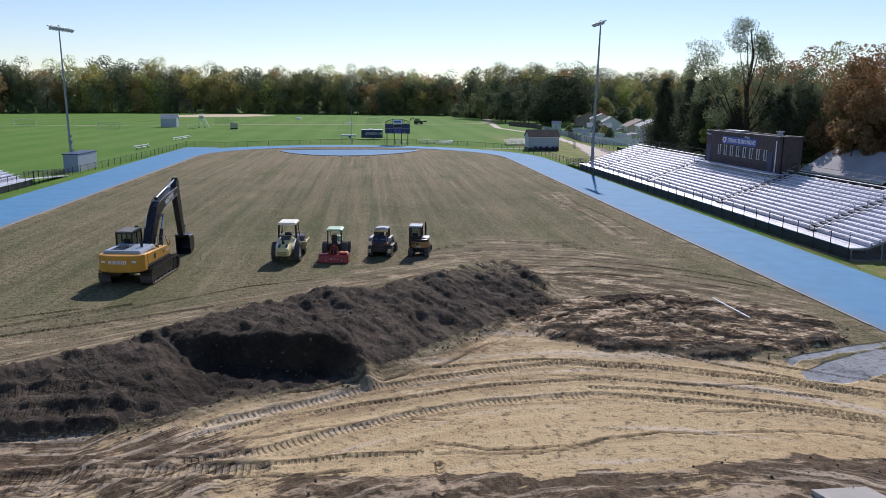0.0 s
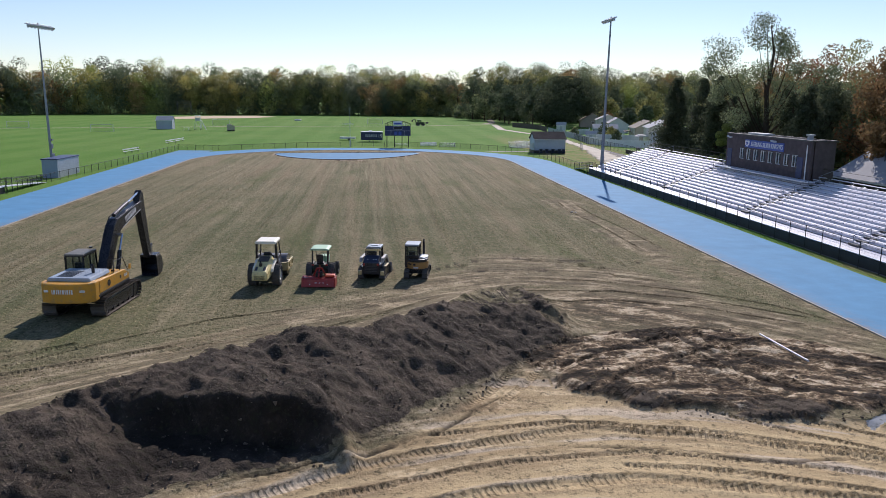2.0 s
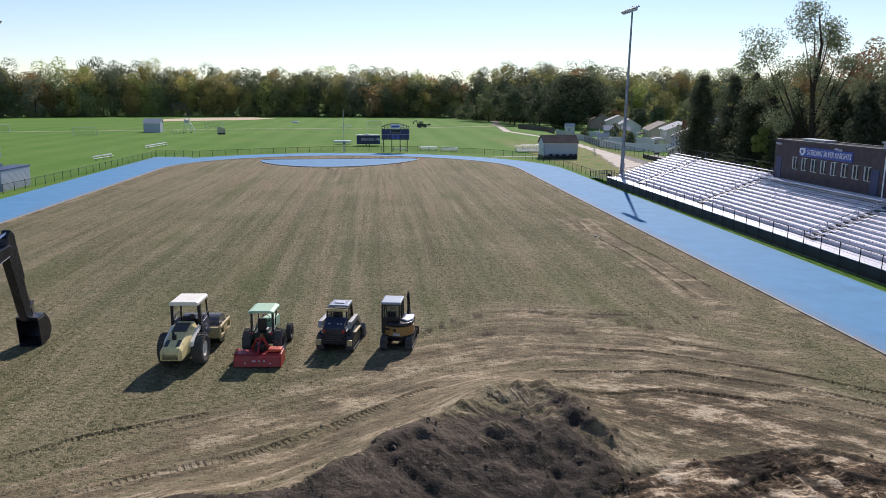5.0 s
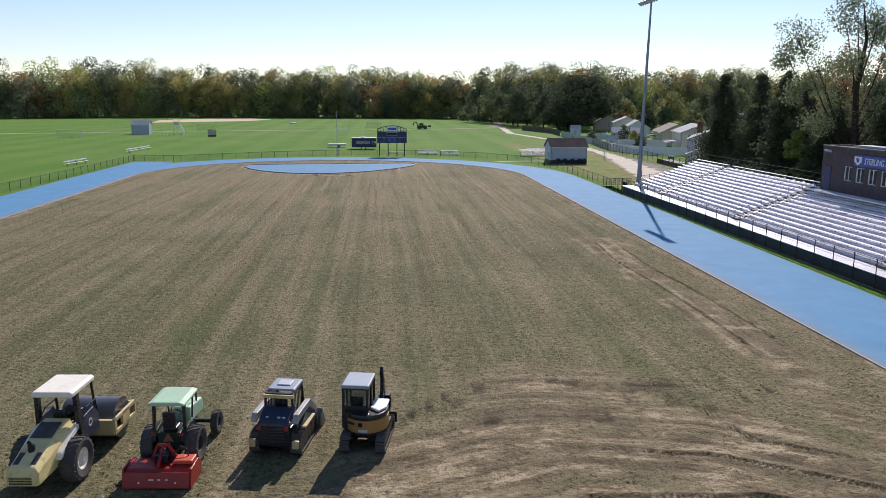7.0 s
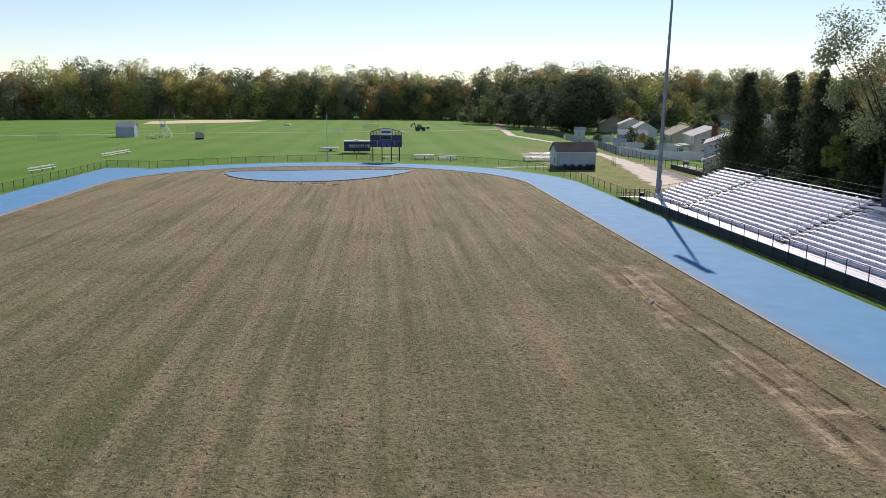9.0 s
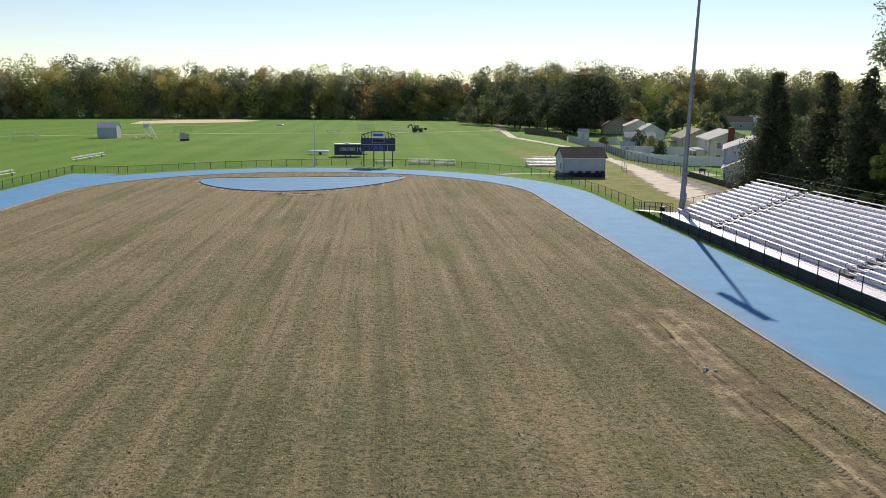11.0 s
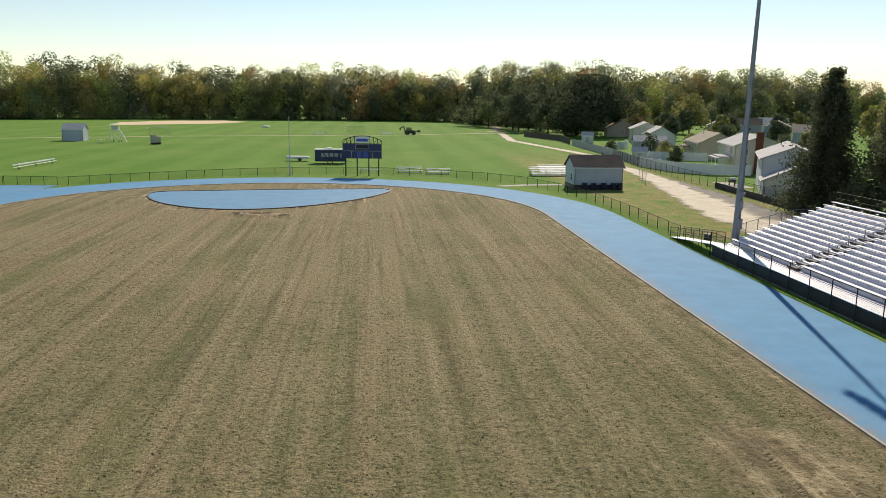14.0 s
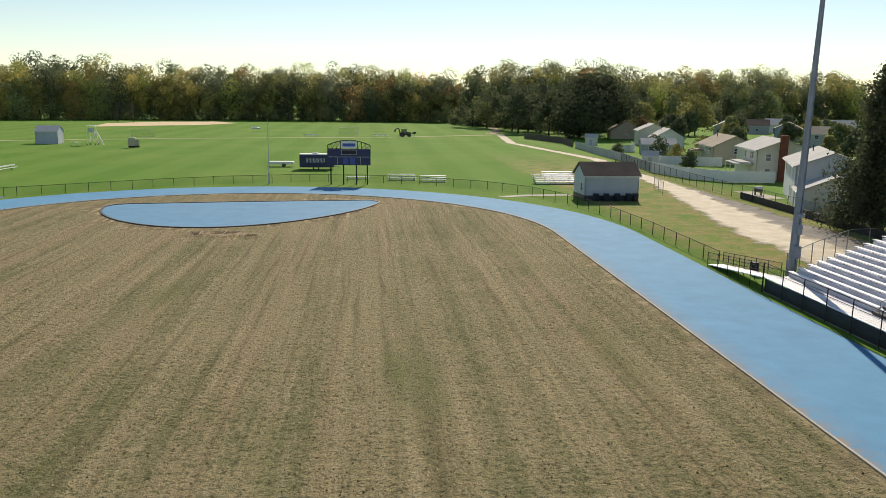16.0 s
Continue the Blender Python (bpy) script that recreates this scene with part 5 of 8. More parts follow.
def far_woods():
    """The wood that closes the playing fields, hundreds of metres off."""
    rng = np.random.default_rng(7)
    quads, tints, wood = [], [], MB()
    names = ["green", "dark", "olive", "olive", "green", "dark", "wood_yellow", "wood_rust", "wood_lime", "grey", "wood_yellow", "olive", "dark"]
    line = [(-420, 330), (-300, 400), (-215, 455), (-160, 500), (-100, 520), (0, 530), (60, 522), (120, 480), (190, 520), (300, 560), (420, 500)]
    xs = np.array([p[0] for p in line])
    ys = np.array([p[1] for p in line])
    x = -320.0
    spots = []
    while x < 350:
        for back, grow, chance in ((0, 0.66, 0.75), (7, 0.84, 0.85), (16, 0.95, 0.9), (28, 1.03, 0.9)):
            if rng.uniform() < chance:
                spots.append((x + rng.uniform(-3, 3), float(np.interp(x, xs, ys)) + back + rng.uniform(-4, 4), grow))
        x += rng.uniform(6.2, 9.4)
    for px, py, grow in spots:
        swell = 1.0 + 0.16 * float(rough_noise(np.array([px]), np.array([py]), 60.0, 2, 3)[0])
        h = rng.uniform(27, 34.5) * grow * swell * float(np.interp(px, [-320, -120, -60, 40, 90, 350], [1.10, 1.10, 1.03, 1.03, 1.15, 1.15]))
        r = h * rng.uniform(0.25, 0.36) / max(grow, 0.8)
        tone = np.array(TINTS[names[rng.integers(len(names))]]) * rng.uniform(0.75, 1.5)
        wood.rod((px, py, 0), (px + rng.uniform(-1, 1), py, h * 0.8), 0.35, 0.08, 5, False)
        for b in range(13):
            t = b / 12
            if grow > 0.9 and t < 0.42:
                continue
            ang = rng.uniform(math.pi, 2 * math.pi) if b % 4 else rng.uniform(0, math.pi)
            wide = math.sqrt(1 - ((t - 0.55) / 0.62) ** 2)
            off = r * 0.95 * wide * rng.uniform(0.15, 1.0)
            c = np.array([px + math.cos(ang) * off, py + math.sin(ang) * off, h * (0.08 + 0.80 * t)])
            rr = r * rng.uniform(0.40, 0.62) * (0.55 + 0.5 * wide)
            pts = blob_points(rng, c, (rr, rr, rr * 0.9), int(50 + 27 * rr), 0.55)
            quads.append(leaf_quads(pts, 0.46, rng, 0.78, c))
            tints.append(np.repeat(tone * rng.uniform(0.85, 1.15) * rng.uniform(0.85, 1.15, (len(pts), 1)), 4, 0))
    # lower storey between the trunks
    for k in range(900):
        px = rng.uniform(-345, 350)
        c = np.array([px, float(np.interp(px, xs, ys)) + rng.uniform(8, 30), rng.uniform(3, 19)])
        rr = rng.uniform(3.5, 6.0)
        pts = blob_points(rng, c, (rr, rr, rr), 46, 0.3)
        quads.append(leaf_quads(pts, 1.25, rng, 0.6, c))
        tints.append(np.repeat(np.array(TINTS[("dark", "green", "olive")[k % 3]]) * rng.uniform(1.1, 1.7, (len(pts), 1)), 4, 0))
    # undergrowth along the edge
    for k in range(520):
        px = rng.uniform(-345, 350)
        py = float(np.interp(px, xs, ys)) - rng.uniform(-3, 6)
        h = rng.uniform(2.0, 9.0)
        c = np.array([px, py, h * 0.5])
        pts = blob_points(rng, c, (h * 0.6, h * 0.6, h * 0.55), 60)
        quads.append(leaf_quads(pts, 0.5, rng, 0.5, c))
        tints.append(np.repeat(np.array(TINTS[("green", "dark", "olive")[k % 3]]) * rng.uniform(0.9, 1.4, (len(pts), 1)), 4, 0))
    # brush that closes the corner of the wood behind the path
    for k in range(210):
        t = rng.uniform(0, 3)
        i = int(t)
        a, b = ((52, 478), (70, 442), (90, 405), (112, 388))[i:i + 2]
        h = rng.uniform(4.0, 11.0)
        c = np.array([a[0] + (b[0] - a[0]) * (t - i) + rng.uniform(-2, 12), a[1] + (b[1] - a[1]) * (t - i) + rng.uniform(-2, 12), h * 0.5])
        pts = blob_points(rng, c, (h * 0.55, h * 0.55, h * 0.55), 90)
        quads.append(leaf_quads(pts, 0.55, rng, 0.5, c))
        tints.append(np.repeat(np.array(TINTS[("dark", "oak", "green")[k % 3]]) * rng.uniform(0.8, 1.3, (len(pts), 1)), 4, 0))
    top = thing("woods", Matrix(), "long wood of mixed autumn trees behind the playing fields", "woods", kind="stuff")
    tagged(part("trunks", wood, "bark", top), kind="stuff")
    ob = new("crowns", cloud_mesh("crowns", np.concatenate(quads), np.concatenate(tints), LEAF))
    ob.parent = top
    tagged(ob, kind="stuff")


far_woods()


def cottonwood():
    """The tall open-crowned tree: bare limbs that carry separate clumps of leaves."""
    rng = np.random.default_rng(5)
    top = thing("cottonwood_tree", pose(56.6, 99.5, 0) @ Matrix.Diagonal((1.055, 1.055, 0.995, 1)), "tall open-crowned cottonwood behind the grandstand", "tree")
    wood = MB()
    fork = Vector((0.1, 0, 8.0))
    wood.rod((0, 0, -0.3), fork, 0.55, 0.42, 10, False)
    lead = [fork, Vector((-0.2, 0.3, 14)), Vector((0.2, 0, 20)), Vector((-0.6, 0, 24))]
    for i in range(3):
        wood.rod(lead[i], lead[i + 1], 0.42 - 0.12 * i, 0.30 - 0.12 * i, 8, False)
    ends = [((-8.0, 0.5, 20.6), 2.0, 5.0), ((-6.0, -0.5, 17.6), 1.9, 6.5), ((-9.2, 0, 18.0), 1.3, 5.5), ((-4.0, 0.8, 14.6), 1.6, 6.0), ((-0.9, 0.5, 23.6), 1.7, 15.0), ((1.0, -0.6, 22.4), 1.6, 15.0), ((-2.2, 0.2, 21.6), 1.7, 13.0), ((0.2, 0.8, 19.0), 1.9, 12.0), ((-1.6, -0.8, 17.0), 1.7, 11.0), ((3.4, 0.6, 20.2), 1.7, 10.0), ((4.6, -0.4, 17.4), 1.5, 8.5), ((3.0, 0.6, 15.4), 1.7, 8.5), ((6.8, 0.3, 15.6), 1.8, 7.0), ((8.6, -0.5, 17.0), 1.3, 7.0), ((9.6, 0.8, 14.6), 1.4, 6.0), ((5.4, 1.0, 12.6), 1.8, 6.0), ((-5.6, -1.0, 11.6), 1.7, 4.5), ((1.6, 0.0, 12.0), 2.0, 7.5), ((-1.8, 0.6, 12.6), 1.8, 7.5), ((7.4, -0.6, 10.6), 1.8, 5.0), ((-7.4, 0.4, 14.4), 1.3, 5.0)]
    quads = []
    for (x, y, z), r, start in ends:
        base = Vector((0, 0, start)) if start < 8 else Vector((0, 0.1, start))
        end = Vector((x, y, z))
        knee = base.lerp(end, 0.5) + Vector((0, 0, -0.6))
        wood.rod(base, knee, 0.12, 0.085, 6, False).rod(knee, end, 0.085, 0.025, 5, False)
        for k in range(3):
            tw = end + Vector(rng.normal(size=3) * r * 0.5)
            wood.rod(end.lerp(knee, 0.25), tw, 0.04, 0.015, 4, False)
        for k in range(3):
            c = np.array(end) + rng.normal(size=3) * r * 0.45
            pts = blob_points(rng, c, (r, r, r * 0.9), 400, 0.12)
            quads.append(leaf_quads(pts, 0.108, rng))
    part("trunk", wood, "bark", top)
    quads = np.concatenate(quads)
    shade = np.repeat(rng.uniform(0.7, 1.3, (len(quads) // 4, 1)), 4, 0)
    ob = new("crown", cloud_mesh("crown", quads, np.array((0.95, 1.03, 0.98)) * shade, LEAF))
    ob.parent = top


cottonwood()


# ---- construction machines ----
def wheel(parent, c, r, w, rim_mat, lugs=18, rim=0.55, label="black lugged tyre"):
    """A tyre with lugs and a dished rim; the axle runs along x."""
    mb = MB()
    h = w / 2
    mb.lathe([(r * rim, -h * 0.8), (r * 0.82, -h), (r * 0.95, -h * 0.92), (r * 0.985, -h * 0.6), (r * 0.985, h * 0.6), (r * 0.95, h * 0.92), (r * 0.82, h), (r * rim, h * 0.8)], c, "x", 28)
    ty = part("tyre", mb, "tyre", parent, label)
    tread = MB()
    for i in range(lugs):
        a = 2 * math.pi * i / lugs
        for sgn in (-1, 1):
            b = a + math.pi / lugs * sgn
            p0 = Vector(c) + Vector((0.02 * sgn, math.sin(a) * r * 0.99, math.cos(a) * r * 0.99))
            p1 = Vector(c) + Vector((h * 0.93 * sgn, math.sin(b) * r * 0.965, math.cos(b) * r * 0.965))
            tread.beam(p0, p1, r * 0.08, r * 0.09, (0, math.sin(a), math.cos(a)))
    if lugs:
        tagged(part("tread", tread, "tyre", ty), kind="stuff")
    rm = MB().lathe([(r * rim, -h * 0.8), (r * rim, h * 0.8), (r * rim * 0.85, h * 0.72), (r * rim * 0.8, h * 0.3), (0.02, h * 0.25), (0.02, -h * 0.25), (r * rim * 0.8, -h * 0.3), (r * rim * 0.85, -h * 0.72)], c, "x", 22)
    rm.rod((c[0] - h * 0.4, c[1], c[2]), (c[0] + h * 0.4, c[1], c[2]), r * 0.16, None, 10)
    part("rim", rm, rim_mat, ty)
    return ty


def crawler(parent, x, y0, y1, h, w, shoe=0.2, mat="track_steel", frame_mat="machine_black"):
    """One crawler track with its shoes, rollers and side frame, along y."""
    r = h / 2
    run, mb = [], MB()
    ln = y1 - y0 - h
    total = 2 * ln + 2 * math.pi * r
    n = int(total / shoe)
    for i in range(n):
        s = total * i / n
        if s < ln:
            p, a = (y0 + r + s, 0.0), math.pi
        elif s < ln + math.pi * r:
            t = (s - ln) / r
            p, a = (y1 - r + math.sin(t) * r, r - math.cos(t) * r), math.pi - t
        elif s < 2 * ln + math.pi * r:
            p, a = (y1 - r - (s - ln - math.pi * r), h), 0.0
        else:
            t = (s - 2 * ln - math.pi * r) / r
            p, a = (y0 + r - math.sin(t) * r, r + math.cos(t) * r), -t
        m = Euler((a, 0, 0)).to_matrix()
        off = m @ Vector((0, 0, -0.02))
        mb.box((x, p[0] + off[1], p[1] + off[2] + 0.03), (w, shoe * 0.93, 0.05), m)
        mb.box((x, p[0] + (m @ Vector((0, 0, 0.03)))[1], p[1] + 0.03 + (m @ Vector((0, 0, 0.03)))[2]), (w, shoe * 0.16, 0.05), m)
    part("crawler_belt", mb, mat, parent, "worn steel crawler track")
    fr = MB().prism([(y0 + r, h * 0.18), (y1 - r, h * 0.18), (y1 - r * 0.6, h * 0.5), (y1 - r, h * 0.82), (y0 + r, h * 0.82), (y0 + r * 0.6, h * 0.5)], x - w * 0.3, x + w * 0.3)
    for yy in (y0 + r, y1 - r):
        fr.rod((x - w * 0.33, yy, r), (x + w * 0.33, yy, r), r * 0.8, None, 16)
    for k in range(6):
        yy = y0 + r + (ln) * (k + 0.5) / 6
        fr.rod((x - w * 0.34, yy, h * 0.17), (x + w * 0.34, yy, h * 0.17), h * 0.13, None, 10)
    part("track_frame", fr, frame_mat, parent, bevel=0.01)


def word_bars(parent, at, along, up, n, letter, high, mat="white", name="marking"):
    """A word that stays unlettered: upright bars of its size and colour."""
    mb = MB()
    at, along, up = Vector(at), Vector(along).normalized(), Vector(up).normalized()
    nrm = along.cross(up)
    for i in range(n):
        c = at + along * (i + 0.5) * letter
        for a, b in ((0.12, 0.30), (0.52, 0.86)):
            q = c + along * (a - 0.5) * letter
            r_ = c + along * (b - 0.5) * letter
            p = [q, r_, r_ + up * high, q + up * high]
            mb.put([v + nrm * 0.006 for v in p] + [v - nrm * 0.006 for v in p], [(0, 1, 2, 3), (7, 6, 5, 4), (0, 4, 5, 1), (1, 5, 6, 2), (2, 6, 7, 3), (3, 7, 4, 0)])
    return part(name, mb, mat, parent, "white marking")


def seat(parent, c, mat="machine_black"):
    mb = MB().box((c[0], c[1], c[2]), (0.5, 0.5, 0.14)).box((c[0], c[1] - 0.24, c[2] + 0.35), (0.46, 0.12, 0.6))
    return part("seat", mb, mat, parent, bevel=0.04)


def cab_shell(parent, x0, x1, y0, y1, z0, z1, rake=0.15, mat="machine_black", roof_mat="lightgrey"):
    """A glazed cab: corner posts, sills, panes and roof."""
    fr = MB()
    for x in (x0, x1):
        fr.beam((x, y0, z0), (x, y0, z1), 0.09, 0.09, (0, 1, 0))
        fr.beam((x, y1, z0), (x, y1 - rake, z1), 0.08, 0.08, (0, 1, 0))
        fr.beam((x, y0, z1), (x, y1 - rake, z1), 0.09)
        fr.beam((x, y0, z0 + 0.05), (x, y1, z0 + 0.05), 0.09, 0.12)
        fr.beam((x, (y0 + y1) / 2, z0), (x, (y0 + y1) / 2 - 0.05, z1), 0.06, 0.06, (0, 1, 0))
    for y, z in ((y0, z0 + 0.05), (y1, z0 + 0.05), (y0, z1), (y1 - rake, z1), (y0, z0 + (z1 - z0) * 0.45)):
        fr.beam((x0, y, z), (x1, y, z), 0.08)
    cab = part("cab_frame", fr, mat, parent, "black cab frame")
    m = 0.045
    for nm, q in (("side_window", [(x0 + m, y0 + m, z0), (x0 + m, y1 - m, z0), (x0 + m, y1 - rake - m, z1), (x0 + m, y0 + m, z1)]),
                  ("side_window", [(x1 - m, y0 + m, z0), (x1 - m, y1 - m, z0), (x1 - m, y1 - rake - m, z1), (x1 - m, y0 + m, z1)]),
                  ("rear_window", [(x0 + m, y0 + m, z0 + (z1 - z0) * 0.45), (x1 - m, y0 + m, z0 + (z1 - z0) * 0.45), (x1 - m, y0 + m, z1), (x0 + m, y0 + m, z1)]),
                  ("windscreen", [(x0 + m, y1 - m, z0), (x1 - m, y1 - m, z0), (x1 - m, y1 - rake - m, z1), (x0 + m, y1 - rake - m, z1)])):
        part(nm, MB().put(q, [(0, 1, 2, 3)]), "clear_glass", cab)
    part("rear_panel", MB().box(((x0 + x1) / 2, y0, z0 + (z1 - z0) * 0.22), (x1 - x0 - 0.1, 0.06, (z1 - z0) * 0.42)), mat, cab)
    part("roof", MB().box(((x0 + x1) / 2, (y0 + y1 - rake) / 2, z1 + 0.07), (x1 - x0 + 0.12, y1 - rake - y0 + 0.14, 0.13)), roof_mat, cab, bevel=0.04)
    return cab


def clear_glass():
    m = Nodes("cab_glass", 0.05, spec=0.5)
    m.color((0.03, 0.04, 0.045))
    both, clear = m.add("MixShader"), m.add("BsdfTransparent")
    clear.inputs[0].default_value = (0.72, 0.80, 0.80, 1)
    both.inputs[0].default_value = 0.35
    m.link(clear.outputs[0], both.inputs[1])
    m.link(m.out.outputs[0], both.inputs[2])
    m.link(both.outputs[0], m.tree.nodes["Material Output"].inputs[0])
    return m.mat


MAT["clear_glass"] = clear_glass()


def large_excavator(x, y, turn):
    top = thing("excavator", pose(x, y, height(x, y) + 0.02, 0, 0, turn), "large yellow crawler excavator with black boom, bucket on the ground", "excavator")
    crawler(top, -1.36, -2.65, 2.65, 1.02, 0.78)
    crawler(top, 1.36, -2.65, 2.65, 1.02, 0.78)
    part("undercarriage", MB().box((0, 0, 0.62), (2.2, 1.9, 0.4)).rod((0, 0, 0.75), (0, 0, 1.16), 0.75, None, 20), "machine_black", top, bevel=0.03)
    # superstructure
    body = MB()
    body.prism([(-1.5, -2.7), (1.5, -2.7), (1.5, 1.55), (0.55, 1.75), (-0.1, 1.75), (-0.1, -0.3), (-1.5, -0.3)], 1.16, 1.36, "z")
    part("deck", body, "machine_black", top, bevel=0.03)
    part("side_housing", MB().prism([(-2.5, 1.36), (1.55, 1.36), (1.55, 1.72), (0.9, 2.02), (-2.5, 2.12)], 0.62, 1.5, "x"), "yellow", top, "yellow side housing", bevel=0.05)
    part("side_housing", MB().prism([(-2.5, 1.36), (-0.4, 1.36), (-0.4, 2.05), (-2.5, 2.12)], -1.5, -0.62, "x"), "yellow", top, "yellow side housing", bevel=0.05)
    cw = [(-1.5, -2.5), (1.5, -2.5), (1.5, -3.0), (1.3, -3.35), (0.8, -3.6), (0, -3.68), (-0.8, -3.6), (-1.3, -3.35), (-1.5, -3.0)]
    part("counterweight", MB().prism(cw, 1.05, 2.16, "z"), "yellow", top, "rounded yellow counterweight", bevel=0.08)
    for sx in (-0.95, 1.0):
        part("rear_lamp", MB().box((sx, -3.55, 1.75), (0.26, 0.06, 0.12)), "white", top)
    word_bars(top, (-0.62, -3.70, 1.62), (1, 0, 0), (0, 0, 1), 5, 0.24, 0.24)
    hood = MB().prism([(-1.25, 2.12), (1.25, 2.12), (1.15, 2.36), (-1.15, 2.36)], -2.95, -0.45, "y")
    part("engine_hood", hood, "hood_sheen", top, "dark engine hood with sky sheen put into its colour", bevel=0.06)
    vent = MB()
    for k in range(7):
        vent.box((-0.35, -2.6 + k * 0.22, 2.375), (0.9, 0.05, 0.02))
    tagged(part("hood_slats", vent, "machine_black", top), kind="stuff")
    part("exhaust", MB().rod((0.78, -1.6, 2.3), (0.78, -1.6, 2.72), 0.09, 0.09, 10).rod((0.78, -1.6, 2.7), (0.78, -1.72, 2.86), 0.09, 0.09, 10), "machine_black", top)
    part("fuel_filler", MB().rod((1.1, 0.2, 2.0), (1.1, 0.2, 2.14), 0.1, None, 10), "machine_black", top)
    for sx, sy in ((1.505, -1.3), (1.505, 0.25)):
        part("badge", MB().rod((sx, sy, 1.72), (sx + 0.012, sy, 1.72), 0.19 if sy < 0 else 0.1, None, 16), "machine_black", top)
    word_bars(top, (1.51, 0.75, 1.6), (0, 1, 0), (0, 0, 1), 3, 0.16, 0.16)
    rail = MB()
    rail.pipe([(1.42, -0.4, 2.05), (1.42, -0.4, 2.75), (1.42, 0.9, 2.75), (1.42, 1.5, 1.9)], 0.025)
    rail.pipe([(0.7, 0.4, 2.05), (0.7, 0.4, 2.75), (1.42, 0.4, 2.75), (1.42, 0.4, 2.05)], 0.025)
    rail.pipe([(1.42, -0.4, 2.4), (1.42, 0.9, 2.4)], 0.02)
    part("hand_rail", rail, "machine_black", top)
    part("mirror", MB().box((1.52, 1.62, 2.05), (0.06, 0.2, 0.34)).beam((1.42, 1.5, 1.9), (1.5, 1.6, 2.0), 0.04), "yellow", top)
    cab = cab_shell(top, -1.46, -0.42, -0.2, 1.62, 1.36, 3.0, 0.2, "machine_black", "cab_roof")
    seat(cab, (-0.94, 0.5, 1.9))
    part("cab_lamp", MB().box((-0.7, 1.45, 3.22), (0.2, 0.1, 0.1)), "machine_black", cab)
    # boom, stick and bucket
    boom = [(0.55, 1.55), (1.05, 1.45), (1.75, 2.5), (2.5, 3.55), (3.1, 4.05), (4.4, 4.40), (6.6, 4.92), (6.7, 5.30), (6.42, 5.42), (4.2, 5.08), (2.65, 4.80), (2.1, 4.48), (1.25, 3.25), (0.58, 2.1)]
    part("boom", MB().prism(boom, -0.02, 0.56, "x"), "machine_black", top, "black steel boom", bevel=0.04)
    word_bars(top, (0.575, 3.75, 4.40), (0, 1, 0.25), (0, -0.25, 1), 5, 0.36, 0.36)
    word_bars(top, (-0.035, 5.45, 4.80), (0, -1, -0.25), (0, -0.25, 1), 5, 0.36, 0.36)
    stripe = MB()
    for sx in (0.575, -0.035):
        stripe.prism([(3.3, 4.14), (6.3, 4.87), (6.3, 4.91), (3.3, 4.19)], sx - 0.006, sx + 0.006, "x")
    part("boom_stripe", stripe, "lightgrey", top)
    for sx in (-0.28, 0.82):
        part("boom_cylinder", MB().rod((sx, 1.45, 1.5), (sx, 2.0, 2.95), 0.13, None, 12), "machine_black", top)
        part("cylinder_rod", MB().rod((sx, 2.0, 2.95), (sx, 2.5, 3.85), 0.07, None, 10), "chrome", top)
    part("cross_pin", MB().rod((-0.32, 2.5, 3.85), (0.86, 2.5, 3.85), 0.09, None, 10), "steel", top)
    part("stick_cylinder", MB().rod((0.27, 2.75, 5.0), (0.27, 4.9, 5.5), 0.13, None, 12), "machine_black", top)
    part("cylinder_rod", MB().rod((0.27, 4.9, 5.5), (0.27, 6.75, 5.95), 0.07, None, 10), "chrome", top)
    part("hydraulic_hose", MB().pipe([(0.1, 1.0, 2.6), (0.05, 1.6, 3.9), (0.1, 2.5, 4.95), (0.1, 4.0, 5.25), (0.1, 6.2, 5.6), (0.1, 6.9, 5.2)], 0.035), "machine_black", top)
    stick = [(6.4, 5.72), (6.75, 6.1), (7.05, 5.85), (7.14, 5.1), (7.75, 2.2), (7.85, 1.35), (7.55, 1.3), (7.3, 1.75), (6.4, 4.7), (6.25, 5.2)]
    part("stick", MB().prism(stick, 0.06, 0.48, "x"), "machine_black", top, "black dipper stick", bevel=0.03)
    part("bucket_cylinder", MB().rod((0.27, 7.25, 5.3), (0.27, 7.72, 3.5), 0.11, None, 12), "machine_black", top)
    part("cylinder_rod", MB().rod((0.27, 7.72, 3.5), (0.27, 8.12, 2.2), 0.06, None, 10), "chrome", top)
    part("bucket_link", MB().beam((0.1, 7.7, 1.95), (0.1, 8.12, 2.2), 0.1, 0.16).beam((0.44, 7.7, 1.95), (0.44, 8.12, 2.2), 0.1, 0.16).beam((0.27, 8.12, 2.2), (0.27, 8.3, 1.4), 0.16, 0.2), "steel", top)
    out = [(7.55, 1.5), (8.35, 1.55), (8.75, 1.1), (8.85, 0.55), (8.55, 0.1), (7.75, -0.02), (7.6, 0.05), (8.3, 0.3), (8.5, 0.65), (8.4, 1.0), (8.1, 1.3), (7.6, 1.35)]
    bucket = MB().prism(out, -0.22, 0.86, "x")
    side = [(7.6, 1.4), (8.3, 1.45), (8.68, 1.05), (8.78, 0.55), (8.5, 0.12), (7.75, 0.0)]
    bucket.prism(side, -0.25, -0.20, "x").prism(side, 0.84, 0.89, "x")
    for k in range(5):
        bucket.beam((-0.14 + k * 0.23, 7.8, 0.02), (-0.14 + k * 0.23, 7.5, -0.03), 0.1, 0.08)
    part("bucket", bucket, "machine_black", top, "dark worn digging bucket", bevel=0.015)
    return top


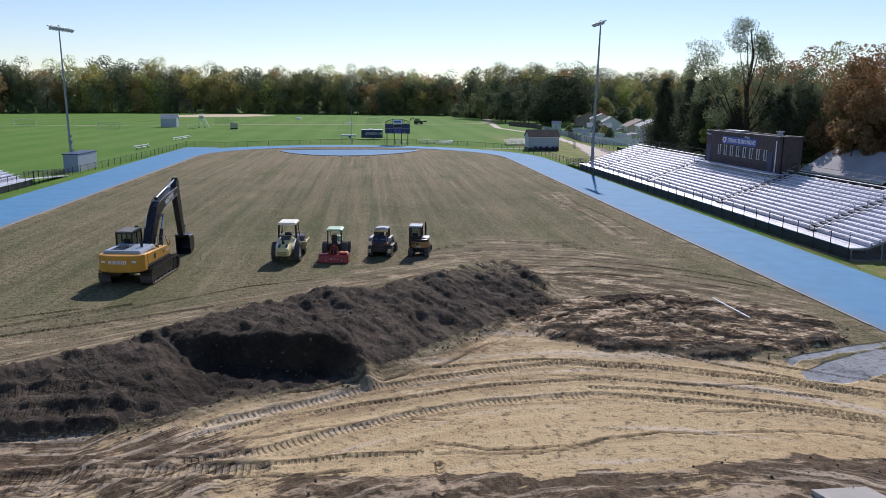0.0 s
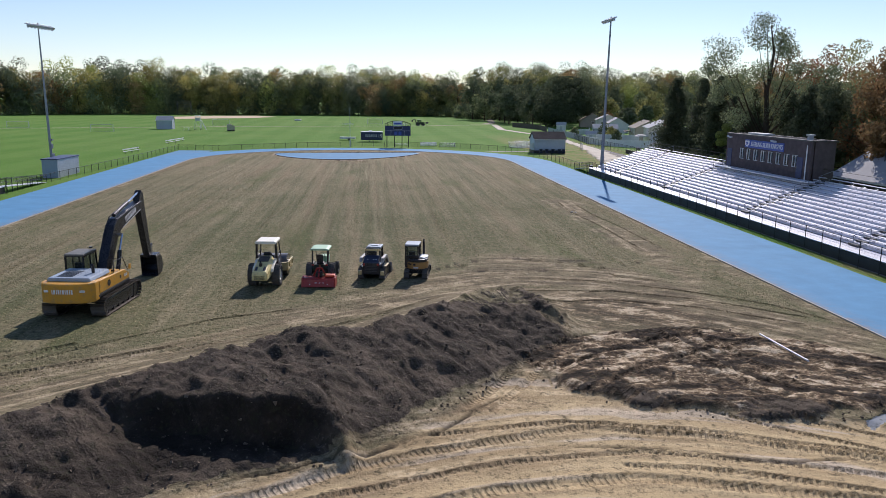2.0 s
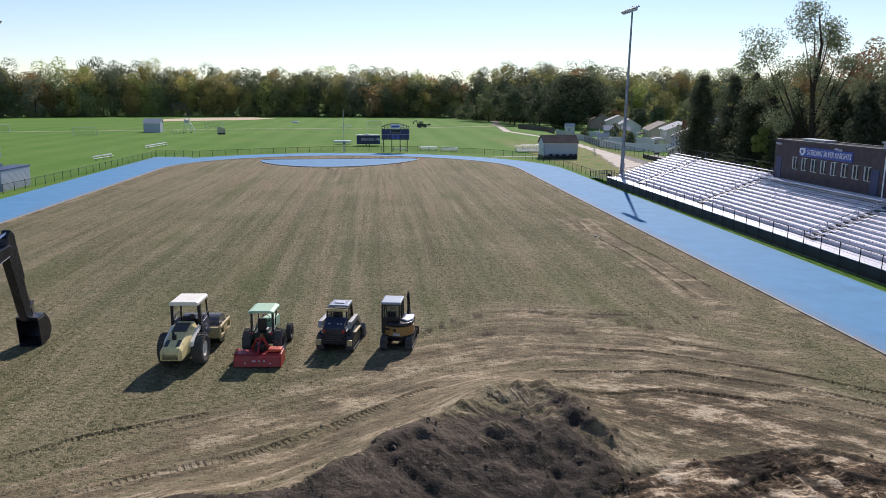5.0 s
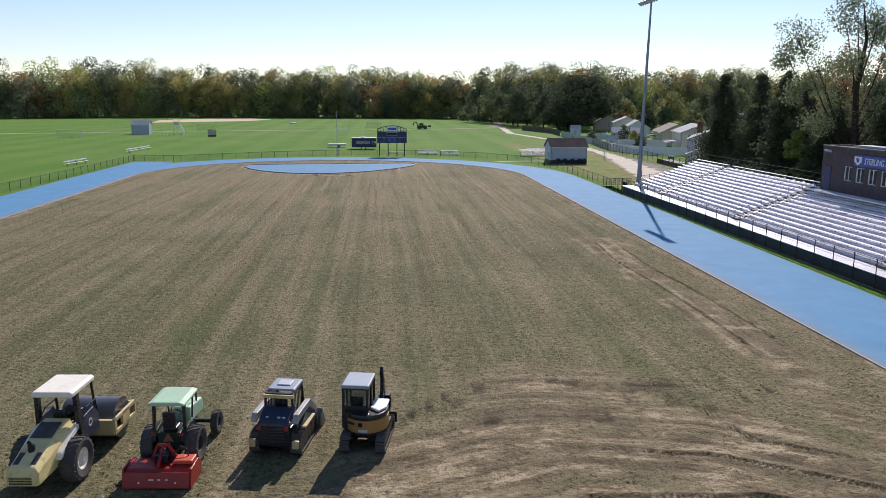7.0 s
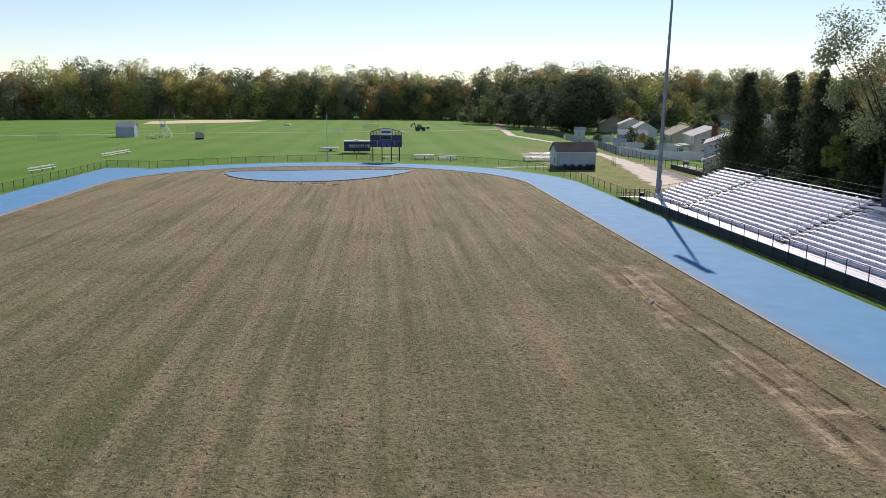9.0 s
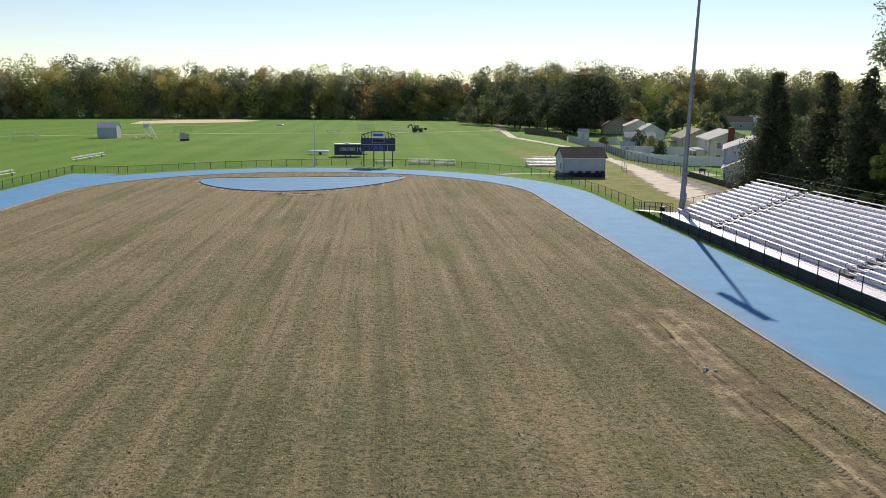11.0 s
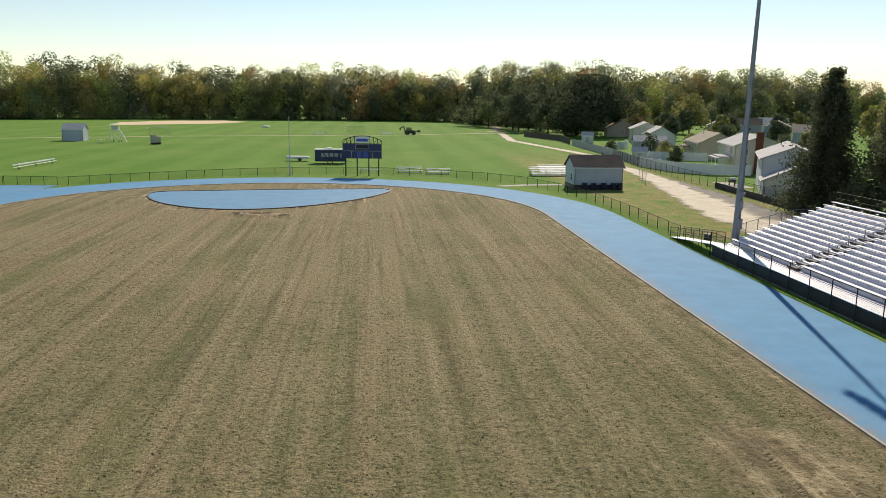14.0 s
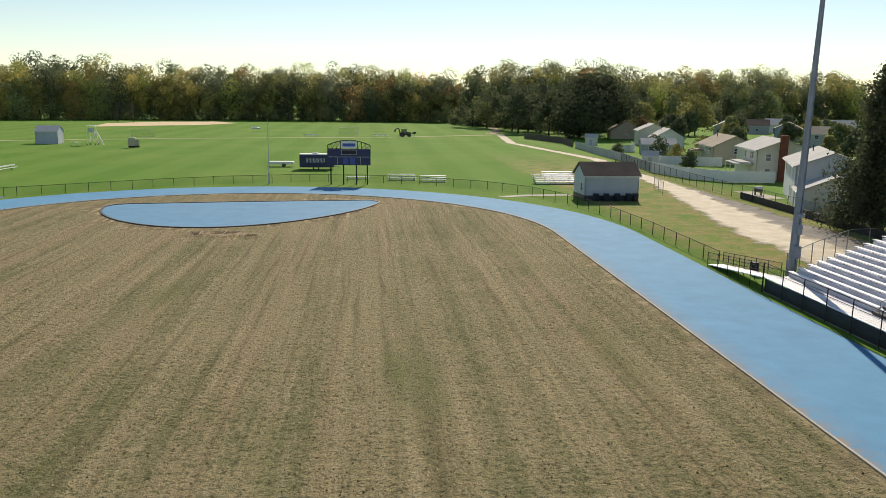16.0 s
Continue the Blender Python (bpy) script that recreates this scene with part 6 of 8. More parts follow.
def soil_roller(x, y, turn):
    top = thing("roller", pose(x, y, height(x, y) + 0.01, 0, 0, turn), "faded yellow single-drum soil roller with cream canopy", "roller")
    for sx in (-0.83, 0.83):
        wheel(top, (sx, 0, 0.76), 0.76, 0.56, "cream", 20, 0.5, "grey dusty diamond-lug tyre")
    part("rear_axle", MB().rod((-0.6, 0, 0.76), (0.6, 0, 0.76), 0.16, None, 10).box((0, 0.2, 0.85), (0.8, 1.6, 0.4)), "darkgrey", top, bevel=0.03)
    hood = MB()
    rings = [(-2.05, 0.80, 1.16, 0.46, 0.40), (-1.9, 0.76, 1.36, 0.52, 0.42), (-0.55, 0.80, 1.80, 0.55, 0.40), (0.15, 0.85, 1.98, 0.55, 0.42), (0.60, 0.85, 1.98, 0.55, 0.42)]
    for yy, lo, hi, wl, wh in rings:
        hood.v += [(-wl, yy, lo), (wl, yy, lo), (wl, yy, lo + (hi - lo) * 0.72), (wh, yy, hi), (-wh, yy, hi), (-wl, yy, lo + (hi - lo) * 0.72)]
    for i in range(4):
        hood.f += [(i * 6 + j, i * 6 + (j + 1) % 6, i * 6 + 6 + (j + 1) % 6, i * 6 + 6 + j) for j in range(6)]
    hood.f += [(5, 4, 3, 2, 1, 0), tuple(range(24, 30))]
    body = part("engine_hood", hood, "pale_yellow", top, "faded yellow sloping hood", bevel=0.04)
    part("hood_vent", MB().prism([(-0.62, 1.80), (0.18, 2.00), (0.18, 2.012), (-0.62, 1.812)], -0.36, 0.36, "x"), "darkgrey", body, "dark vented panel")
    for k in range(5):
        part("grille_slat", MB().box((0, -2.06 + 0.002 * k, 0.88 + k * 0.055), (0.72, 0.03, 0.022)), "machine_black", body)
    for sx in (-0.28, 0.28):
        part("vent_slit", MB().prism([(-1.75, 1.405), (-1.25, 1.57), (-1.25, 1.582), (-1.75, 1.417)], sx - 0.09, sx + 0.09, "x"), "darkgrey", body)
    part("exhaust", MB().rod((-0.05, -1.15, 1.55), (-0.05, -1.15, 1.80), 0.11, None, 10).rod((-0.05, -1.15, 1.78), (-0.05, -1.28, 1.95), 0.06, 0.06, 8), "machine_black", top)
    for sx in (-1, 1):
        part("mudguard", MB().prism([(-0.85, 1.10), (-0.75, 1.32), (0.25, 1.72), (0.72, 1.78), (0.72, 1.62), (0.3, 1.52), (-0.6, 1.12)], sx * 0.54, sx * 0.72, "x"), "cream", top, "narrow cream mudguard", bevel=0.02)
        part("canopy_post", MB().beam((sx * 0.72, 0.72, 1.1), (sx * 0.66, 0.62, 2.86), 0.14, 0.2, (0, 1, 0)), "machine_black", top)
        part("canopy_post", MB().beam((sx * 0.72, 2.02, 1.1), (sx * 0.64, 1.9, 2.86), 0.07, 0.07, (0, 1, 0)), "machine_black", top)
        part("side_panel", MB().prism([(0.72, 1.0), (2.05, 1.0), (2.1, 1.5), (1.7, 1.95), (0.9, 1.9), (0.72, 1.6)], sx * 0.70, sx * 0.76, "x"), "navy_black", top, bevel=0.01)
        part("badge", MB().lathe([(0.10, -0.006), (0.15, -0.006), (0.15, 0.006), (0.10, 0.006)], (sx * 0.77, 1.35, 1.5), "x", 18), "lightgrey", top)
        part("guard_rail", MB().pipe([(sx * 0.7, 0.75, 1.9), (sx * 0.72, 1.2, 2.12), (sx * 0.72, 1.95, 2.12), (sx * 0.72, 2.05, 1.5)], 0.03), "machine_black", top)
    part("platform", MB().box((0, 1.3, 1.05), (1.4, 1.5, 0.14)), "machine_black", top, bevel=0.02)
    part("console", MB().box((0, 1.75, 1.45), (0.6, 0.35, 0.75)).rod((0, 1.55, 1.75), (0, 1.42, 1.95), 0.22, 0.22, 14), "machine_black", top, bevel=0.03)
    seat(top, (0, 1.0, 1.55))
    part("canopy", MB().prism([(-0.72, 2.84), (0.72, 2.84), (0.72, 2.98), (0.62, 3.04), (-0.62, 3.04), (-0.72, 2.98)], 0.30, 2.05, "y"), "cream", top, "flat cream canopy roof", bevel=0.03)
    # drum and its yoke
    part("drum", MB().rod((-1.0, 3.45, 0.78), (1.0, 3.45, 0.78), 0.78, None, 40), "drum_steel", top, "smooth dark steel drum")
    part("drum_hub", MB().rod((-1.10, 3.45, 0.78), (1.10, 3.45, 0.78), 0.34, None, 16), "machine_black", top)
    for sx in (-1.14, 1.14):
        side = MB()
        for a, c, w, h in (((2.4, 1.06), (4.45, 1.06), 0.1, 0.16), ((2.4, 0.56), (4.45, 0.56), 0.1, 0.16), ((2.48, 0.48), (2.48, 1.14), 0.1, 0.2), ((4.38, 0.48), (4.38, 1.14), 0.1, 0.16), ((3.45, 0.5), (3.45, 1.1), 0.1, 0.7)):
            side.beam((sx, *a), (sx, *c), w, h, (0, 0, 1) if a[1] == c[1] else (0, 1, 0))
        part("drum_frame", side, "cream_yellow", top, "faded yellow drum frame", bevel=0.02)
    part("drum_frame", MB().box((0, 4.4, 0.8), (2.3, 0.14, 0.5)), "cream_yellow", top, "faded yellow drum frame", bevel=0.02)
    part("drum_frame", MB().box((0, 2.42, 0.8), (2.3, 0.18, 0.6)), "cream_yellow", top, "faded yellow drum frame", bevel=0.02)
    part("articulation", MB().box((0, 2.15, 0.75), (0.5, 0.6, 0.45)), "machine_black", top, bevel=0.03)
    return top


def farm_tractor(x, y, turn):
    top = thing("tractor", pose(x, y, height(x, y) + 0.01, 0, 0, turn), "small green tractor with sun-bleached canopy", "tractor")
    for sx in (-0.80, 0.80):
        wheel(top, (sx, 0, 0.66), 0.66, 0.46, "darkgrey", 20, 0.5, "dusty dark grey tyre")
        wheel(top, (sx * 1.08, 2.35, 0.46), 0.46, 0.28, "darkgrey", 16, 0.5, "dusty dark grey tyre")
    part("chassis", MB().box((0, 0.9, 0.72), (0.42, 2.4, 0.42)).rod((-0.7, 0, 0.68), (0.7, 0, 0.68), 0.14, None, 10).box((0, 2.35, 0.5), (1.75, 0.14, 0.14)), "machine_black", top, bevel=0.03)
    part("bonnet", MB().prism([(0.95, 1.0), (2.55, 0.9), (2.62, 1.2), (2.45, 1.48), (0.95, 1.66)], -0.31, 0.31, "x"), "green_pale", top, "pale sun-bleached green bonnet", bevel=0.07)
    part("front_grille", MB().box((0, 2.62, 1.1), (0.5, 0.05, 0.4)), "machine_black", top)
    part("exhaust", MB().rod((0.25, 1.9, 1.4), (0.25, 1.9, 2.05), 0.035, None, 8), "machine_black", top)
    for sx in (-1, 1):
        part("mudguard", MB().prism([(-0.6, 1.0), (-0.4, 1.34), (0.1, 1.46), (0.5, 1.32), (0.72, 0.9), (0.4, 0.8), (-0.4, 0.8)], sx * 0.44, sx * 0.60, "x"), "green_dark", top, "dark green inner mudguard", bevel=0.02)
        part("canopy_post", MB().beam((sx * 0.56, -0.35, 0.9), (sx * 0.54, -0.28, 2.36), 0.11, 0.08, (0, 1, 0)), "machine_black", top)
        part("canopy_post", MB().beam((sx * 0.42, 0.85, 1.3), (sx * 0.5, 0.8, 2.36), 0.05, 0.05, (0, 1, 0)), "machine_black", top)
        part("lift_arm", MB().beam((sx * 0.35, -0.3, 0.5), (sx * 0.4, -1.0, 0.45), 0.07, 0.09), "machine_black", top)
        part("rear_lamp", MB().box((sx * 0.5, -0.62, 1.28), (0.14, 0.05, 0.10)), "red", top)
    part("top_link", MB().beam((0, -0.4, 0.95), (0, -1.0, 0.95), 0.06), "machine_black", top)
    part("rear_body", MB().prism([(-0.5, 0.7), (0.6, 0.7), (0.7, 1.2), (0.2, 1.32), (-0.45, 1.25)], -0.42, 0.42, "x"), "green_dark", top, bevel=0.03)
    part("canopy", MB().prism([(-0.68, 2.33), (0.68, 2.33), (0.66, 2.42), (0.48, 2.48), (-0.48, 2.48), (-0.66, 2.42)], -0.62, 0.95, "y"), "green_pale", top, "sun-bleached green canopy", bevel=0.05)
    seat(top, (0, -0.1, 1.35))
    part("steering_wheel", MB().lathe([(0.2, -0.015), (0.23, 0), (0.2, 0.015)], (0, 0.5, 1.75), "y", 16).rod((0, 0.5, 1.75), (0, 0.9, 1.5), 0.03), "machine_black", top)
    part("warning_triangle", MB().prism([(-0.2, 0.96), (0.2, 0.96), (0, 1.3)], -0.55, -0.53, "y"), "triangle_orange", top, "faded orange warning triangle")
    return top


def box_blade(x, y, turn):
    top = thing("rotary_tiller", pose(x, y, height(x, y) + 0.01, 0, 0, turn), "red rear-mounted soil implement behind the tractor", "implement")
    part("housing", MB().prism([(-0.5, 0.05), (-0.55, 0.4), (-0.35, 0.56), (0.3, 0.60), (0.5, 0.45), (0.5, 0.2), (0.3, 0.2), (-0.3, 0.1)], -1.06, 1.06, "x"), "red", top, "red steel housing", bevel=0.03)
    for sx in (-1.08, 1.08):
        part("end_plate", MB().prism([(-0.65, 0.0), (0.5, 0.0), (0.55, 0.5), (0.2, 0.66), (-0.5, 0.62)], sx - 0.03, sx + 0.03, "x"), "red", top, bevel=0.01)
    part("rear_flap", MB().box((0, -0.62, 0.28), (2.12, 0.05, 0.5), Euler((radians(-14), 0, 0)).to_matrix()), "red", top, bevel=0.01)
    for sx in (-1, 1):
        part("headstock_strut", MB().beam((sx * 0.4, 0.3, 0.6), (sx * 0.15, 0.2, 1.15), 0.10), "red", top, bevel=0.01)
    part("headstock", MB().beam((-0.18, 0.2, 1.12), (0.18, 0.2, 1.12), 0.10).beam((0, -0.4, 0.6), (0, 0.2, 1.1), 0.09), "red", top, bevel=0.01)
    part("gearbox", MB().box((0, 0.1, 0.76), (0.44, 0.45, 0.34)), "machine_black", top, bevel=0.04)
    part("chain_case", MB().box((0.72, 0.1, 0.66), (0.62, 0.5, 0.14)), "red_sunlit", top, "orange-red cover with sunlight put into its colour", bevel=0.03)
    part("hose", MB().pipe([(0.3, 0.2, 0.8), (0.5, 0.35, 1.0), (0.75, 0.3, 0.9), (0.8, 0.2, 0.72)], 0.025), "machine_black", top)
    for sx in (-0.15, 0.1, 0.34):
        part("marking", MB().box((sx, -0.655, 0.32), (0.16 if sx < 0 else 0.08, 0.02, 0.05)), "white", top, "white marking")
    for sx in (-0.55, 0.62):
        part("reflector", MB().box((sx, -0.68, 0.22), (0.06, 0.02, 0.06)), "white", top)
    return top


def track_loader(x, y, turn):
    top = thing("skid_steer", pose(x, y, height(x, y) + 0.01, 0, 0, turn), "compact dark track loader with grey roof and loader arms", "loader")
    crawler(top, -0.74, -1.1, 1.15, 0.74, 0.38, 0.12, "tyre")
    crawler(top, 0.74, -1.1, 1.15, 0.74, 0.38, 0.12, "tyre")
    part("chassis", MB().prism([(-1.0, 0.35), (0.95, 0.3), (0.95, 0.95), (-1.05, 1.0)], -0.54, 0.54, "x"), "machine_black", top, bevel=0.04)
    part("engine_door", MB().prism([(-1.22, 0.4), (-1.0, 0.35), (-1.0, 1.30), (-1.2, 1.22)], -0.58, 0.58, "x"), "machine_black", top, "black rear door", bevel=0.05)
    hood = part("engine_hood", MB().prism([(-1.2, 1.2), (-0.45, 1.2), (-0.42, 1.62), (-0.62, 1.62), (-1.1, 1.36)], -0.54, 0.54, "x"), "navy_black", top, "glossy blue-black engine hood", bevel=0.05)
    for sx in (-0.26, 0.16, 0.34):
        part("marking", MB().box((sx, -1.02, 1.42), (0.1, 0.05, 0.03), Euler((radians(28), 0, 0)).to_matrix()), "lightgrey", hood)
    for k in range(5):
        part("grille_slat", MB().box((0, -1.225 + 0.004 * k, 0.62 + k * 0.11), (0.8, 0.03, 0.04)), "darkgrey", top)
    # open roll cage with a roof plate
    cage = part("roll_cage", MB().beam((-0.5, -0.45, 1.6), (-0.48, -0.45, 2.05), 0.09, 0.09, (0, 1, 0)).beam((0.5, -0.45, 1.6), (0.48, -0.45, 2.05), 0.09, 0.09, (0, 1, 0)).beam((-0.5, 0.85, 0.95), (-0.46, 0.75, 2.05), 0.09, 0.09, (0, 1, 0)).beam((0.5, 0.85, 0.95), (0.46, 0.75, 2.05), 0.09, 0.09, (0, 1, 0)).beam((-0.48, -0.45, 2.05), (-0.46, 0.75, 2.05), 0.09).beam((0.48, -0.45, 2.05), (0.46, 0.75, 2.05), 0.09).beam((-0.48, -0.45, 2.05), (0.48, -0.45, 2.05), 0.09), "machine_black", top, "black open roll cage")
    for sx in (-0.49, 0.49):
        for k in range(7):
            part("side_slat", MB().beam((sx, -0.38 + k * 0.17, 1.1), (sx * 0.97, -0.38 + k * 0.17, 2.02), 0.025, 0.03, (0, 1, 0)), "machine_black", cage)
    part("roof", MB().prism([(-0.52, 2.08), (0.52, 2.08), (0.48, 2.16), (-0.48, 2.16)], -0.22, 0.85, "y"), "roof_grey", cage, "pale grey roof plate", bevel=0.03)
    part("roof_hatch", MB().box((0, 0.35, 2.18), (0.5, 0.5, 0.05)), "lightgrey", cage, bevel=0.02)
    part("rear_bar", MB().beam((-0.55, -0.52, 2.0), (0.55, -0.52, 2.0), 0.14, 0.12), "cream_yellow", cage, "cream rear bar")
    seat(cage, (0, 0.0, 1.2))
    for sx in (-1, 1):
        part("loader_arm", MB().prism([(-1.05, 1.20), (-0.95, 1.52), (0.6, 1.5), (1.35, 0.95), (1.55, 0.35), (1.4, 0.3), (1.15, 0.8), (0.45, 1.28), (-0.85, 1.25)], sx * 0.64, sx * 0.84, "x"), "arm_grey", top, "grey loader arm", bevel=0.02)
        part("lift_cylinder", MB().rod((sx * 0.72, -0.85, 0.8), (sx * 0.72, 0.55, 1.22), 0.055, None, 8), "machine_black", top)
        part("rear_lamp", MB().box((sx * 0.48, -1.24, 1.1), (0.12, 0.05, 0.16)), "red", top)
        part("rear_bumper", MB().box((sx * 0.78, -1.16, 0.5), (0.24, 0.16, 0.28)), "cream_yellow", top, bevel=0.02)
        part("track_guard", MB().box((sx * 0.76, 0.25, 0.80), (0.34, 1.2, 0.06)), "cream_yellow", top, "dusty cream track guard", bevel=0.01)
    part("bucket", MB().prism([(1.35, 0.05), (2.1, 0.02), (2.1, 0.06), (1.55, 0.12), (1.45, 0.45), (1.6, 0.7), (1.55, 0.74), (1.32, 0.5)], -0.98, 0.98, "x").prism([(1.4, 0.05), (2.05, 0.03), (1.6, 0.7), (1.4, 0.5)], -1.0, -0.96, "x").prism([(1.4, 0.05), (2.05, 0.03), (1.6, 0.7), (1.4, 0.5)], 0.96, 1.0, "x"), "steel_grey", top, "worn steel bucket", bevel=0.01)
    return top


def mini_excavator(x, y, turn):
    top = thing("mini_excavator", pose(x, y, height(x, y) + 0.01, 0, 0, turn), "compact yellow and black mini excavator with closed cab", "excavator")
    crawler(top, -0.64, -1.15, 1.2, 0.55, 0.34, 0.11, "tyre")
    crawler(top, 0.64, -1.15, 1.2, 0.55, 0.34, 0.11, "tyre")
    part("undercarriage", MB().box((0, 0.05, 0.4), (1.1, 0.9, 0.25)).rod((0, 0, 0.45), (0, 0, 0.66), 0.4, None, 16), "machine_black", top, bevel=0.02)
    part("dozer_blade", MB().box((0, 1.55, 0.3), (1.7, 0.08, 0.42)), "machine_black", top, bevel=0.02)
    for sx in (-0.4, 0.4):
        part("blade_arm", MB().beam((sx, 0.6, 0.4), (sx, 1.5, 0.28), 0.1), "machine_black", top)
    def outline(r, front):
        arc = [(r * math.sin(a), -0.15 - r * 1.02 * math.cos(a)) for a in np.linspace(-1.45, 1.45, 15)]
        return arc + [(r, front), (-r, front)]
    part("deck", MB().prism(outline(0.76, 0.7), 0.60, 0.68, "z"), "machine_black", top, bevel=0.02)
    part("counterweight", MB().prism(outline(0.79, 0.1), 0.68, 1.16, "z"), "mini_yellow", top, "rounded orange-yellow counterweight", bevel=0.05)
    part("engine_cover", MB().prism(outline(0.77, 0.2), 1.16, 1.36, "z"), "machine_black", top, "black engine cover", bevel=0.06)
    part("side_cover", MB().prism([(0.74, 0.55), (0.16, 0.55), (0.16, -0.35), (0.5, -0.6), (0.74, -0.2)], 1.36, 1.46, "z"), "vinyl", top, "pale sunlit cover", bevel=0.05)
    part("badge", MB().box((-0.1, -0.965, 1.02), (0.16, 0.02, 0.14)), "machine_black", top)
    part("marking", MB().box((-0.45, -0.84, 1.03), (0.3, 0.02, 0.08), Euler((0, 0, radians(-30))).to_matrix()), "machine_black", top)
    part("marking", MB().box((0, -0.965, 0.80), (0.34, 0.02, 0.10)), "lightgrey", top)
    cab = cab_shell(top, -0.76, 0.12, -0.62, 0.72, 0.75, 2.25, 0.10, "machine_black", "roof_grey")
    part("rear_panel", MB().box((-0.32, -0.62, 1.35), (0.86, 0.08, 0.5)), "machine_black", cab, bevel=0.03)
    seat(cab, (-0.34, 0.0, 1.15))
    part("boom", MB().prism([(0.75, 0.75), (1.0, 0.8), (1.45, 1.5), (1.38, 2.0), (1.15, 2.3), (1.05, 2.26), (1.18, 1.95), (1.2, 1.6), (0.78, 1.0)], 0.26, 0.40, "x"), "machine_black", top, "black folded boom", bevel=0.02)
    part("stick", MB().prism([(1.02, 2.3), (1.18, 2.46), (1.7, 1.2), (1.58, 1.15)], 0.27, 0.39, "x"), "machine_black", top, bevel=0.02)
    part("boom_cylinder", MB().rod((0.33, 0.95, 0.9), (0.33, 1.55, 1.7), 0.05, None, 8), "machine_black", top)
    part("bucket", MB().prism([(1.45, 1.2), (1.85, 1.15), (2.05, 0.85), (1.95, 0.5), (1.55, 0.4), (1.5, 0.45), (1.85, 0.6), (1.9, 0.85), (1.75, 1.02)], 0.1, 0.56, "x"), "machine_black", top, bevel=0.01)
    return top


MAT["cab_roof"] = plain("dusty_dark_roof", (0.15, 0.14, 0.12), 0.5, 0, 0.4, 0.2, 3.0, dirt=(0.3, 0.27, 0.2))
MAT["drum_steel"] = plain("dark_drum_steel", (0.16, 0.16, 0.165), 0.38, 0.7, 0.5, 0.2, 3.0, dirt=(0.14, 0.12, 0.10))
MAT["cream_yellow"] = plain("cream_yellow_paint", (0.58, 0.46, 0.22), 0.5, 0, 0.4, 0.1, 3.0, dirt=(0.40, 0.32, 0.18))
MAT["green_dark"] = plain("dark_machine_green", (0.012, 0.028, 0.016), 0.5, 0, 0.4, 0.15, 3.0, dirt=(0.05, 0.05, 0.035))
MAT["triangle_orange"] = plain("faded_orange", (0.34, 0.13, 0.05), 0.6)
# lit copy of the tiller's red: sunlight painted into the cover
MAT["red_sunlit"] = plain("sunlit_red_paint", (0.62, 0.09, 0.04), 0.45, 0, 0.5, 0.1, 3.0, dirt=(0.4, 0.14, 0.08))
MAT["roof_grey"] = plain("pale_blue_grey_paint", (0.28, 0.33, 0.39), 0.45, 0, 0.4, 0.08)
MAT["arm_grey"] = plain("loader_arm_grey", (0.32, 0.32, 0.32), 0.5, 0.2, 0.4, 0.15, 3.0, dirt=(0.24, 0.20, 0.15))
MAT["mini_yellow"] = plain("orange_yellow_paint", (0.38, 0.20, 0.055), 0.45, 0, 0.5, 0.1, 3.0, dirt=(0.26, 0.18, 0.10))
# dark hood: the sky's sheen on it is put into this pale colour
MAT["hood_sheen"] = plain("hood_sheen", (0.36, 0.41, 0.47), 0.3, 0, 0.5, 0.1, 3.0)
MAT["navy_black"] = plain("navy_black_paint", (0.018, 0.026, 0.06), 0.4, 0, 0.5, 0.15, 3.0)
MAT["steel_grey"] = plain("steel_grey_paint", (0.17, 0.17, 0.18), 0.5, 0.3, 0.4, 0.15, 3.0, dirt=(0.2, 0.16, 0.11))
MAT["orange"] = plain("signal_orange", (0.75, 0.17, 0.02), 0.5)
large_excavator(-21.25, 30.9, -5.5)
soil_roller(-11.85, 35.45, -4).scale = (0.95, 0.95, 0.95)
farm_tractor(-8.25, 36.55, -5).scale = (0.94, 0.94, 0.94)
box_blade(-8.28, 35.15, -4)
track_loader(-4.62, 37.65, -11)
mini_excavator(-1.58, 37.6, -10)


# ---- flat surfaces beyond the track ----
def ribbon(name, left, right, mat, label, z=0.03, ragged=0.0):
    """A sheet between two bent edges, frayed by so many metres."""
    rows = []
    n = 40
    for i in range(len(left) - 1):
        for k in range(n + (i == len(left) - 2)):
            t = k / n
            a = [left[i][c] * (1 - t) + left[i + 1][c] * t for c in (0, 1)]
            b = [right[i][c] * (1 - t) + right[i + 1][c] * t for c in (0, 1)]
            d = Vector((b[0] - a[0], b[1] - a[1])).normalized()
            u = 2.0 * ragged * float(rough_noise(np.array([a[0]]), np.array([a[1]]), 3.0, 5, 71)[0])
            v = 2.0 * ragged * float(rough_noise(np.array([b[0]]), np.array([b[1]]), 3.0, 5, 73)[0])
            a, b = (a[0] + d[0] * u, a[1] + d[1] * u), (b[0] + d[0] * v, b[1] + d[1] * v)
            rows.append([(a[0] + (b[0] - a[0]) * s, a[1] + (b[1] - a[1]) * s) for s in (0, 0.08, 0.2, 0.36, 0.64, 0.8, 0.92, 1)])
    return strip(name, rows, mat, label, z, inner=mat in ("sand", "gravel_lane", "dirtpath"))


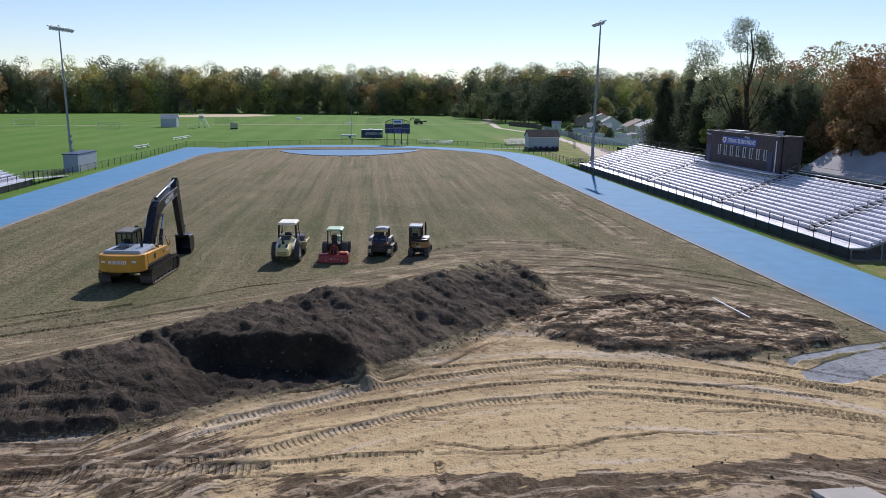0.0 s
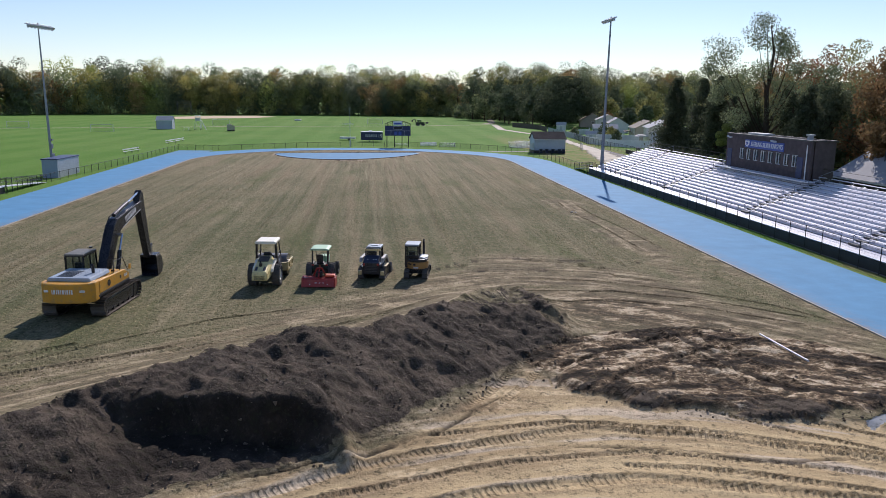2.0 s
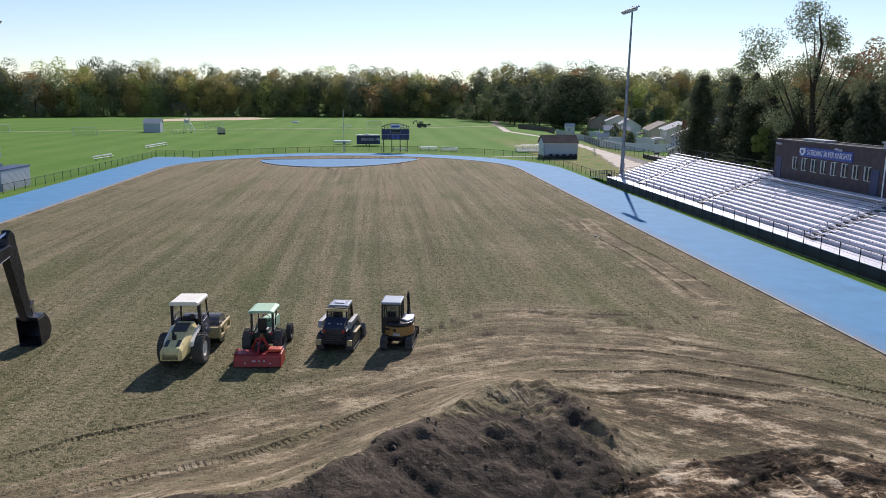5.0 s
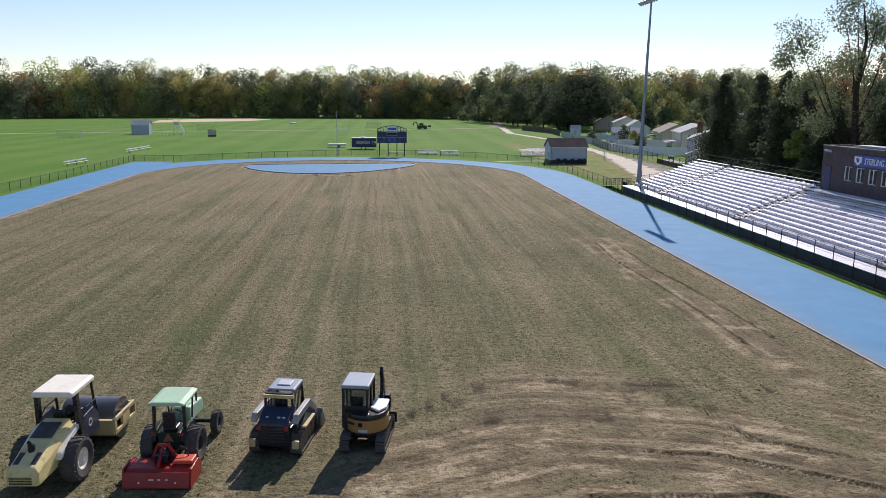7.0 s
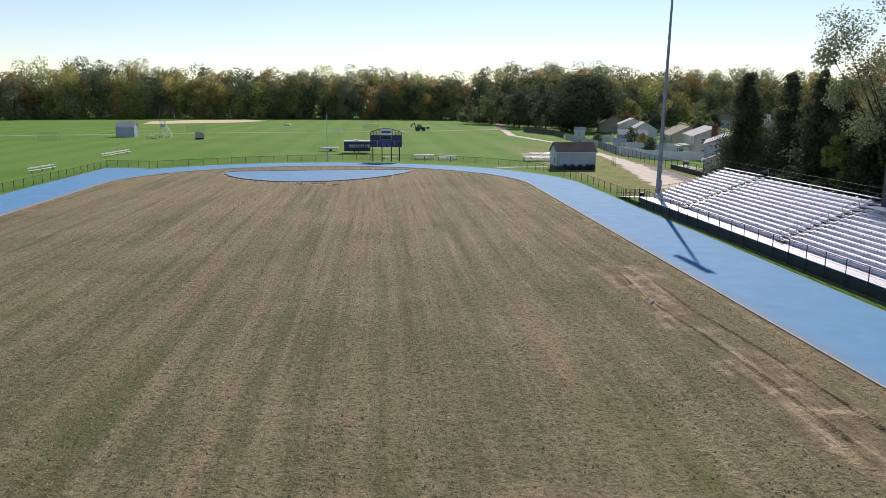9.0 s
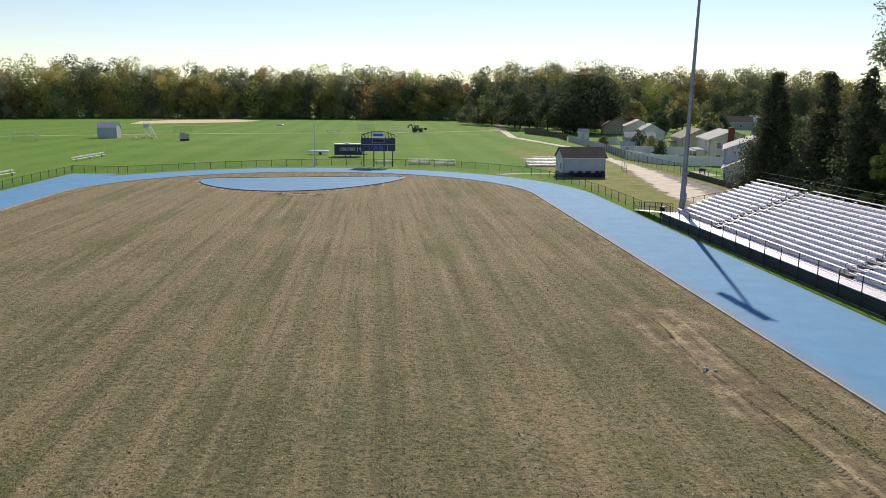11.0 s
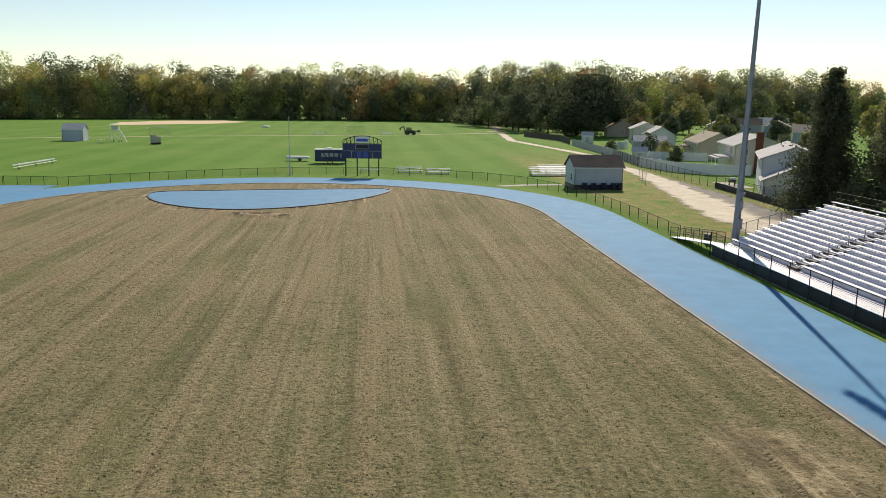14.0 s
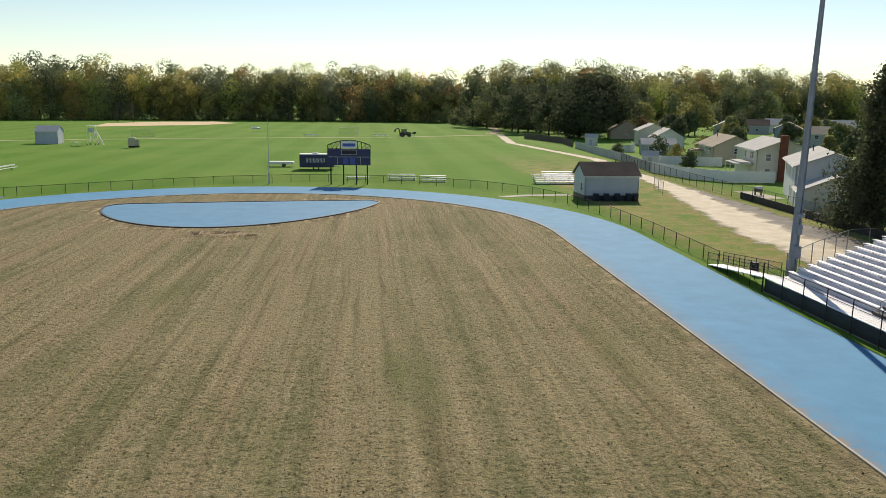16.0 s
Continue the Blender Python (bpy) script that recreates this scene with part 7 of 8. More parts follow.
ribbon("sand_lot", [(40.0, 118), (40.4, 126), (40.6, 136), (43.2, 149), (45.6, 161), (50.0, 184), (52.5, 210), (55, 235), (52, 262), (47.5, 300), (54, 360)], [(48.0, 118), (49.2, 126), (50.2, 136), (52.0, 149), (53.4, 161), (55.2, 176), (56, 205), (59.5, 232), (56.0, 262), (52.0, 300), (58.5, 360)], "sand", "pale sandy lot and track beside the chain-link fence", 0.055, 0.12)
ribbon("gravel_road", [(41.8, 118), (43.6, 126), (45.6, 136), (48.2, 149), (50.6, 161), (53.0, 176)], [(52.5, 118), (53.0, 126), (53.8, 136), (54.6, 149), (55.0, 161), (55.2, 176)], "gravel_lane", "grey gravel lane", 0.042, 0.1)
ribbon("footpath", [(22.6, 165.6), (27.0, 167.6), (33.4, 168.3)], [(23.6, 164.6), (27.6, 166.0), (33.4, 166.6)], "concrete", "pale concrete footpath to the shed", 0.032)
ribbon("dirt_path", [(50.0, 372), (57, 385), (64, 440), (74, 505)], [(58.0, 366), (62, 385), (70, 440), (80, 505)], "dirtpath", "worn dirt path at the edge of the playing fields", 0.03, 0.8)
ribbon("dirt_path", [(-330, 200), (-121, 281), (-56, 312), (15, 333.4), (57, 362)], [(-330, 197.6), (-121, 278.8), (-56, 310.0), (15, 331.4), (57, 359)], "path_sand", "narrow worn path across the playing fields", 0.03, 0.15)
ribbon("ball_infield", [(-112, 402), (-72, 438), (-62, 470)], [(-120, 445), (-104, 478), (-78, 492)], "clay", "pale clay baseball infield", 0.03, 0.5)
ribbon("patio", [(59.6, 172), (59.8, 163.5)], [(62.6, 172), (63.0, 163.5)], "concrete", "concrete patio behind a house", 0.03)

fence([(61.4, 229), (58.5, 210), (57.8, 202), (57.0, 190), (56.4, 176), (56.4, 164), (56.2, 152), (55.8, 138), (55.4, 126), (55.0, 110)], 1.9, "tall chain-link fence along the gravel lane", gap=3.0)
fence([(36.0, 116.0), (42.0, 121.5), (48.0, 126.5), (55.4, 128.0)], 2.0, "tall galvanised chain-link fence beside the grandstand", "galvanised", "wire_grey", 3.0)
fence([(47.0, 168.0), (48.8, 176.4)], 1.8, "bare galvanised fence posts in the sandy lot", "galvanised", "wire_grey", 4.0)
mb = MB()
for a, b in zip([(56.6, 164), (56.0, 152), (55.3, 141)], [(56.0, 152), (55.3, 141), (54.9, 130)]):
    mb.beam((*a, 0.45), (*b, 0.45), 0.12, 0.9)
single("privacy_screen", mb, "black", "low black windscreen cloth along the fence", "screen")


# ---- shed by the bend ----
def gable_house(name, x, y, turn, w, d, eave, ridge, wall, roof, label, windows=(), doors=(), chimney=None, over=0.35, category="house", porch=None, base=None, trim="white"):
    """A house with its ridge along local x. Windows and doors: (side, along, z, width, height); sides are s, n, e, w."""
    top = thing(name, pose(x, y, 0, 0, 0, turn), label, category)
    t = 0.2
    hw, hd = w / 2, d / 2
    wl = MB()
    sides = {"s": ((0, -hd), (1, 0), w), "n": ((0, hd), (-1, 0), w), "e": ((hw, 0), (0, 1), d), "w": ((-hw, 0), (0, -1), d)}
    openings = {k: [] for k in sides}
    for s, a, z, ww, hh in list(windows) + list(doors):
        openings[s].append((a - ww / 2, a + ww / 2, z, z + hh))
    for s, ((cx, cy), (ux, uy), ln) in sides.items():
        nx, ny = uy, -ux
        cuts = sorted({-ln / 2, ln / 2, *[v for o in openings[s] for v in o[:2]]})
        for a, b in zip(cuts, cuts[1:]):
            mid = (a + b) / 2
            spans = sorted((o[2], o[3]) for o in openings[s] if o[0] <= mid <= o[1])
            z = -0.1
            for lo, hi in spans + [(eave, eave)]:
                if lo - z > 0.01:
                    p = (cx + ux * mid - nx * t / 2, cy + uy * mid - ny * t / 2, (z + lo) / 2)
                    wl.box(p, (abs(ux) * (b - a) + abs(nx) * t, abs(uy) * (b - a) + abs(ny) * t, lo - z))
                z = hi
    for sx in (-1, 1):
        wl.prism([(-hd, eave), (hd, eave), (0, ridge)], sx * hw - (t if sx > 0 else 0), sx * hw + (0 if sx > 0 else t), "x")
    part("wall", wl, wall, top)
    rise = (ridge - eave) / hd
    rf = MB()
    th = 0.14
    o = over
    rf.prism([(-hd - o, eave - rise * o), (0, ridge), (hd + o, eave - rise * o), (hd + o, eave - rise * o + th), (0, ridge + th), (-hd - o, eave - rise * o + th)], -hw - o, hw + o, "x")
    part("roof", rf, roof, top)
    for sy in (-1, 1):
        part("fascia", MB().box((0, sy * (hd + o), eave - rise * o + 0.0), (w + 2 * o, 0.1, 0.16)), trim, top)
    for s, a, z, ww, hh in windows:
        (cx, cy), (ux, uy), ln = sides[s]
        nx, ny = uy, -ux
        def at(u, h, out):
            return (cx + ux * (a + u) + nx * out, cy + uy * (a + u) + ny * out, h)
        def sz(u, h, dep):
            return (abs(ux) * u + abs(nx) * dep, abs(uy) * u + abs(ny) * dep, h)
        win = part("window", MB().box(at(0, z + hh / 2, -0.1), sz(ww, hh, 0.03)), "pane", top)
        fr = MB()
        for u, h, su, sh in ((0, z + hh, ww + 0.16, 0.09), (0, z, ww + 0.16, 0.09), (-ww / 2, z + hh / 2, 0.09, hh), (ww / 2, z + hh / 2, 0.09, hh), (0, z + hh / 2, ww, 0.05)):
            fr.box(at(u, h, 0.01), sz(su, sh, 0.1))
        part("window_frame", fr, "white", win)
    for s, a, z, ww, hh in doors:
        (cx, cy), (ux, uy), ln = sides[s]
        nx, ny = uy, -ux
        c = (cx + ux * a - nx * 0.06, cy + uy * a - ny * 0.06, z + hh / 2)
        door = part("door", MB().box(c, (abs(ux) * ww + abs(nx) * 0.06, abs(uy) * ww + abs(ny) * 0.06, hh)), "lightgrey", top)
        c2 = (cx + ux * (a + ww * 0.4) + nx * 0.0, cy + uy * (a + ww * 0.4) + ny * 0.0, z + 1.0)
        part("door_handle", MB().box(c2, (0.08, 0.08, 0.08)), "steel", door)
    if chimney:
        px, py, cw, ch = chimney
        part("chimney", MB().box((px, py, ch / 2), (cw, cw, ch)).box((px, py, ch), (cw + 0.15, cw + 0.15, 0.15)), "chimney", top, "red brick chimney")
    else:
        part("vent_pipe", MB().rod((w * 0.2, hd * 0.3, ridge - rise * hd * 0.35), (w * 0.2, hd * 0.3, ridge + 0.5), 0.07, None, 8), "darkgrey", top)
    if porch:
        s, a, ww, dep, hh = porch
        (cx, cy), (ux, uy), ln = sides[s]
        nx, ny = uy, -ux
        pr = MB()
        c = (cx + ux * a + nx * dep / 2, cy + uy * a + ny * dep / 2, hh)
        pr.box(c, (abs(ux) * ww + abs(nx) * dep, abs(uy) * ww + abs(ny) * dep, 0.16))
        pr.box((c[0] - nx * 0.2, c[1] - ny * 0.2, hh + 0.2), (abs(ux) * ww * 0.96 + abs(nx) * dep * 0.6, abs(uy) * ww * 0.96 + abs(ny) * dep * 0.6, 0.26))
        p = part("porch_roof", pr, roof, top)
        for e in (-0.48, 0.0, 0.48):
            q = (cx + ux * (a + ww * e) + nx * (dep - 0.15), cy + uy * (a + ww * e) + ny * (dep - 0.15))
            part("porch_post", MB().box((q[0], q[1], hh / 2), (0.14, 0.14, hh)), "white", p)
    if base:
        part("base_course", MB().box((0, -hd - 0.02, 0.35), (w + 0.02, 0.05, 0.7)).box((hw + 0.02, 0, 0.35), (0.05, d, 0.7)).box((-hw - 0.02, 0, 0.35), (0.05, d, 0.7)), base, top)
    return top


gable_house("shed", 37.25, 163.8, 1.5, 7.4, 4.9, 3.35, 4.85, "siding_shed", "shingle_brown", "pale grey-blue equipment shed with dark shingle roof", [("w", 0.9, 1.2, 0.9, 1.1)], [("w", -0.9, 0.1, 1.0, 2.1)], None, 0.25, "shed", base="darkgrey")
for k, (bx, by) in enumerate(((35.0, 160.7), (36.4, 160.65), (37.9, 160.7), (39.4, 160.7), (40.4, 160.75))):
    bn = thing("wheeled_bin", pose(bx, by, 0.0), "dark plastic wheeled bin against the shed wall", "bin", "bins by the shed")
    part("body", MB().prism([(-0.28, 0.08), (0.28, 0.08), (0.34, 0.95), (-0.34, 0.95)], -0.3, 0.3, "x"), "navy_black", bn, bevel=0.03)
    part("lid", MB().box((0, 0.0, 1.0), (0.68, 0.74, 0.09)), "navy_black", bn, bevel=0.03)
    part("axle_wheel", MB().rod((-0.3, 0.25, 0.1), (0.3, 0.25, 0.1), 0.1, None, 10), "black", bn)


# ---- scoreboard ----
def scoreboard():
    top = thing("scoreboard", pose(2.25, 180.0, 0), "navy electronic scoreboard on black steel posts with an arched truss", "scoreboard")
    for px in (-2.75, -0.85, 1.1, 2.75):
        part("post", MB().beam((px, 0.2, -0.2), (px, 0.2, 5.4), 0.2, 0.2, (0, 1, 0)), "black_steel", top)
    part("panel", MB().box((0, 0, 4.15), (6.5, 0.3, 2.4)), "navy", top, "dark navy panel", bevel=0.02)
    part("clock_display", MB().box((0, -0.17, 4.9), (2.1, 0.06, 0.62)), "black", top, "unlit black display")
    ln = MB()
    for c, s in (((0, -0.17, 4.2), (6.3, 0.03, 0.06)), ((-1.75, -0.17, 3.6), (0.05, 0.03, 1.15)), ((1.75, -0.17, 3.6), (0.05, 0.03, 1.15)), ((0, -0.17, 5.24), (2.3, 0.03, 0.05)), ((0, -0.17, 4.55), (2.3, 0.03, 0.05)), ((-1.12, -0.17, 4.9), (0.05, 0.03, 0.7)), ((1.12, -0.17, 4.9), (0.05, 0.03, 0.7))):
        ln.box(c, s)
    tagged(part("panel_line", ln, "lightgrey", top), kind="stuff")
    for px in (-0.5, 0.55):
        part("score_display", MB().box((px, -0.17, 3.55), (0.75, 0.05, 0.9)), "blue", top, "blue display field")
    tr = MB()
    low, high = [], []
    for i in range(11):
        u = -3.2 + 0.64 * i
        low.append((u, 0.15, 5.4))
        high.append((u, 0.15, 5.95 + 0.75 * (1 - (u / 3.2) ** 2)))
    for i in range(10):
        tr.beam(high[i], high[i + 1], 0.13).beam(low[i], low[i + 1], 0.1)
        if not 3 <= i <= 6:
            tr.beam(low[i], high[i + 1], 0.07)
    for i in (0, 1, 2, 3, 7, 8, 9, 10):
        tr.beam(low[i], high[i], 0.1)
    part("truss", tr, "black_steel", top, "black arched truss")
    sg = part("sponsor_panel", MB().box((0, 0.0, 6.05), (2.3, 0.12, 1.0)), "white", top, "white and blue name panel")
    part("panel_band", MB().box((0, -0.07, 6.0), (1.9, 0.03, 0.45)), "blue", sg)
    return top


scoreboard()


def trailer():
    top = thing("enclosed_trailer", pose(-4.3, 205.5, 0, 0, 0, 2), "navy enclosed trailer with white roof on the grass", "trailer")
    part("body", MB().box((0, 0, 1.6), (6.2, 2.3, 2.3)), "navy", top, "navy trailer body", bevel=0.06)
    part("roof", MB().box((0, 0, 2.8), (6.25, 2.35, 0.14)), "white", top, "white roof", bevel=0.04)
    part("roof_vent", MB().box((-0.3, 0, 3.0), (0.9, 0.7, 0.3)), "white", top, bevel=0.06)
    for px in (-0.6, 0.35):
        wheel(top, (px, -1.1, 0.36), 0.36, 0.22, "lightgrey", 0, 0.6, "trailer tyre")
    part("mudguard", MB().box((-0.12, -1.18, 0.75), (2.0, 0.2, 0.08)), "black", top)
    word_bars(top, (-2.0, -1.165, 1.35), (1, 0, 0), (0.12, 0, 1), 7, 0.5, 0.75, "lightgrey")
    cu = bpy.data.curves.new("numerals", "FONT")
    cu.body, cu.size, cu.extrude, cu.align_x, cu.align_y = "19", 1.3, 0.01, "CENTER", "CENTER"
    tmp = new("tmp", cu)
    me = bpy.data.meshes.new_from_object(tmp.evaluated_get(bpy.context.evaluated_depsgraph_get()))
    bpy.data.objects.remove(tmp)
    me.transform(Matrix.Translation((2.35, -1.17, 1.6)) @ Euler((radians(90), 0, 0)).to_matrix().to_4x4())
    me.materials.clear()
    me.materials.append(MAT["white"])
    ob = new("numerals", me)
    ob.parent = top
    part("drawbar", MB().beam((3.1, 0, 0.5), (4.2, 0, 0.45), 0.12, 0.1), "black", top)


trailer()


def flat_bench(x, y, turn, ln, label="aluminium team bench on the grass", rows=1):
    top = thing("bench", pose(x, y, 0, 0, 0, turn), label, "bench", "benches by the track")
    part("seat", MB().box((0, 0, 0.45), (ln, 0.28, 0.05)), "aluminium", top)
    part("backrest", MB().box((0, 0.22, 0.85), (ln, 0.05, 0.22)), "aluminium", top)
    for k in (-0.4, 0.0, 0.4):
        part("leg", MB().beam((k * ln, -0.12, 0), (k * ln, 0.0, 0.45), 0.07).beam((k * ln, 0.05, 0.0), (k * ln, 0.22, 0.9), 0.07), "darkgrey", top)
    return top


flat_bench(-56.4, 195.0, 86, 15.0)
flat_bench(-56.6, 157.5, 84, 8.5)
flat_bench(-14.5, 328, 2, 5.0, "dark bench by the path across the playing fields")
flat_bench(9.6, 333.5, 2, 5.0, "dark bench by the path across the playing fields")


def small_stand(x, y, turn, ln, rows, label):
    top = thing("portable_bleachers", pose(x, y, 0, 0, 0, turn), label, "bleachers", "portable bleachers")
    for i in range(rows):
        part("seat_plank", MB().box((0, i * 0.6, 0.42 + i * 0.24), (ln, 0.42, 0.09)), "aluminium", top)
        part("foot_plank", MB().box((0, i * 0.6 - 0.3, 0.16 + i * 0.24), (ln, 0.36, 0.07)), "aluminium", top)
    for k in (-0.45, 0, 0.45):
        fr = MB().beam((k * ln, -0.5, 0.05), (k * ln, rows * 0.6 - 0.4, 0.05), 0.06)
        for i in range(rows):
            fr.beam((k * ln, i * 0.6, 0.0), (k * ln, i * 0.6, 0.4 + i * 0.24), 0.05, 0.05, (0, 1, 0))
        part("frame_leg", fr, "darkgrey", top)
    return top


small_stand(10.6, 186.0, 3, 4.4, 3, "small weathered portable bleachers behind the fence")
small_stand(15.4, 184.0, -3, 4.2, 3, "small weathered portable bleachers behind the fence")
small_stand(34.6, 181.0, 4, 6.5, 5, "stacked portable bleachers beside the shed")
small_stand(37.2, 185.5, 4, 6.5, 5, "stacked portable bleachers beside the shed")
small_stand(3.4, 188.0, 0, 3.6, 1, "low white bench behind the scoreboard")

flag = thing("vault_pole", pose(-9.8, 180.3, 0), "thin pale upright pole beside the far bend", "pole")
part("pole", MB().rod((0, 0, 0), (0, 0, 9.8), 0.07, 0.04, 8), "lightgrey", flag)
part("base_sleeve", MB().rod((0, 0, 0), (0, 0, 1.8), 0.15, 0.15, 10), "lightgrey", flag)
tl = thing("flat_trailer", pose(-11.3, 211.0, 0), "long white flat trailer parked behind the trailer", "trailer")
part("bed", MB().box((0, 0, 0.75), (4.6, 1.8, 0.5)), "white", tl, bevel=0.03)
part("axle", MB().rod((0.4, -0.9, 0.35), (0.4, 0.9, 0.35), 0.33, None, 14), "tyre", tl)


# ---- things on the playing fields ----
gable_house("field_hut", -80.5, 279.5, 3, 5.6, 5.0, 3.3, 4.7, "siding_hut", "roof_pale", "pale blue-grey storage hut on the playing fields", [], [("e", 0, 0.1, 2.0, 2.2)], None, 0.2, "hut")


def tower(x, y):
    top = thing("film_tower", pose(x, y, 0), "white filming tower on wheels", "tower")
    for a, b in ((-1, -1), (1, -1), (-1, 1), (1, 1)):
        part("leg", MB().beam((a * 1.1, b * 1.1, 0.25), (a * 0.7, b * 0.7, 5.0), 0.12, 0.12, (0, 1, 0)), "white", top)
        part("caster", MB().rod((a * 1.1 - 0.08, b * 1.1, 0.2), (a * 1.1 + 0.08, b * 1.1, 0.2), 0.22, None, 10), "black", top)
    part("platform", MB().box((0, 0, 3.4), (1.7, 1.7, 0.1)), "white", top)
    part("side_panel", MB().box((0, -0.8, 3.95), (1.7, 0.05, 1.0)), "lightgrey", top)
    part("roof", MB().box((0, 0, 5.1), (2.2, 2.2, 0.1)), "white", top)
    part("ladder", MB().beam((1.2, 0, 3.4), (2.9, -0.6, 0.1), 0.1).beam((1.2, 0.5, 3.4), (2.9, 0.0, 0.1), 0.1), "white", top)
    part("brace", MB().beam((-1.1, -1.1, 0.8), (0.8, -0.9, 2.6), 0.06).beam((1.1, -1.1, 0.8), (-0.8, -0.9, 2.6), 0.06), "white", top)


tower(-67.5, 274)
table = thing("picnic_table", pose(-71.5, 273, 0), "white table beside the filming tower", "table")
part("tabletop", MB().box((0, 0, 0.75), (2.4, 0.8, 0.06)), "white", table)
for sx in (-0.9, 0.9):
    part("leg", MB().beam((sx, -0.5, 0), (sx, 0.1, 0.75), 0.08).beam((sx, 0.5, 0), (sx, -0.1, 0.75), 0.08), "white", table)
cart = thing("storage_cart", pose(-54.5, 264, 0, 0, 0, 8), "pale box cart with dark base on the grass", "cart")
part("box", MB().box((0, 0, 1.5), (1.7, 1.2, 2.0)), "sand_board", cart, bevel=0.03)
part("door_panel", MB().box((1.3, -0.1, 1.3), (0.9, 0.1, 1.6)), "sand_board", cart)
part("base", MB().box((0, 0, 0.3), (1.6, 1.1, 0.45)), "black", cart)
part("base", MB().box((1.3, 0, 0.3), (0.9, 0.7, 0.45)), "black", cart)


def goal(x, y, turn, w=7.2, h=2.4):
    top = thing("soccer_goal", pose(x, y, 0, 0, 0, turn), "white soccer goal with net", "goal", "soccer goals")
    part("post", MB().rod((-w / 2, 0, 0), (-w / 2, 0, h), 0.06, None, 8), "white", top)
    part("post", MB().rod((w / 2, 0, 0), (w / 2, 0, h), 0.06, None, 8), "white", top)
    part("crossbar", MB().rod((-w / 2, 0, h), (w / 2, 0, h), 0.06, None, 8), "white", top)
    part("back_stay", MB().pipe([(-w / 2, 0, h), (-w / 2, 1.8, 0.05), (w / 2, 1.8, 0.05), (w / 2, 0, h)], 0.04), "white", top)
    part("net", MB().put([(-w / 2, 0, h), (w / 2, 0, h), (w / 2, 1.8, 0.05), (-w / 2, 1.8, 0.05)], [(0, 1, 2, 3)]), "wire_grey", top)


goal(-95.3, 255, 3)
goal(-68, 320, 3)
goal(-2.2, 353, 3)
goal(-132.5, 278, 10)


def backhoe(x, y):
    top = thing("backhoe_loader", pose(x, y, 0.03, 0, 0, -78), "dark green backhoe tractor on the playing fields", "tractor")
    for sx in (-0.9, 0.9):
        wheel(top, (sx, -0.9, 0.8), 0.8, 0.5, "darkgrey", 12)
        wheel(top, (sx * 0.95, 1.6, 0.55), 0.55, 0.35, "darkgrey", 12)
    part("chassis", MB().box((0, 0.3, 0.9), (0.8, 3.6, 0.5)), "darkgrey", top, bevel=0.04)
    part("bonnet", MB().prism([(0.6, 1.1), (2.3, 1.0), (2.3, 1.5), (0.6, 1.75)], -0.45, 0.45, "x"), "green", top, bevel=0.06)
    cab_shell(top, -0.75, 0.75, -1.0, 0.6, 1.2, 2.6, 0.1, "machine_black", "green")
    for sx in (-0.75, 0.75):
        part("loader_arm", MB().beam((sx, 0.6, 1.6), (sx, 2.6, 1.3), 0.14, 0.2).beam((sx, 2.6, 1.3), (sx, 3.3, 1.2), 0.12, 0.18), "machine_black", top)
    part("loader_bucket", MB().prism([(3.1, 0.9), (3.9, 1.1), (3.8, 1.7), (3.2, 1.7)], -1.0, 1.0, "x"), "machine_black", top)
    part("hoe_boom", MB().beam((0, -1.6, 1.0), (0, -2.3, 3.1), 0.2, 0.35).beam((0, -2.3, 3.1), (0, -3.6, 2.4), 0.18, 0.28), "machine_black", top)
    part("hoe_bucket", MB().prism([(-3.9, 2.4), (-3.5, 2.4), (-3.3, 1.8), (-3.7, 1.6)], -0.3, 0.3, "x"), "machine_black", top)


backhoe(18.0, 336.0)
bb = thing("ball_scoreboard", pose(-116, 462, 0), "dark slatted board on posts by the baseball infield", "scoreboard")
for sx in (-3.8, 3.8):
    part("post", MB().beam((sx, 0, 0), (sx, 0, 9.0), 0.3, 0.3, (0, 1, 0)), "darkgrey", bb)
for k in range(4):
    part("board", MB().box((0, 0, 5.6 + k * 1.0), (9.0, 0.2, 0.22)), "darkgrey", bb)
tp = MB().ball((-42.3, 394, 0.3), 1.2, 10, (1.6, 0.8, 0.5))
single("tarpaulin", tp, "white", "small white tarpaulin heap on the grass", "tarpaulin")


# ---- beside the left-hand straight ----
def ribbed_hut():
    top = thing("ticket_hut", pose(-52.4, 107.8, 0), "small white ribbed metal hut with navy trim", "hut")
    part("wall", MB().box((0, 0, 1.35), (2.2, 8.4, 2.7)), "hut_white", top)
    part("end_wall", MB().box((0, -4.23, 1.35), (2.2, 0.06, 2.7)), "siding_blue", top, "blue-grey end wall")
    rb = MB()
    for k in range(34):
        rb.box((1.12, -4.1 + k * 0.25, 1.3), (0.05, 0.08, 2.5))
    tagged(part("wall_ribs", rb, "hut_white", top), kind="stuff")
    part("roof", MB().box((0, 0, 2.78), (2.5, 8.8, 0.16)), "navy", top, "navy flat roof", bevel=0.03)


ribbed_hut()
bleacher("bleachers", 48.0, 85.0, -50.4, 9, 0.245, 0.66, 0.9, -1, "aluminium visitors' stand beside the track", True, (60.0, 74.0))


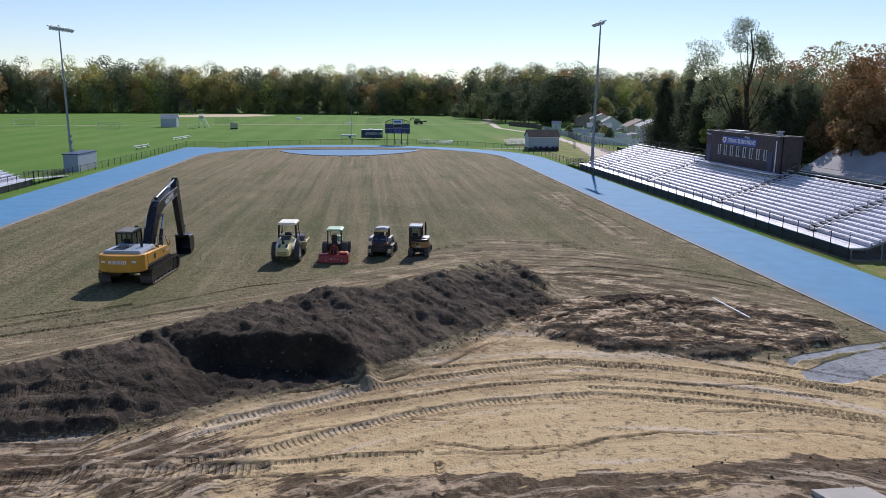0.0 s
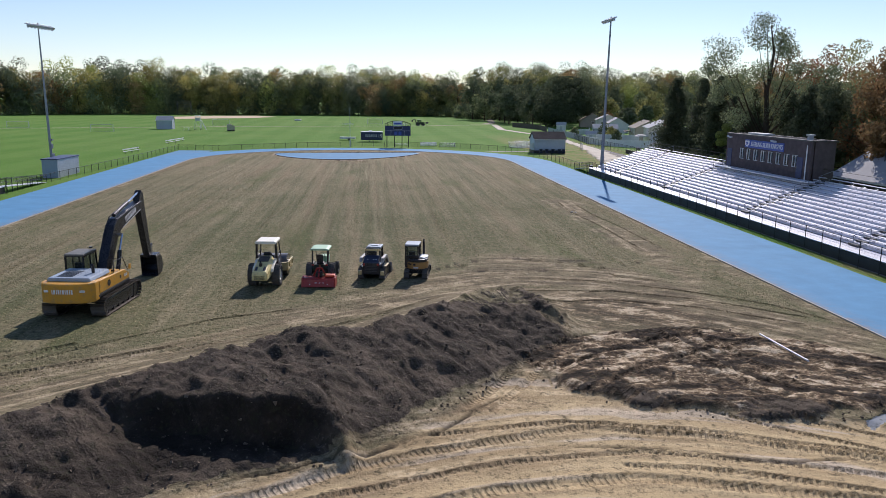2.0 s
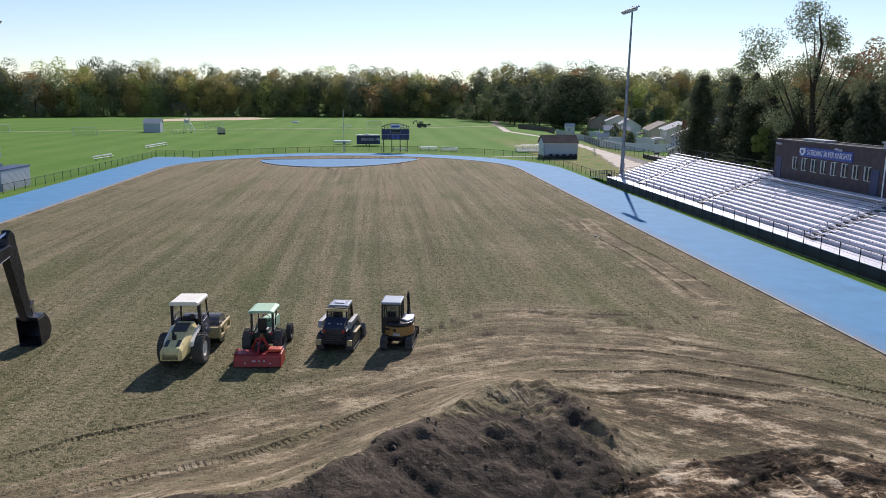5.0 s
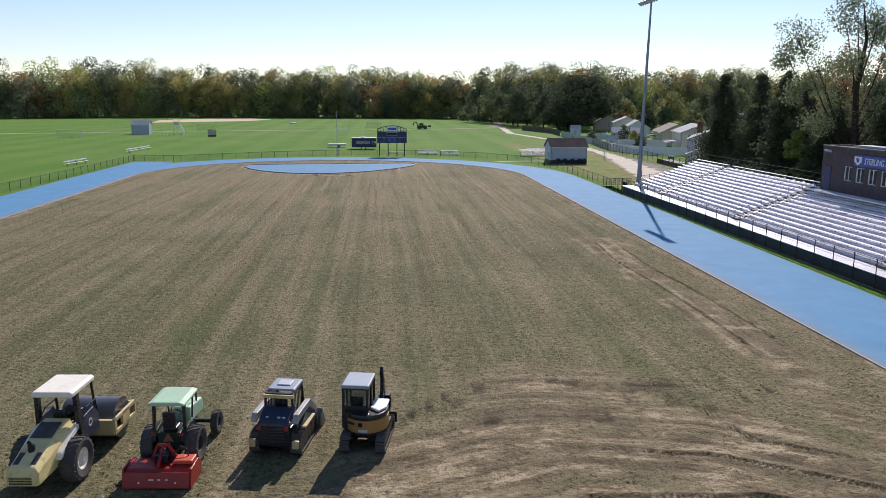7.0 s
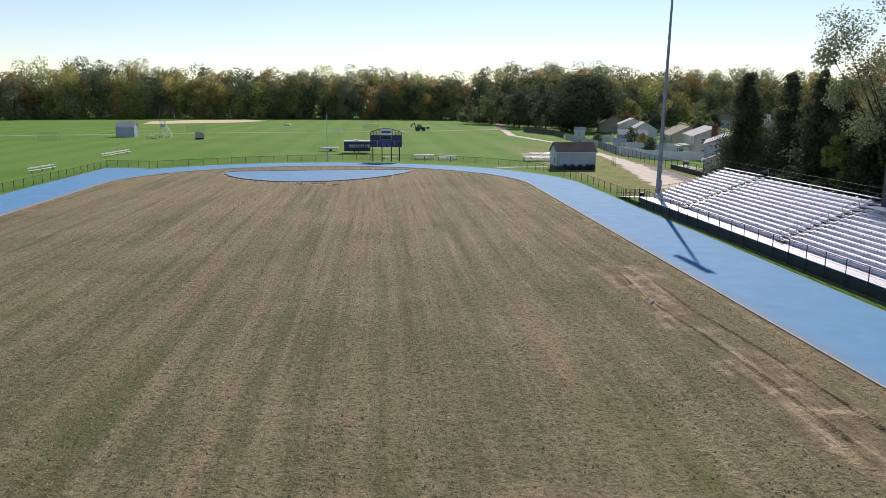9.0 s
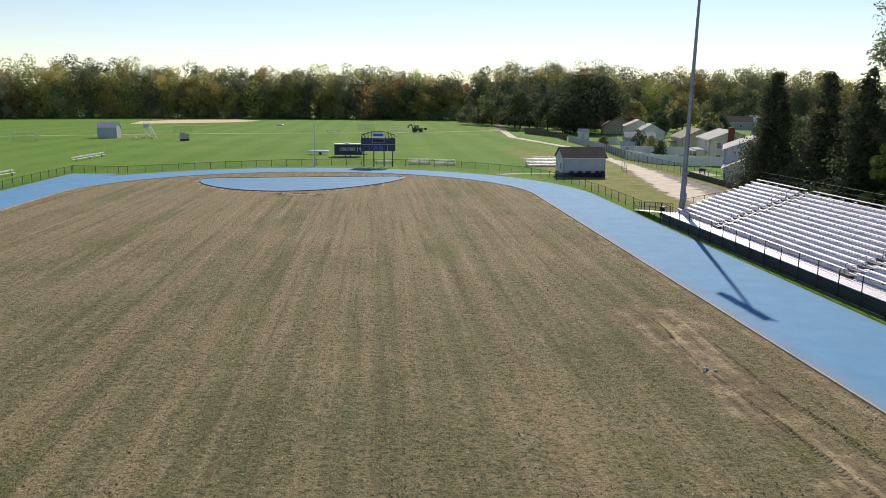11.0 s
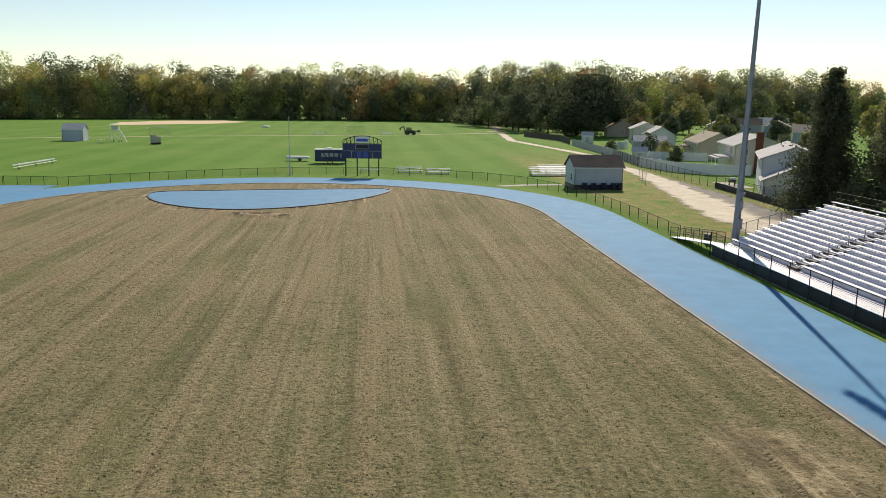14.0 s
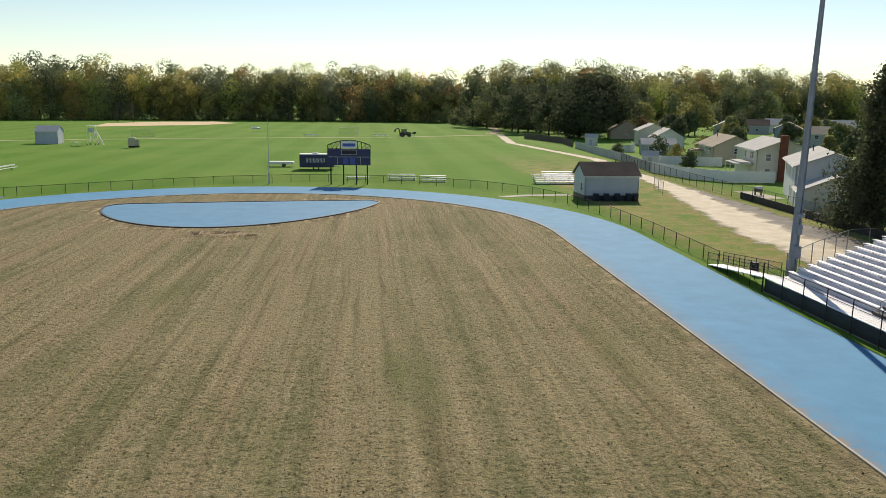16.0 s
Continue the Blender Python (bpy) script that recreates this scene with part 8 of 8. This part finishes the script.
def ramp(name, a, b, za, zb, w, label):
    top = thing(name, Matrix(), label, "ramp")
    a, b = Vector((*a, za)), Vector((*b, zb))
    part("deck", MB().beam(a, b, w, 0.06), "aluminium", top, "pale aluminium deck")
    side = Vector((b - a).cross(Vector((0, 0, 1)))).normalized() * w / 2
    n = max(2, int((b - a).length / 1.5))
    for s in (-1, 1):
        rl = MB()
        for h in (0.5, 1.0):
            rl.rod(a + side * s + Vector((0, 0, h)), b + side * s + Vector((0, 0, h)), 0.025, None, 6)
        part("hand_rail", rl, "black_steel", top)
        part("rail_mesh", MB().put([a + side * s, b + side * s, b + side * s + Vector((0, 0, 1)), a + side * s + Vector((0, 0, 1))], [(0, 1, 2, 3)]), "wire_black", top)
        for i in range(n + 1):
            p = a.lerp(b, i / n) + side * s
            part("rail_post", MB().rod((p.x, p.y, -0.05), (p.x, p.y, p.z + 1.05), 0.03, None, 6), "black_steel", top)
    return top


ramp("access_ramp", (33.0, 121.2), (33.0, 112.6), 0.08, 1.03, 1.3, "aluminium access ramp with black railings at the grandstand")
ramp("access_ramp", (-51.0, 97.0), (-51.0, 85.0), 0.08, 0.88, 1.3, "aluminium access ramp with black railings at the visitors' stand")
single("trash_barrel", MB().rod((34.6, 118.0, 0), (34.6, 118.0, 0.95), 0.32, 0.34, 16), "black", "black waste barrel beside the ramp", "bin")


# ---- houses beyond the lane ----
W2 = lambda s, *cols: [(s, c, z, 0.95, 1.25) for z in (1.0, 3.7) for c in cols]
gable_house("house", 67.1, 161.8, 64.4, 17.8, 8.6, 5.2, 6.9, "siding_pale", "shingle_grey", "white two-storey house with grey roof behind the lane", [("n", -6.0, 3.4, 0.9, 1.2), ("n", 1.0, 3.4, 0.9, 1.2), ("n", 5.4, 3.4, 0.9, 1.2), ("n", 5.0, 0.9, 0.9, 1.2)], [("n", 2.5, 0.1, 1.0, 2.1)], None, 0.4)
gable_house("garage", 62.0, 151.2, 64.4, 6.2, 8.4, 2.6, 4.5, "siding_white", "shingle_grey", "white garage with grey roof beside a house", [("w", -0.4, 1.3, 0.8, 0.45), ("w", 0.8, 1.3, 0.8, 0.45)], [("w", 2.6, 0.0, 1.0, 2.1)], None, 0.35, "garage")
gable_house("house", 77.4, 194.2, 75.9, 15.0, 9.0, 5.2, 7.0, "siding_cream", "shingle_grey", "cream two-storey house with brick chimney", [("n", 4.6, 3.6, 0.9, 1.2), ("n", 3.4, 3.6, 0.9, 1.2), ("n", -0.4, 3.6, 0.9, 1.2), ("w", -2.6, 3.4, 0.9, 1.2), ("w", -2.6, 0.9, 0.9, 1.2)], [("n", 3.6, 0.1, 1.6, 2.1)], (-8.0, 0.4, 1.1, 7.7), 0.4, "house", ("n", 2.0, 8.0, 3.2, 2.7))
gable_house("house", 85.4, 228.8, 77.7, 16.0, 9.0, 3.9, 6.1, "siding_tan", "shingle_tan", "tan house with broad tan roof", [("n", 5.4, 2.2, 1.1, 1.2), ("n", 4.0, 2.2, 1.1, 1.2), ("n", 0.0, 2.2, 1.1, 1.2), ("n", -1.4, 2.2, 1.1, 1.2), ("w", 0.4, 2.3, 1.2, 1.2)], [("n", -4.5, 0.1, 1.8, 2.1)], None, 0.4, "house", ("n", -4.0, 5.0, 2.5, 2.4))
gable_house("house", 92.8, 282.4, 77, 12.0, 8.4, 3.2, 5.7, "siding_white", "shingle_grey", "white gabled house with grey roof", [("n", 2.0, 1.4, 1.0, 1.2)], [], None, 0.4)
gable_house("house", 94.0, 298.0, 77, 11.0, 9.0, 4.6, 6.6, "siding_cream", "shingle_grey", "white split-level house with grey roof", [("w", 2.5, 3.0, 1.0, 1.2), ("n", 2.0, 3.0, 1.0, 1.2)], [], None, 0.4)
gable_house("garage", 80.0, 256.0, -12, 8.5, 5.0, 2.6, 3.9, "siding_grey", "shingle_grey", "low grey outbuilding behind a white fence", [("s", -2.0, 1.0, 1.2, 1.0), ("s", 1.0, 1.0, 1.2, 1.0)], [], None, 0.3, "garage", ("s", 2.0, 4.0, 2.0, 2.2))
gable_house("house", 100.0, 340.0, 77, 12.0, 12.0, 3.0, 6.4, "siding_tan", "shingle_tan", "tan gabled house with brown roof", [("w", 0, 1.5, 1.2, 1.2)], [], None, 0.4)
gable_house("house", 160.0, 384.0, 66, 14.0, 10.0, 3.6, 6.0, "siding_grey", "shingle_grey", "grey house with grey roof", [("w", -3, 1.2, 1.2, 1.2), ("n", 2, 1.2, 1.2, 1.2), ("n", -2, 1.2, 1.2, 1.2)], [], None, 0.4)
gable_house("house", 178.0, 396.0, -24, 14.0, 9.0, 3.8, 6.4, "siding_grey", "shingle_brown", "grey house with brown roof", [("s", -3, 1.2, 1.2, 1.2), ("s", 2, 1.2, 1.2, 1.2)], [], None, 0.4)
gable_house("house", 160.0, 334.0, 60, 15.0, 9.0, 4.6, 6.8, "siding_blue", "shingle_tan", "blue-grey house with tan roof", [("n", -4, 2.8, 1.2, 1.2), ("n", 0, 2.8, 1.2, 1.2), ("w", 0, 2.8, 1.2, 1.2)], [], None, 0.4)
gable_house("house", 150.0, 292.0, -28, 14.0, 9.0, 4.2, 6.4, "siding_grey", "shingle_tan", "grey two-storey house with tan roof", [("s", -4, 2.6, 1.1, 1.2), ("s", -1, 2.6, 1.1, 1.2), ("s", 3, 2.6, 1.1, 1.2), ("w", 0, 2.6, 1.1, 1.2)], [], None, 0.4)
gable_house("house", 132.0, 440.0, -20, 13.0, 9.0, 3.6, 6.0, "siding_grey", "shingle_grey", "grey house among trees", [("s", -3, 1.2, 1.2, 1.2), ("s", 2, 1.2, 1.2, 1.2)], [], None, 0.4)
gable_house("house", 152.0, 424.0, -20, 12.0, 9.0, 2.6, 4.8, "siding_white", "shingle_grey", "white house among trees", [("s", -3, 0.9, 1.2, 1.2), ("s", 2, 0.9, 1.2, 1.2)], [], None, 0.4)
gable_house("house", 198.0, 408.0, -20, 13.0, 9.0, 4.0, 6.6, "siding_white", "shingle_grey", "white house with grey roof far behind", [("s", -3, 1.2, 1.2, 1.2), ("s", 2, 1.2, 1.2, 1.2)], [], None, 0.4)
gable_house("house", 214.0, 388.0, -20, 13.0, 9.0, 4.0, 6.6, "siding_grey", "shingle_grey", "grey house with grey roof far behind", [("s", -3, 1.2, 1.2, 1.2), ("s", 2, 1.2, 1.2, 1.2)], [], None, 0.4)
gable_house("low_building", 57.0, 66.5, 90, 16.0, 9.0, 3.7, 6.4, "brick", "shingle_grey", "low building with pale grey roof behind the press box", [("s", -3, 1.2, 1.2, 1.2)], [], None, 0.4, "building")
gable_house("garden_shed", 63.8, 218.0, -20, 3.2, 2.6, 2.1, 3.0, "siding_white", "shingle_grey", "small white garden shed", [], [("s", 0, 0.1, 0.9, 1.8)], None, 0.2, "shed")
gable_house("garden_shed", 73.0, 292.0, -20, 3.6, 2.8, 2.4, 3.4, "siding_white", "shingle_grey", "small white garden shed with pointed gable", [], [("s", 0, 0.1, 0.9, 1.8)], None, 0.2, "shed")


def panel_fence(line, h, label, mat="vinyl", gap=2.4):
    """A fence of solid panels between posts."""
    top = thing("panel_fence", Matrix(), label, "fence")
    for (ax, ay), (bx, by) in zip(line, line[1:]):
        ln = math.hypot(bx - ax, by - ay)
        n = max(1, round(ln / gap))
        for i in range(n):
            p = (ax + (bx - ax) * i / n, ay + (by - ay) * i / n)
            q = (ax + (bx - ax) * (i + 1) / n, ay + (by - ay) * (i + 1) / n)
            part("panel", MB().beam((*p, h / 2), (*q, h / 2), 0.05, h - 0.1), mat, top)
            part("post", MB().box((*p, h / 2), (0.13, 0.13, h + 0.12)), mat, top)
    return top


panel_fence([(58.4, 202.5), (60.4, 190.5), (64.9, 184.5), (72.4, 183.6)], 2.0, "white vinyl privacy fence round a back garden")
panel_fence([(64.5, 221.0), (78.6, 216.0)], 2.0, "white vinyl privacy fence between gardens")
panel_fence([(64.0, 277.0), (62.4, 250.0), (61.6, 229.0), (58.4, 202.5)], 1.9, "weathered pale wooden fence along the track", "fence_grey")
panel_fence([(68.0, 256.0), (76.0, 262.0), (80.0, 276.0)], 2.0, "white vinyl privacy fence round a garden")
panel_fence([(60.0, 330.0), (66.0, 300.0), (64.2, 280.0)], 2.0, "dark weathered wooden fence", "wood_dark")


def grill(x, y):
    top = thing("patio_grill", pose(x, y, 0.05), "covered grill on a patio", "grill")
    part("body", MB().box((0, 0, 0.7), (1.1, 0.55, 0.4)), "darkgrey", top, bevel=0.05)
    part("lid", MB().rod((-0.5, 0, 0.95), (0.5, 0, 0.95), 0.28, None, 12), "lightgrey", top)
    for sx in (-0.45, 0.45):
        part("leg", MB().box((sx, 0, 0.25), (0.06, 0.4, 0.5)), "darkgrey", top)


grill(61.0, 167.5)
hd = thing("parked_car", pose(160.5, 330, 0, 0, 0, 60), "dark blue parked car between houses", "car")
part("body", MB().prism([(-2.2, 0.35), (2.2, 0.35), (2.25, 0.8), (1.2, 0.95), (0.6, 1.45), (-1.2, 1.45), (-1.9, 0.95), (-2.25, 0.9)], -0.9, 0.9, "x"), "navy", hd, bevel=0.08)
for sy in (-1.35, 1.35):
    for sx in (-0.8, 0.8):
        wheel(hd, (sx, sy, 0.33), 0.33, 0.22, "lightgrey", 0, 0.6, "car tyre")


# ---- trees on the right ----
def near_trees():
    g = "trees behind the grandstand"
    tree("pine_tree", 57.4, 137.0, "conifer", 21, 17.2, 5.4, "green", "tall dark pine beside the lane", 26000, 0.16, group=g)
    tree("pine_tree", 57.8, 125.5, "conifer", 22, 17.0, 5.4, "green", "tall dark pine behind the grandstand", 12000, 0.18, group=g)
    tree("pine_tree", 55.6, 114.0, "conifer", 23, 16.6, 5.2, "green", "tall dark pine behind the grandstand", 12000, 0.18, group=g)
    tree("pine_tree", 61.0, 118.0, "conifer", 24, 16.0, 5.0, "green", "tall dark pine behind the grandstand", 12000, 0.18, group=g)
    tree("pine_tree", 56.5, 104.0, "conifer", 25, 14.5, 4.2, "green", "tall dark pine behind the grandstand", 12000, 0.18, group=g)
    tree("pine_tree", 54.6, 85.0, "conifer", 26, 14.6, 4.4, "green", "tall dark spruce behind the press box", 12000, 0.18, group=g)
    tree("pine_tree", 60.0, 98.0, "conifer", 27, 13.5, 4.4, "green", "dark spruce behind the grandstand", 11000, 0.18, group=g)
    rows = [(84, 116, 21, 8, "rust"), (93, 122, 24, 9, "red"), (97, 140, 26, 9, "olive"), (80, 137, 23, 8.5, "rust"), (74.5, 116, 20, 7, "red"), (88, 132, 24, 9, "rust"), (69, 104, 15, 6, "dark"), (64, 108, 16, 6, "dark"), (66, 125, 15, 6, "olive"), (70, 96, 17, 6.5, "green"), (60, 88, 16, 6, "dark"), (62, 78, 20, 7, "rust"), (67, 84, 19, 7, "red"), (58, 70, 14, 5.5, "rust"), (66, 68, 21, 7.5, "rust"), (72, 76, 21, 7.5, "dark"), (62, 58, 19, 6.5, "rust"), (70, 56, 21, 7, "olive"), (60, 50, 16, 5.5, "olive"), (66, 44, 18, 6.5, "rust"), (76, 64, 22, 7.5, "dark"), (54.6, 108, 9.6, 2.0, "sprout"), (63, 130, 15.5, 6, "olive"), (74, 112, 15, 6, "olive"), (74, 132, 14, 6, "olive"), (60, 38, 17, 6, "olive"), (80, 90, 20, 8, "green"), (84, 110, 18, 8, "dark"), (88, 130, 17, 8, "olive"), (96, 150, 17, 8, "green"), (104, 172, 16, 8, "yellow"), (112, 196, 16, 8, "green")]
    for i, (x, y, h, s, tint) in enumerate(rows):
        words = {"rust": "rust-brown autumn tree", "red": "red autumn maple", "gold": "golden autumn tree", "sprout": "yellow-green young tree", "olive": "olive-green broad-leaved tree", "dark": "dark green broad-leaved tree", "green": "green broad-leaved tree", "yellow": "yellowing broad-leaved tree"}[tint]
        tree("broadleaf_tree", x, y, "broad", 40 + i, h, s, tint, words + " behind the grandstand", 11000, 0.175, 0.16, 13, group=g)


def far_trees():
    g = "trees among the houses"
    tree("oak_tree", 87.0, 340.0, "broad", 81, 23.0, 17.0, "oak", "broad dark-leaved oak at the edge of the fields", 24000, 0.45, 0.10, 26, group=g)
    rows = [(58, 452, 25, 9, "dark"), (70, 424, 25, 9, "dark"), (78, 384, 23, 9, "dark"), (92, 392, 24, 9, "dark"), (104, 402, 24, 9, "olive"), (68, 396, 19, 8, "dark"), (112, 462, 22, 9, "dark"), (132, 468, 23, 9, "green"), (150, 464, 22, 9, "dark"), (170, 460, 23, 9, "olive"), (190, 452, 22, 9, "green"), (206, 446, 21, 9, "dark"), (74, 352, 17, 8, "dark"), (66, 372, 18, 8, "dark"), (76, 400, 20, 9, "dark"), (62, 430, 21, 9, "green"), (96, 372, 18, 8, "dark"), (118, 372, 13, 8, "olive"), (140, 370, 17, 10, "olive"), (110, 350, 8, 4, "rust"), (160, 440, 18, 8, "green"), (182, 430, 19, 8, "dark"), (210, 440, 20, 9, "green"), (196, 330, 13, 6, "lime"), (208, 318, 14, 7, "yellow"), (228, 345, 17, 8, "dark"), (176, 300, 12, 6, "olive"), (200, 285, 15, 7, "dark"), (165, 262, 13, 6, "lime"), (180, 245, 15, 7, "green"), (150, 215, 14, 7, "dark"), (140, 180, 15, 7, "green"), (170, 200, 17, 8, "olive"), (195, 225, 17, 8, "dark"), (120, 160, 15, 7, "dark"), (160, 160, 17, 8, "green"), (225, 260, 18, 8, "green"), (250, 300, 19, 9, "dark"), (240, 380, 18, 9, "yellow"), (270, 350, 19, 9, "green"), (76, 244, 5.0, 2.2, "dark"), (70.5, 214, 3.6, 2.0, "dark"), (73, 226, 4.2, 2.4, "olive"), (66, 246, 3.2, 1.8, "green"), (104, 330, 7, 4, "rust"), (130, 420, 17, 9, "green"), (105, 425, 18, 9, "green"), (85, 440, 19, 9, "olive"), (104, 262, 6.5, 3.2, "dark"), (112, 282, 7.5, 3.6, "olive"), (108, 312, 8, 4, "dark"), (122, 300, 9, 4.5, "green"), (116, 336, 9, 5, "dark"), (132, 322, 8, 4, "olive"), (146, 346, 9, 5, "dark"), (134, 362, 10, 5, "green"), (172, 356, 9, 5, "dark"), (188, 366, 10, 5, "olive"), (122, 238, 7, 3.5, "dark"), (134, 262, 8, 4, "green"), (100, 214, 6.5, 3, "olive"), (110, 240, 5.5, 3, "dark"), (148, 312, 7, 4, "dark"), (166, 318, 8, 4, "green"), (84, 206, 4, 2.2, "dark"), (90, 252, 5.0, 2.6, "olive"), (84, 270, 4.4, 2.4, "dark")]
    for i, (x, y, h, s, tint) in enumerate(rows):
        words = {"rust": "rust-red shrub", "lime": "pale green spreading tree", "olive": "olive-green tree", "dark": "dark green tree", "green": "green broad-leaved tree", "yellow": "yellowing tree"}[tint]
        tree("broadleaf_tree" if h > 6 else "garden_shrub", x, y, "broad", 100 + i, h, s, tint, words + " among the houses", 2600 if h > 6 else 1200, 0.5 if h > 6 else 0.2, 0.12 if h > 6 else 0.05, 12, group=g, category="tree" if h > 6 else "shrub")


near_trees()
far_trees()


# ---- loose bits on the torn ground ----
def soil_clods():
    """Broken lumps of topsoil along the torn edges: far too many to count."""
    rng = np.random.default_rng(31)
    mb = MB()
    cube = [(-1, -1, -1), (1, -1, -1), (-1, 1, -1), (1, 1, -1), (-1, -1, 1), (1, -1, 1), (-1, 1, 1), (1, 1, 1)]
    faces = [(0, 2, 3, 1), (4, 5, 7, 6), (0, 1, 5, 4), (2, 6, 7, 3), (0, 4, 6, 2), (1, 3, 7, 5)]
    px, py = rng.uniform(-24, 22, 60000), rng.uniform(-1.5, 28, 60000)
    z, m = land(px, py)
    odds = np.clip(m["topsoil"], 0, 1) * 0.07 + np.clip(m["mud"], 0, 1) * 0.03
    toe = np.abs(to_line(px, py, TOE)[0])
    rim = np.abs(inside(px, py, CHURNED))
    odds = odds + 0.16 * (toe < 0.35) + 0.22 * (rim < 0.4) * (py < 18)
    keep = rng.uniform(size=60000) < odds
    for x, y, h in zip(px[keep], py[keep], z[keep]):
        s = 0.022 + 0.055 * rng.uniform() ** 3
        turn = Euler(tuple(rng.uniform(0, 6.28, 3))).to_matrix()
        k = np.array([1.0, rng.uniform(0.6, 1.0), rng.uniform(0.5, 0.9)]) * s
        mb.put([turn @ Vector(np.array(c) * k * rng.uniform(0.45, 1.1)) + Vector((x, y, h + s * 0.25)) for c in cube], faces)
    single("soil_clods", mb, "clod", "loose dark clods of topsoil on the torn ground", "soil", "stuff", smooth=False)


def tuft_material():
    """Tufts of half-dead grass: each one its own tone."""
    m = Nodes("dry_tufts", 0.95, spec=0.1)
    ramp = m.add("ValToRGB")
    for i, c in enumerate(((0.075, 0.072, 0.030), (0.135, 0.122, 0.056), (0.21, 0.178, 0.09), (0.36, 0.30, 0.17))):
        e = ramp.color_ramp.elements[i] if i < 2 else ramp.color_ramp.elements.new(0.5)
        e.position, e.color = (0.0, 0.4, 0.75, 1.0)[i], (*c, 1)
    m.link(m.add("NewGeometry").outputs["Random Per Island"], ramp.inputs[0])
    m.color(ramp.outputs[0])
    return m.mat


def grass_tufts():
    """Ragged tufts left standing on the dying turf: far too many to count."""
    rng = np.random.default_rng(77)
    n = 240000
    px = rng.uniform(-39, 23.0, n)
    py = 16 + 118 * rng.uniform(0, 1, n) ** 1.25
    z, m = land(px, py)
    rows = rough_noise(px, py * 0.04, 1.1, 3, 17) + 0.5 * rough_noise(px, py, 5.0, 3, 19)
    odds = np.clip(0.30 + 0.9 * rows, 0.05, 0.8) * smooth01((132 - py) / 60) * m["infield"] * np.clip(1 - 1.1 * m["dust"] - m["subsoil"] - m["topsoil"] - m["churn"], 0, 1)
    keep = (rng.uniform(size=n) < odds) & (track_inside(px, py) > LANES + 0.3)
    x, y, z = px[keep], py[keep], z[keep]
    k = len(x)
    r = 0.024 + 0.046 * rng.uniform(0, 1, k) ** 1.6
    turn = rng.uniform(0, 6.28, k)
    pts = np.zeros((k, 4, 3))
    for i in range(3):
        a = turn + i * 2.094 + rng.uniform(-0.5, 0.5, k)
        q = r * rng.uniform(0.7, 1.4, k)
        pts[:, i, 0], pts[:, i, 1], pts[:, i, 2] = x + np.cos(a) * q, y + np.sin(a) * q, z - 0.01
    pts[:, 3, 0], pts[:, 3, 1], pts[:, 3, 2] = x + rng.uniform(-0.5, 0.5, k) * r, y + rng.uniform(-0.5, 0.5, k) * r, z + r * rng.uniform(0.6, 1.2, k)
    base = np.arange(k)[:, None] * 4
    tri = np.concatenate([base + np.array(f) for f in ((0, 1, 3), (1, 2, 3), (2, 0, 3))], 1).reshape(-1)
    me = bpy.data.meshes.new("grass_tufts")
    me.vertices.add(k * 4)
    me.vertices.foreach_set("co", pts.ravel())
    me.loops.add(len(tri))
    me.loops.foreach_set("vertex_index", tri)
    me.polygons.add(len(tri) // 3)
    me.polygons.foreach_set("loop_start", np.arange(0, len(tri), 3))
    me.update(calc_edges=True)
    me.materials.append(tuft_material())
    tagged(new("grass_tufts", me), "ragged tufts of dying grass on the infield", "grass", kind="stuff")


grass_tufts()
MAT["clod"] = loose("dry_clod", (0.11, 0.086, 0.064), (0.19, 0.15, 0.11), (0.26, 0.205, 0.15), 2.0)
soil_clods()
pole = MB().rod((15.75, 22.3, height(15.75, 22.3) + 0.12), (16.1, 18.3, height(16.1, 18.3) + 0.12), 0.045, None, 8)
single("plastic_pipe", pole, "vinyl", "long white plastic pipe lying on churned earth", "pipe")
slab = MB().prism([(8.5, -0.45), (10.4, -0.4), (10.9, -1.5), (8.9, -1.7)], height(9.6, -0.9) - 0.25, height(9.6, -0.9) + 0.05, "z")
single("concrete_slab", slab, "concrete", "broken pale concrete slab lying in brown mud", "slab")


def stone(x, y, r, seed):
    """A broken lump of pale concrete."""
    rng = np.random.default_rng(seed)
    mb = MB().ball((0, 0, r * 0.35), r, 8, (1.0, 0.75, 0.55))
    mb.v = [tuple(np.array(p) * rng.uniform(0.8, 1.15, 3)) for p in mb.v]
    ob = single("rubble_stone", mb, "concrete", "pale broken concrete lump on the worn turf", "stone", group="rubble on the field")
    ob.location = (x, y, height(x, y))


for i, (x, y, r) in enumerate(((17.7, 67.9, 0.17), (18.05, 67.6, 0.11), (17.45, 67.5, 0.09), (17.9, 68.3, 0.08))):
    stone(x, y, r, 300 + i)
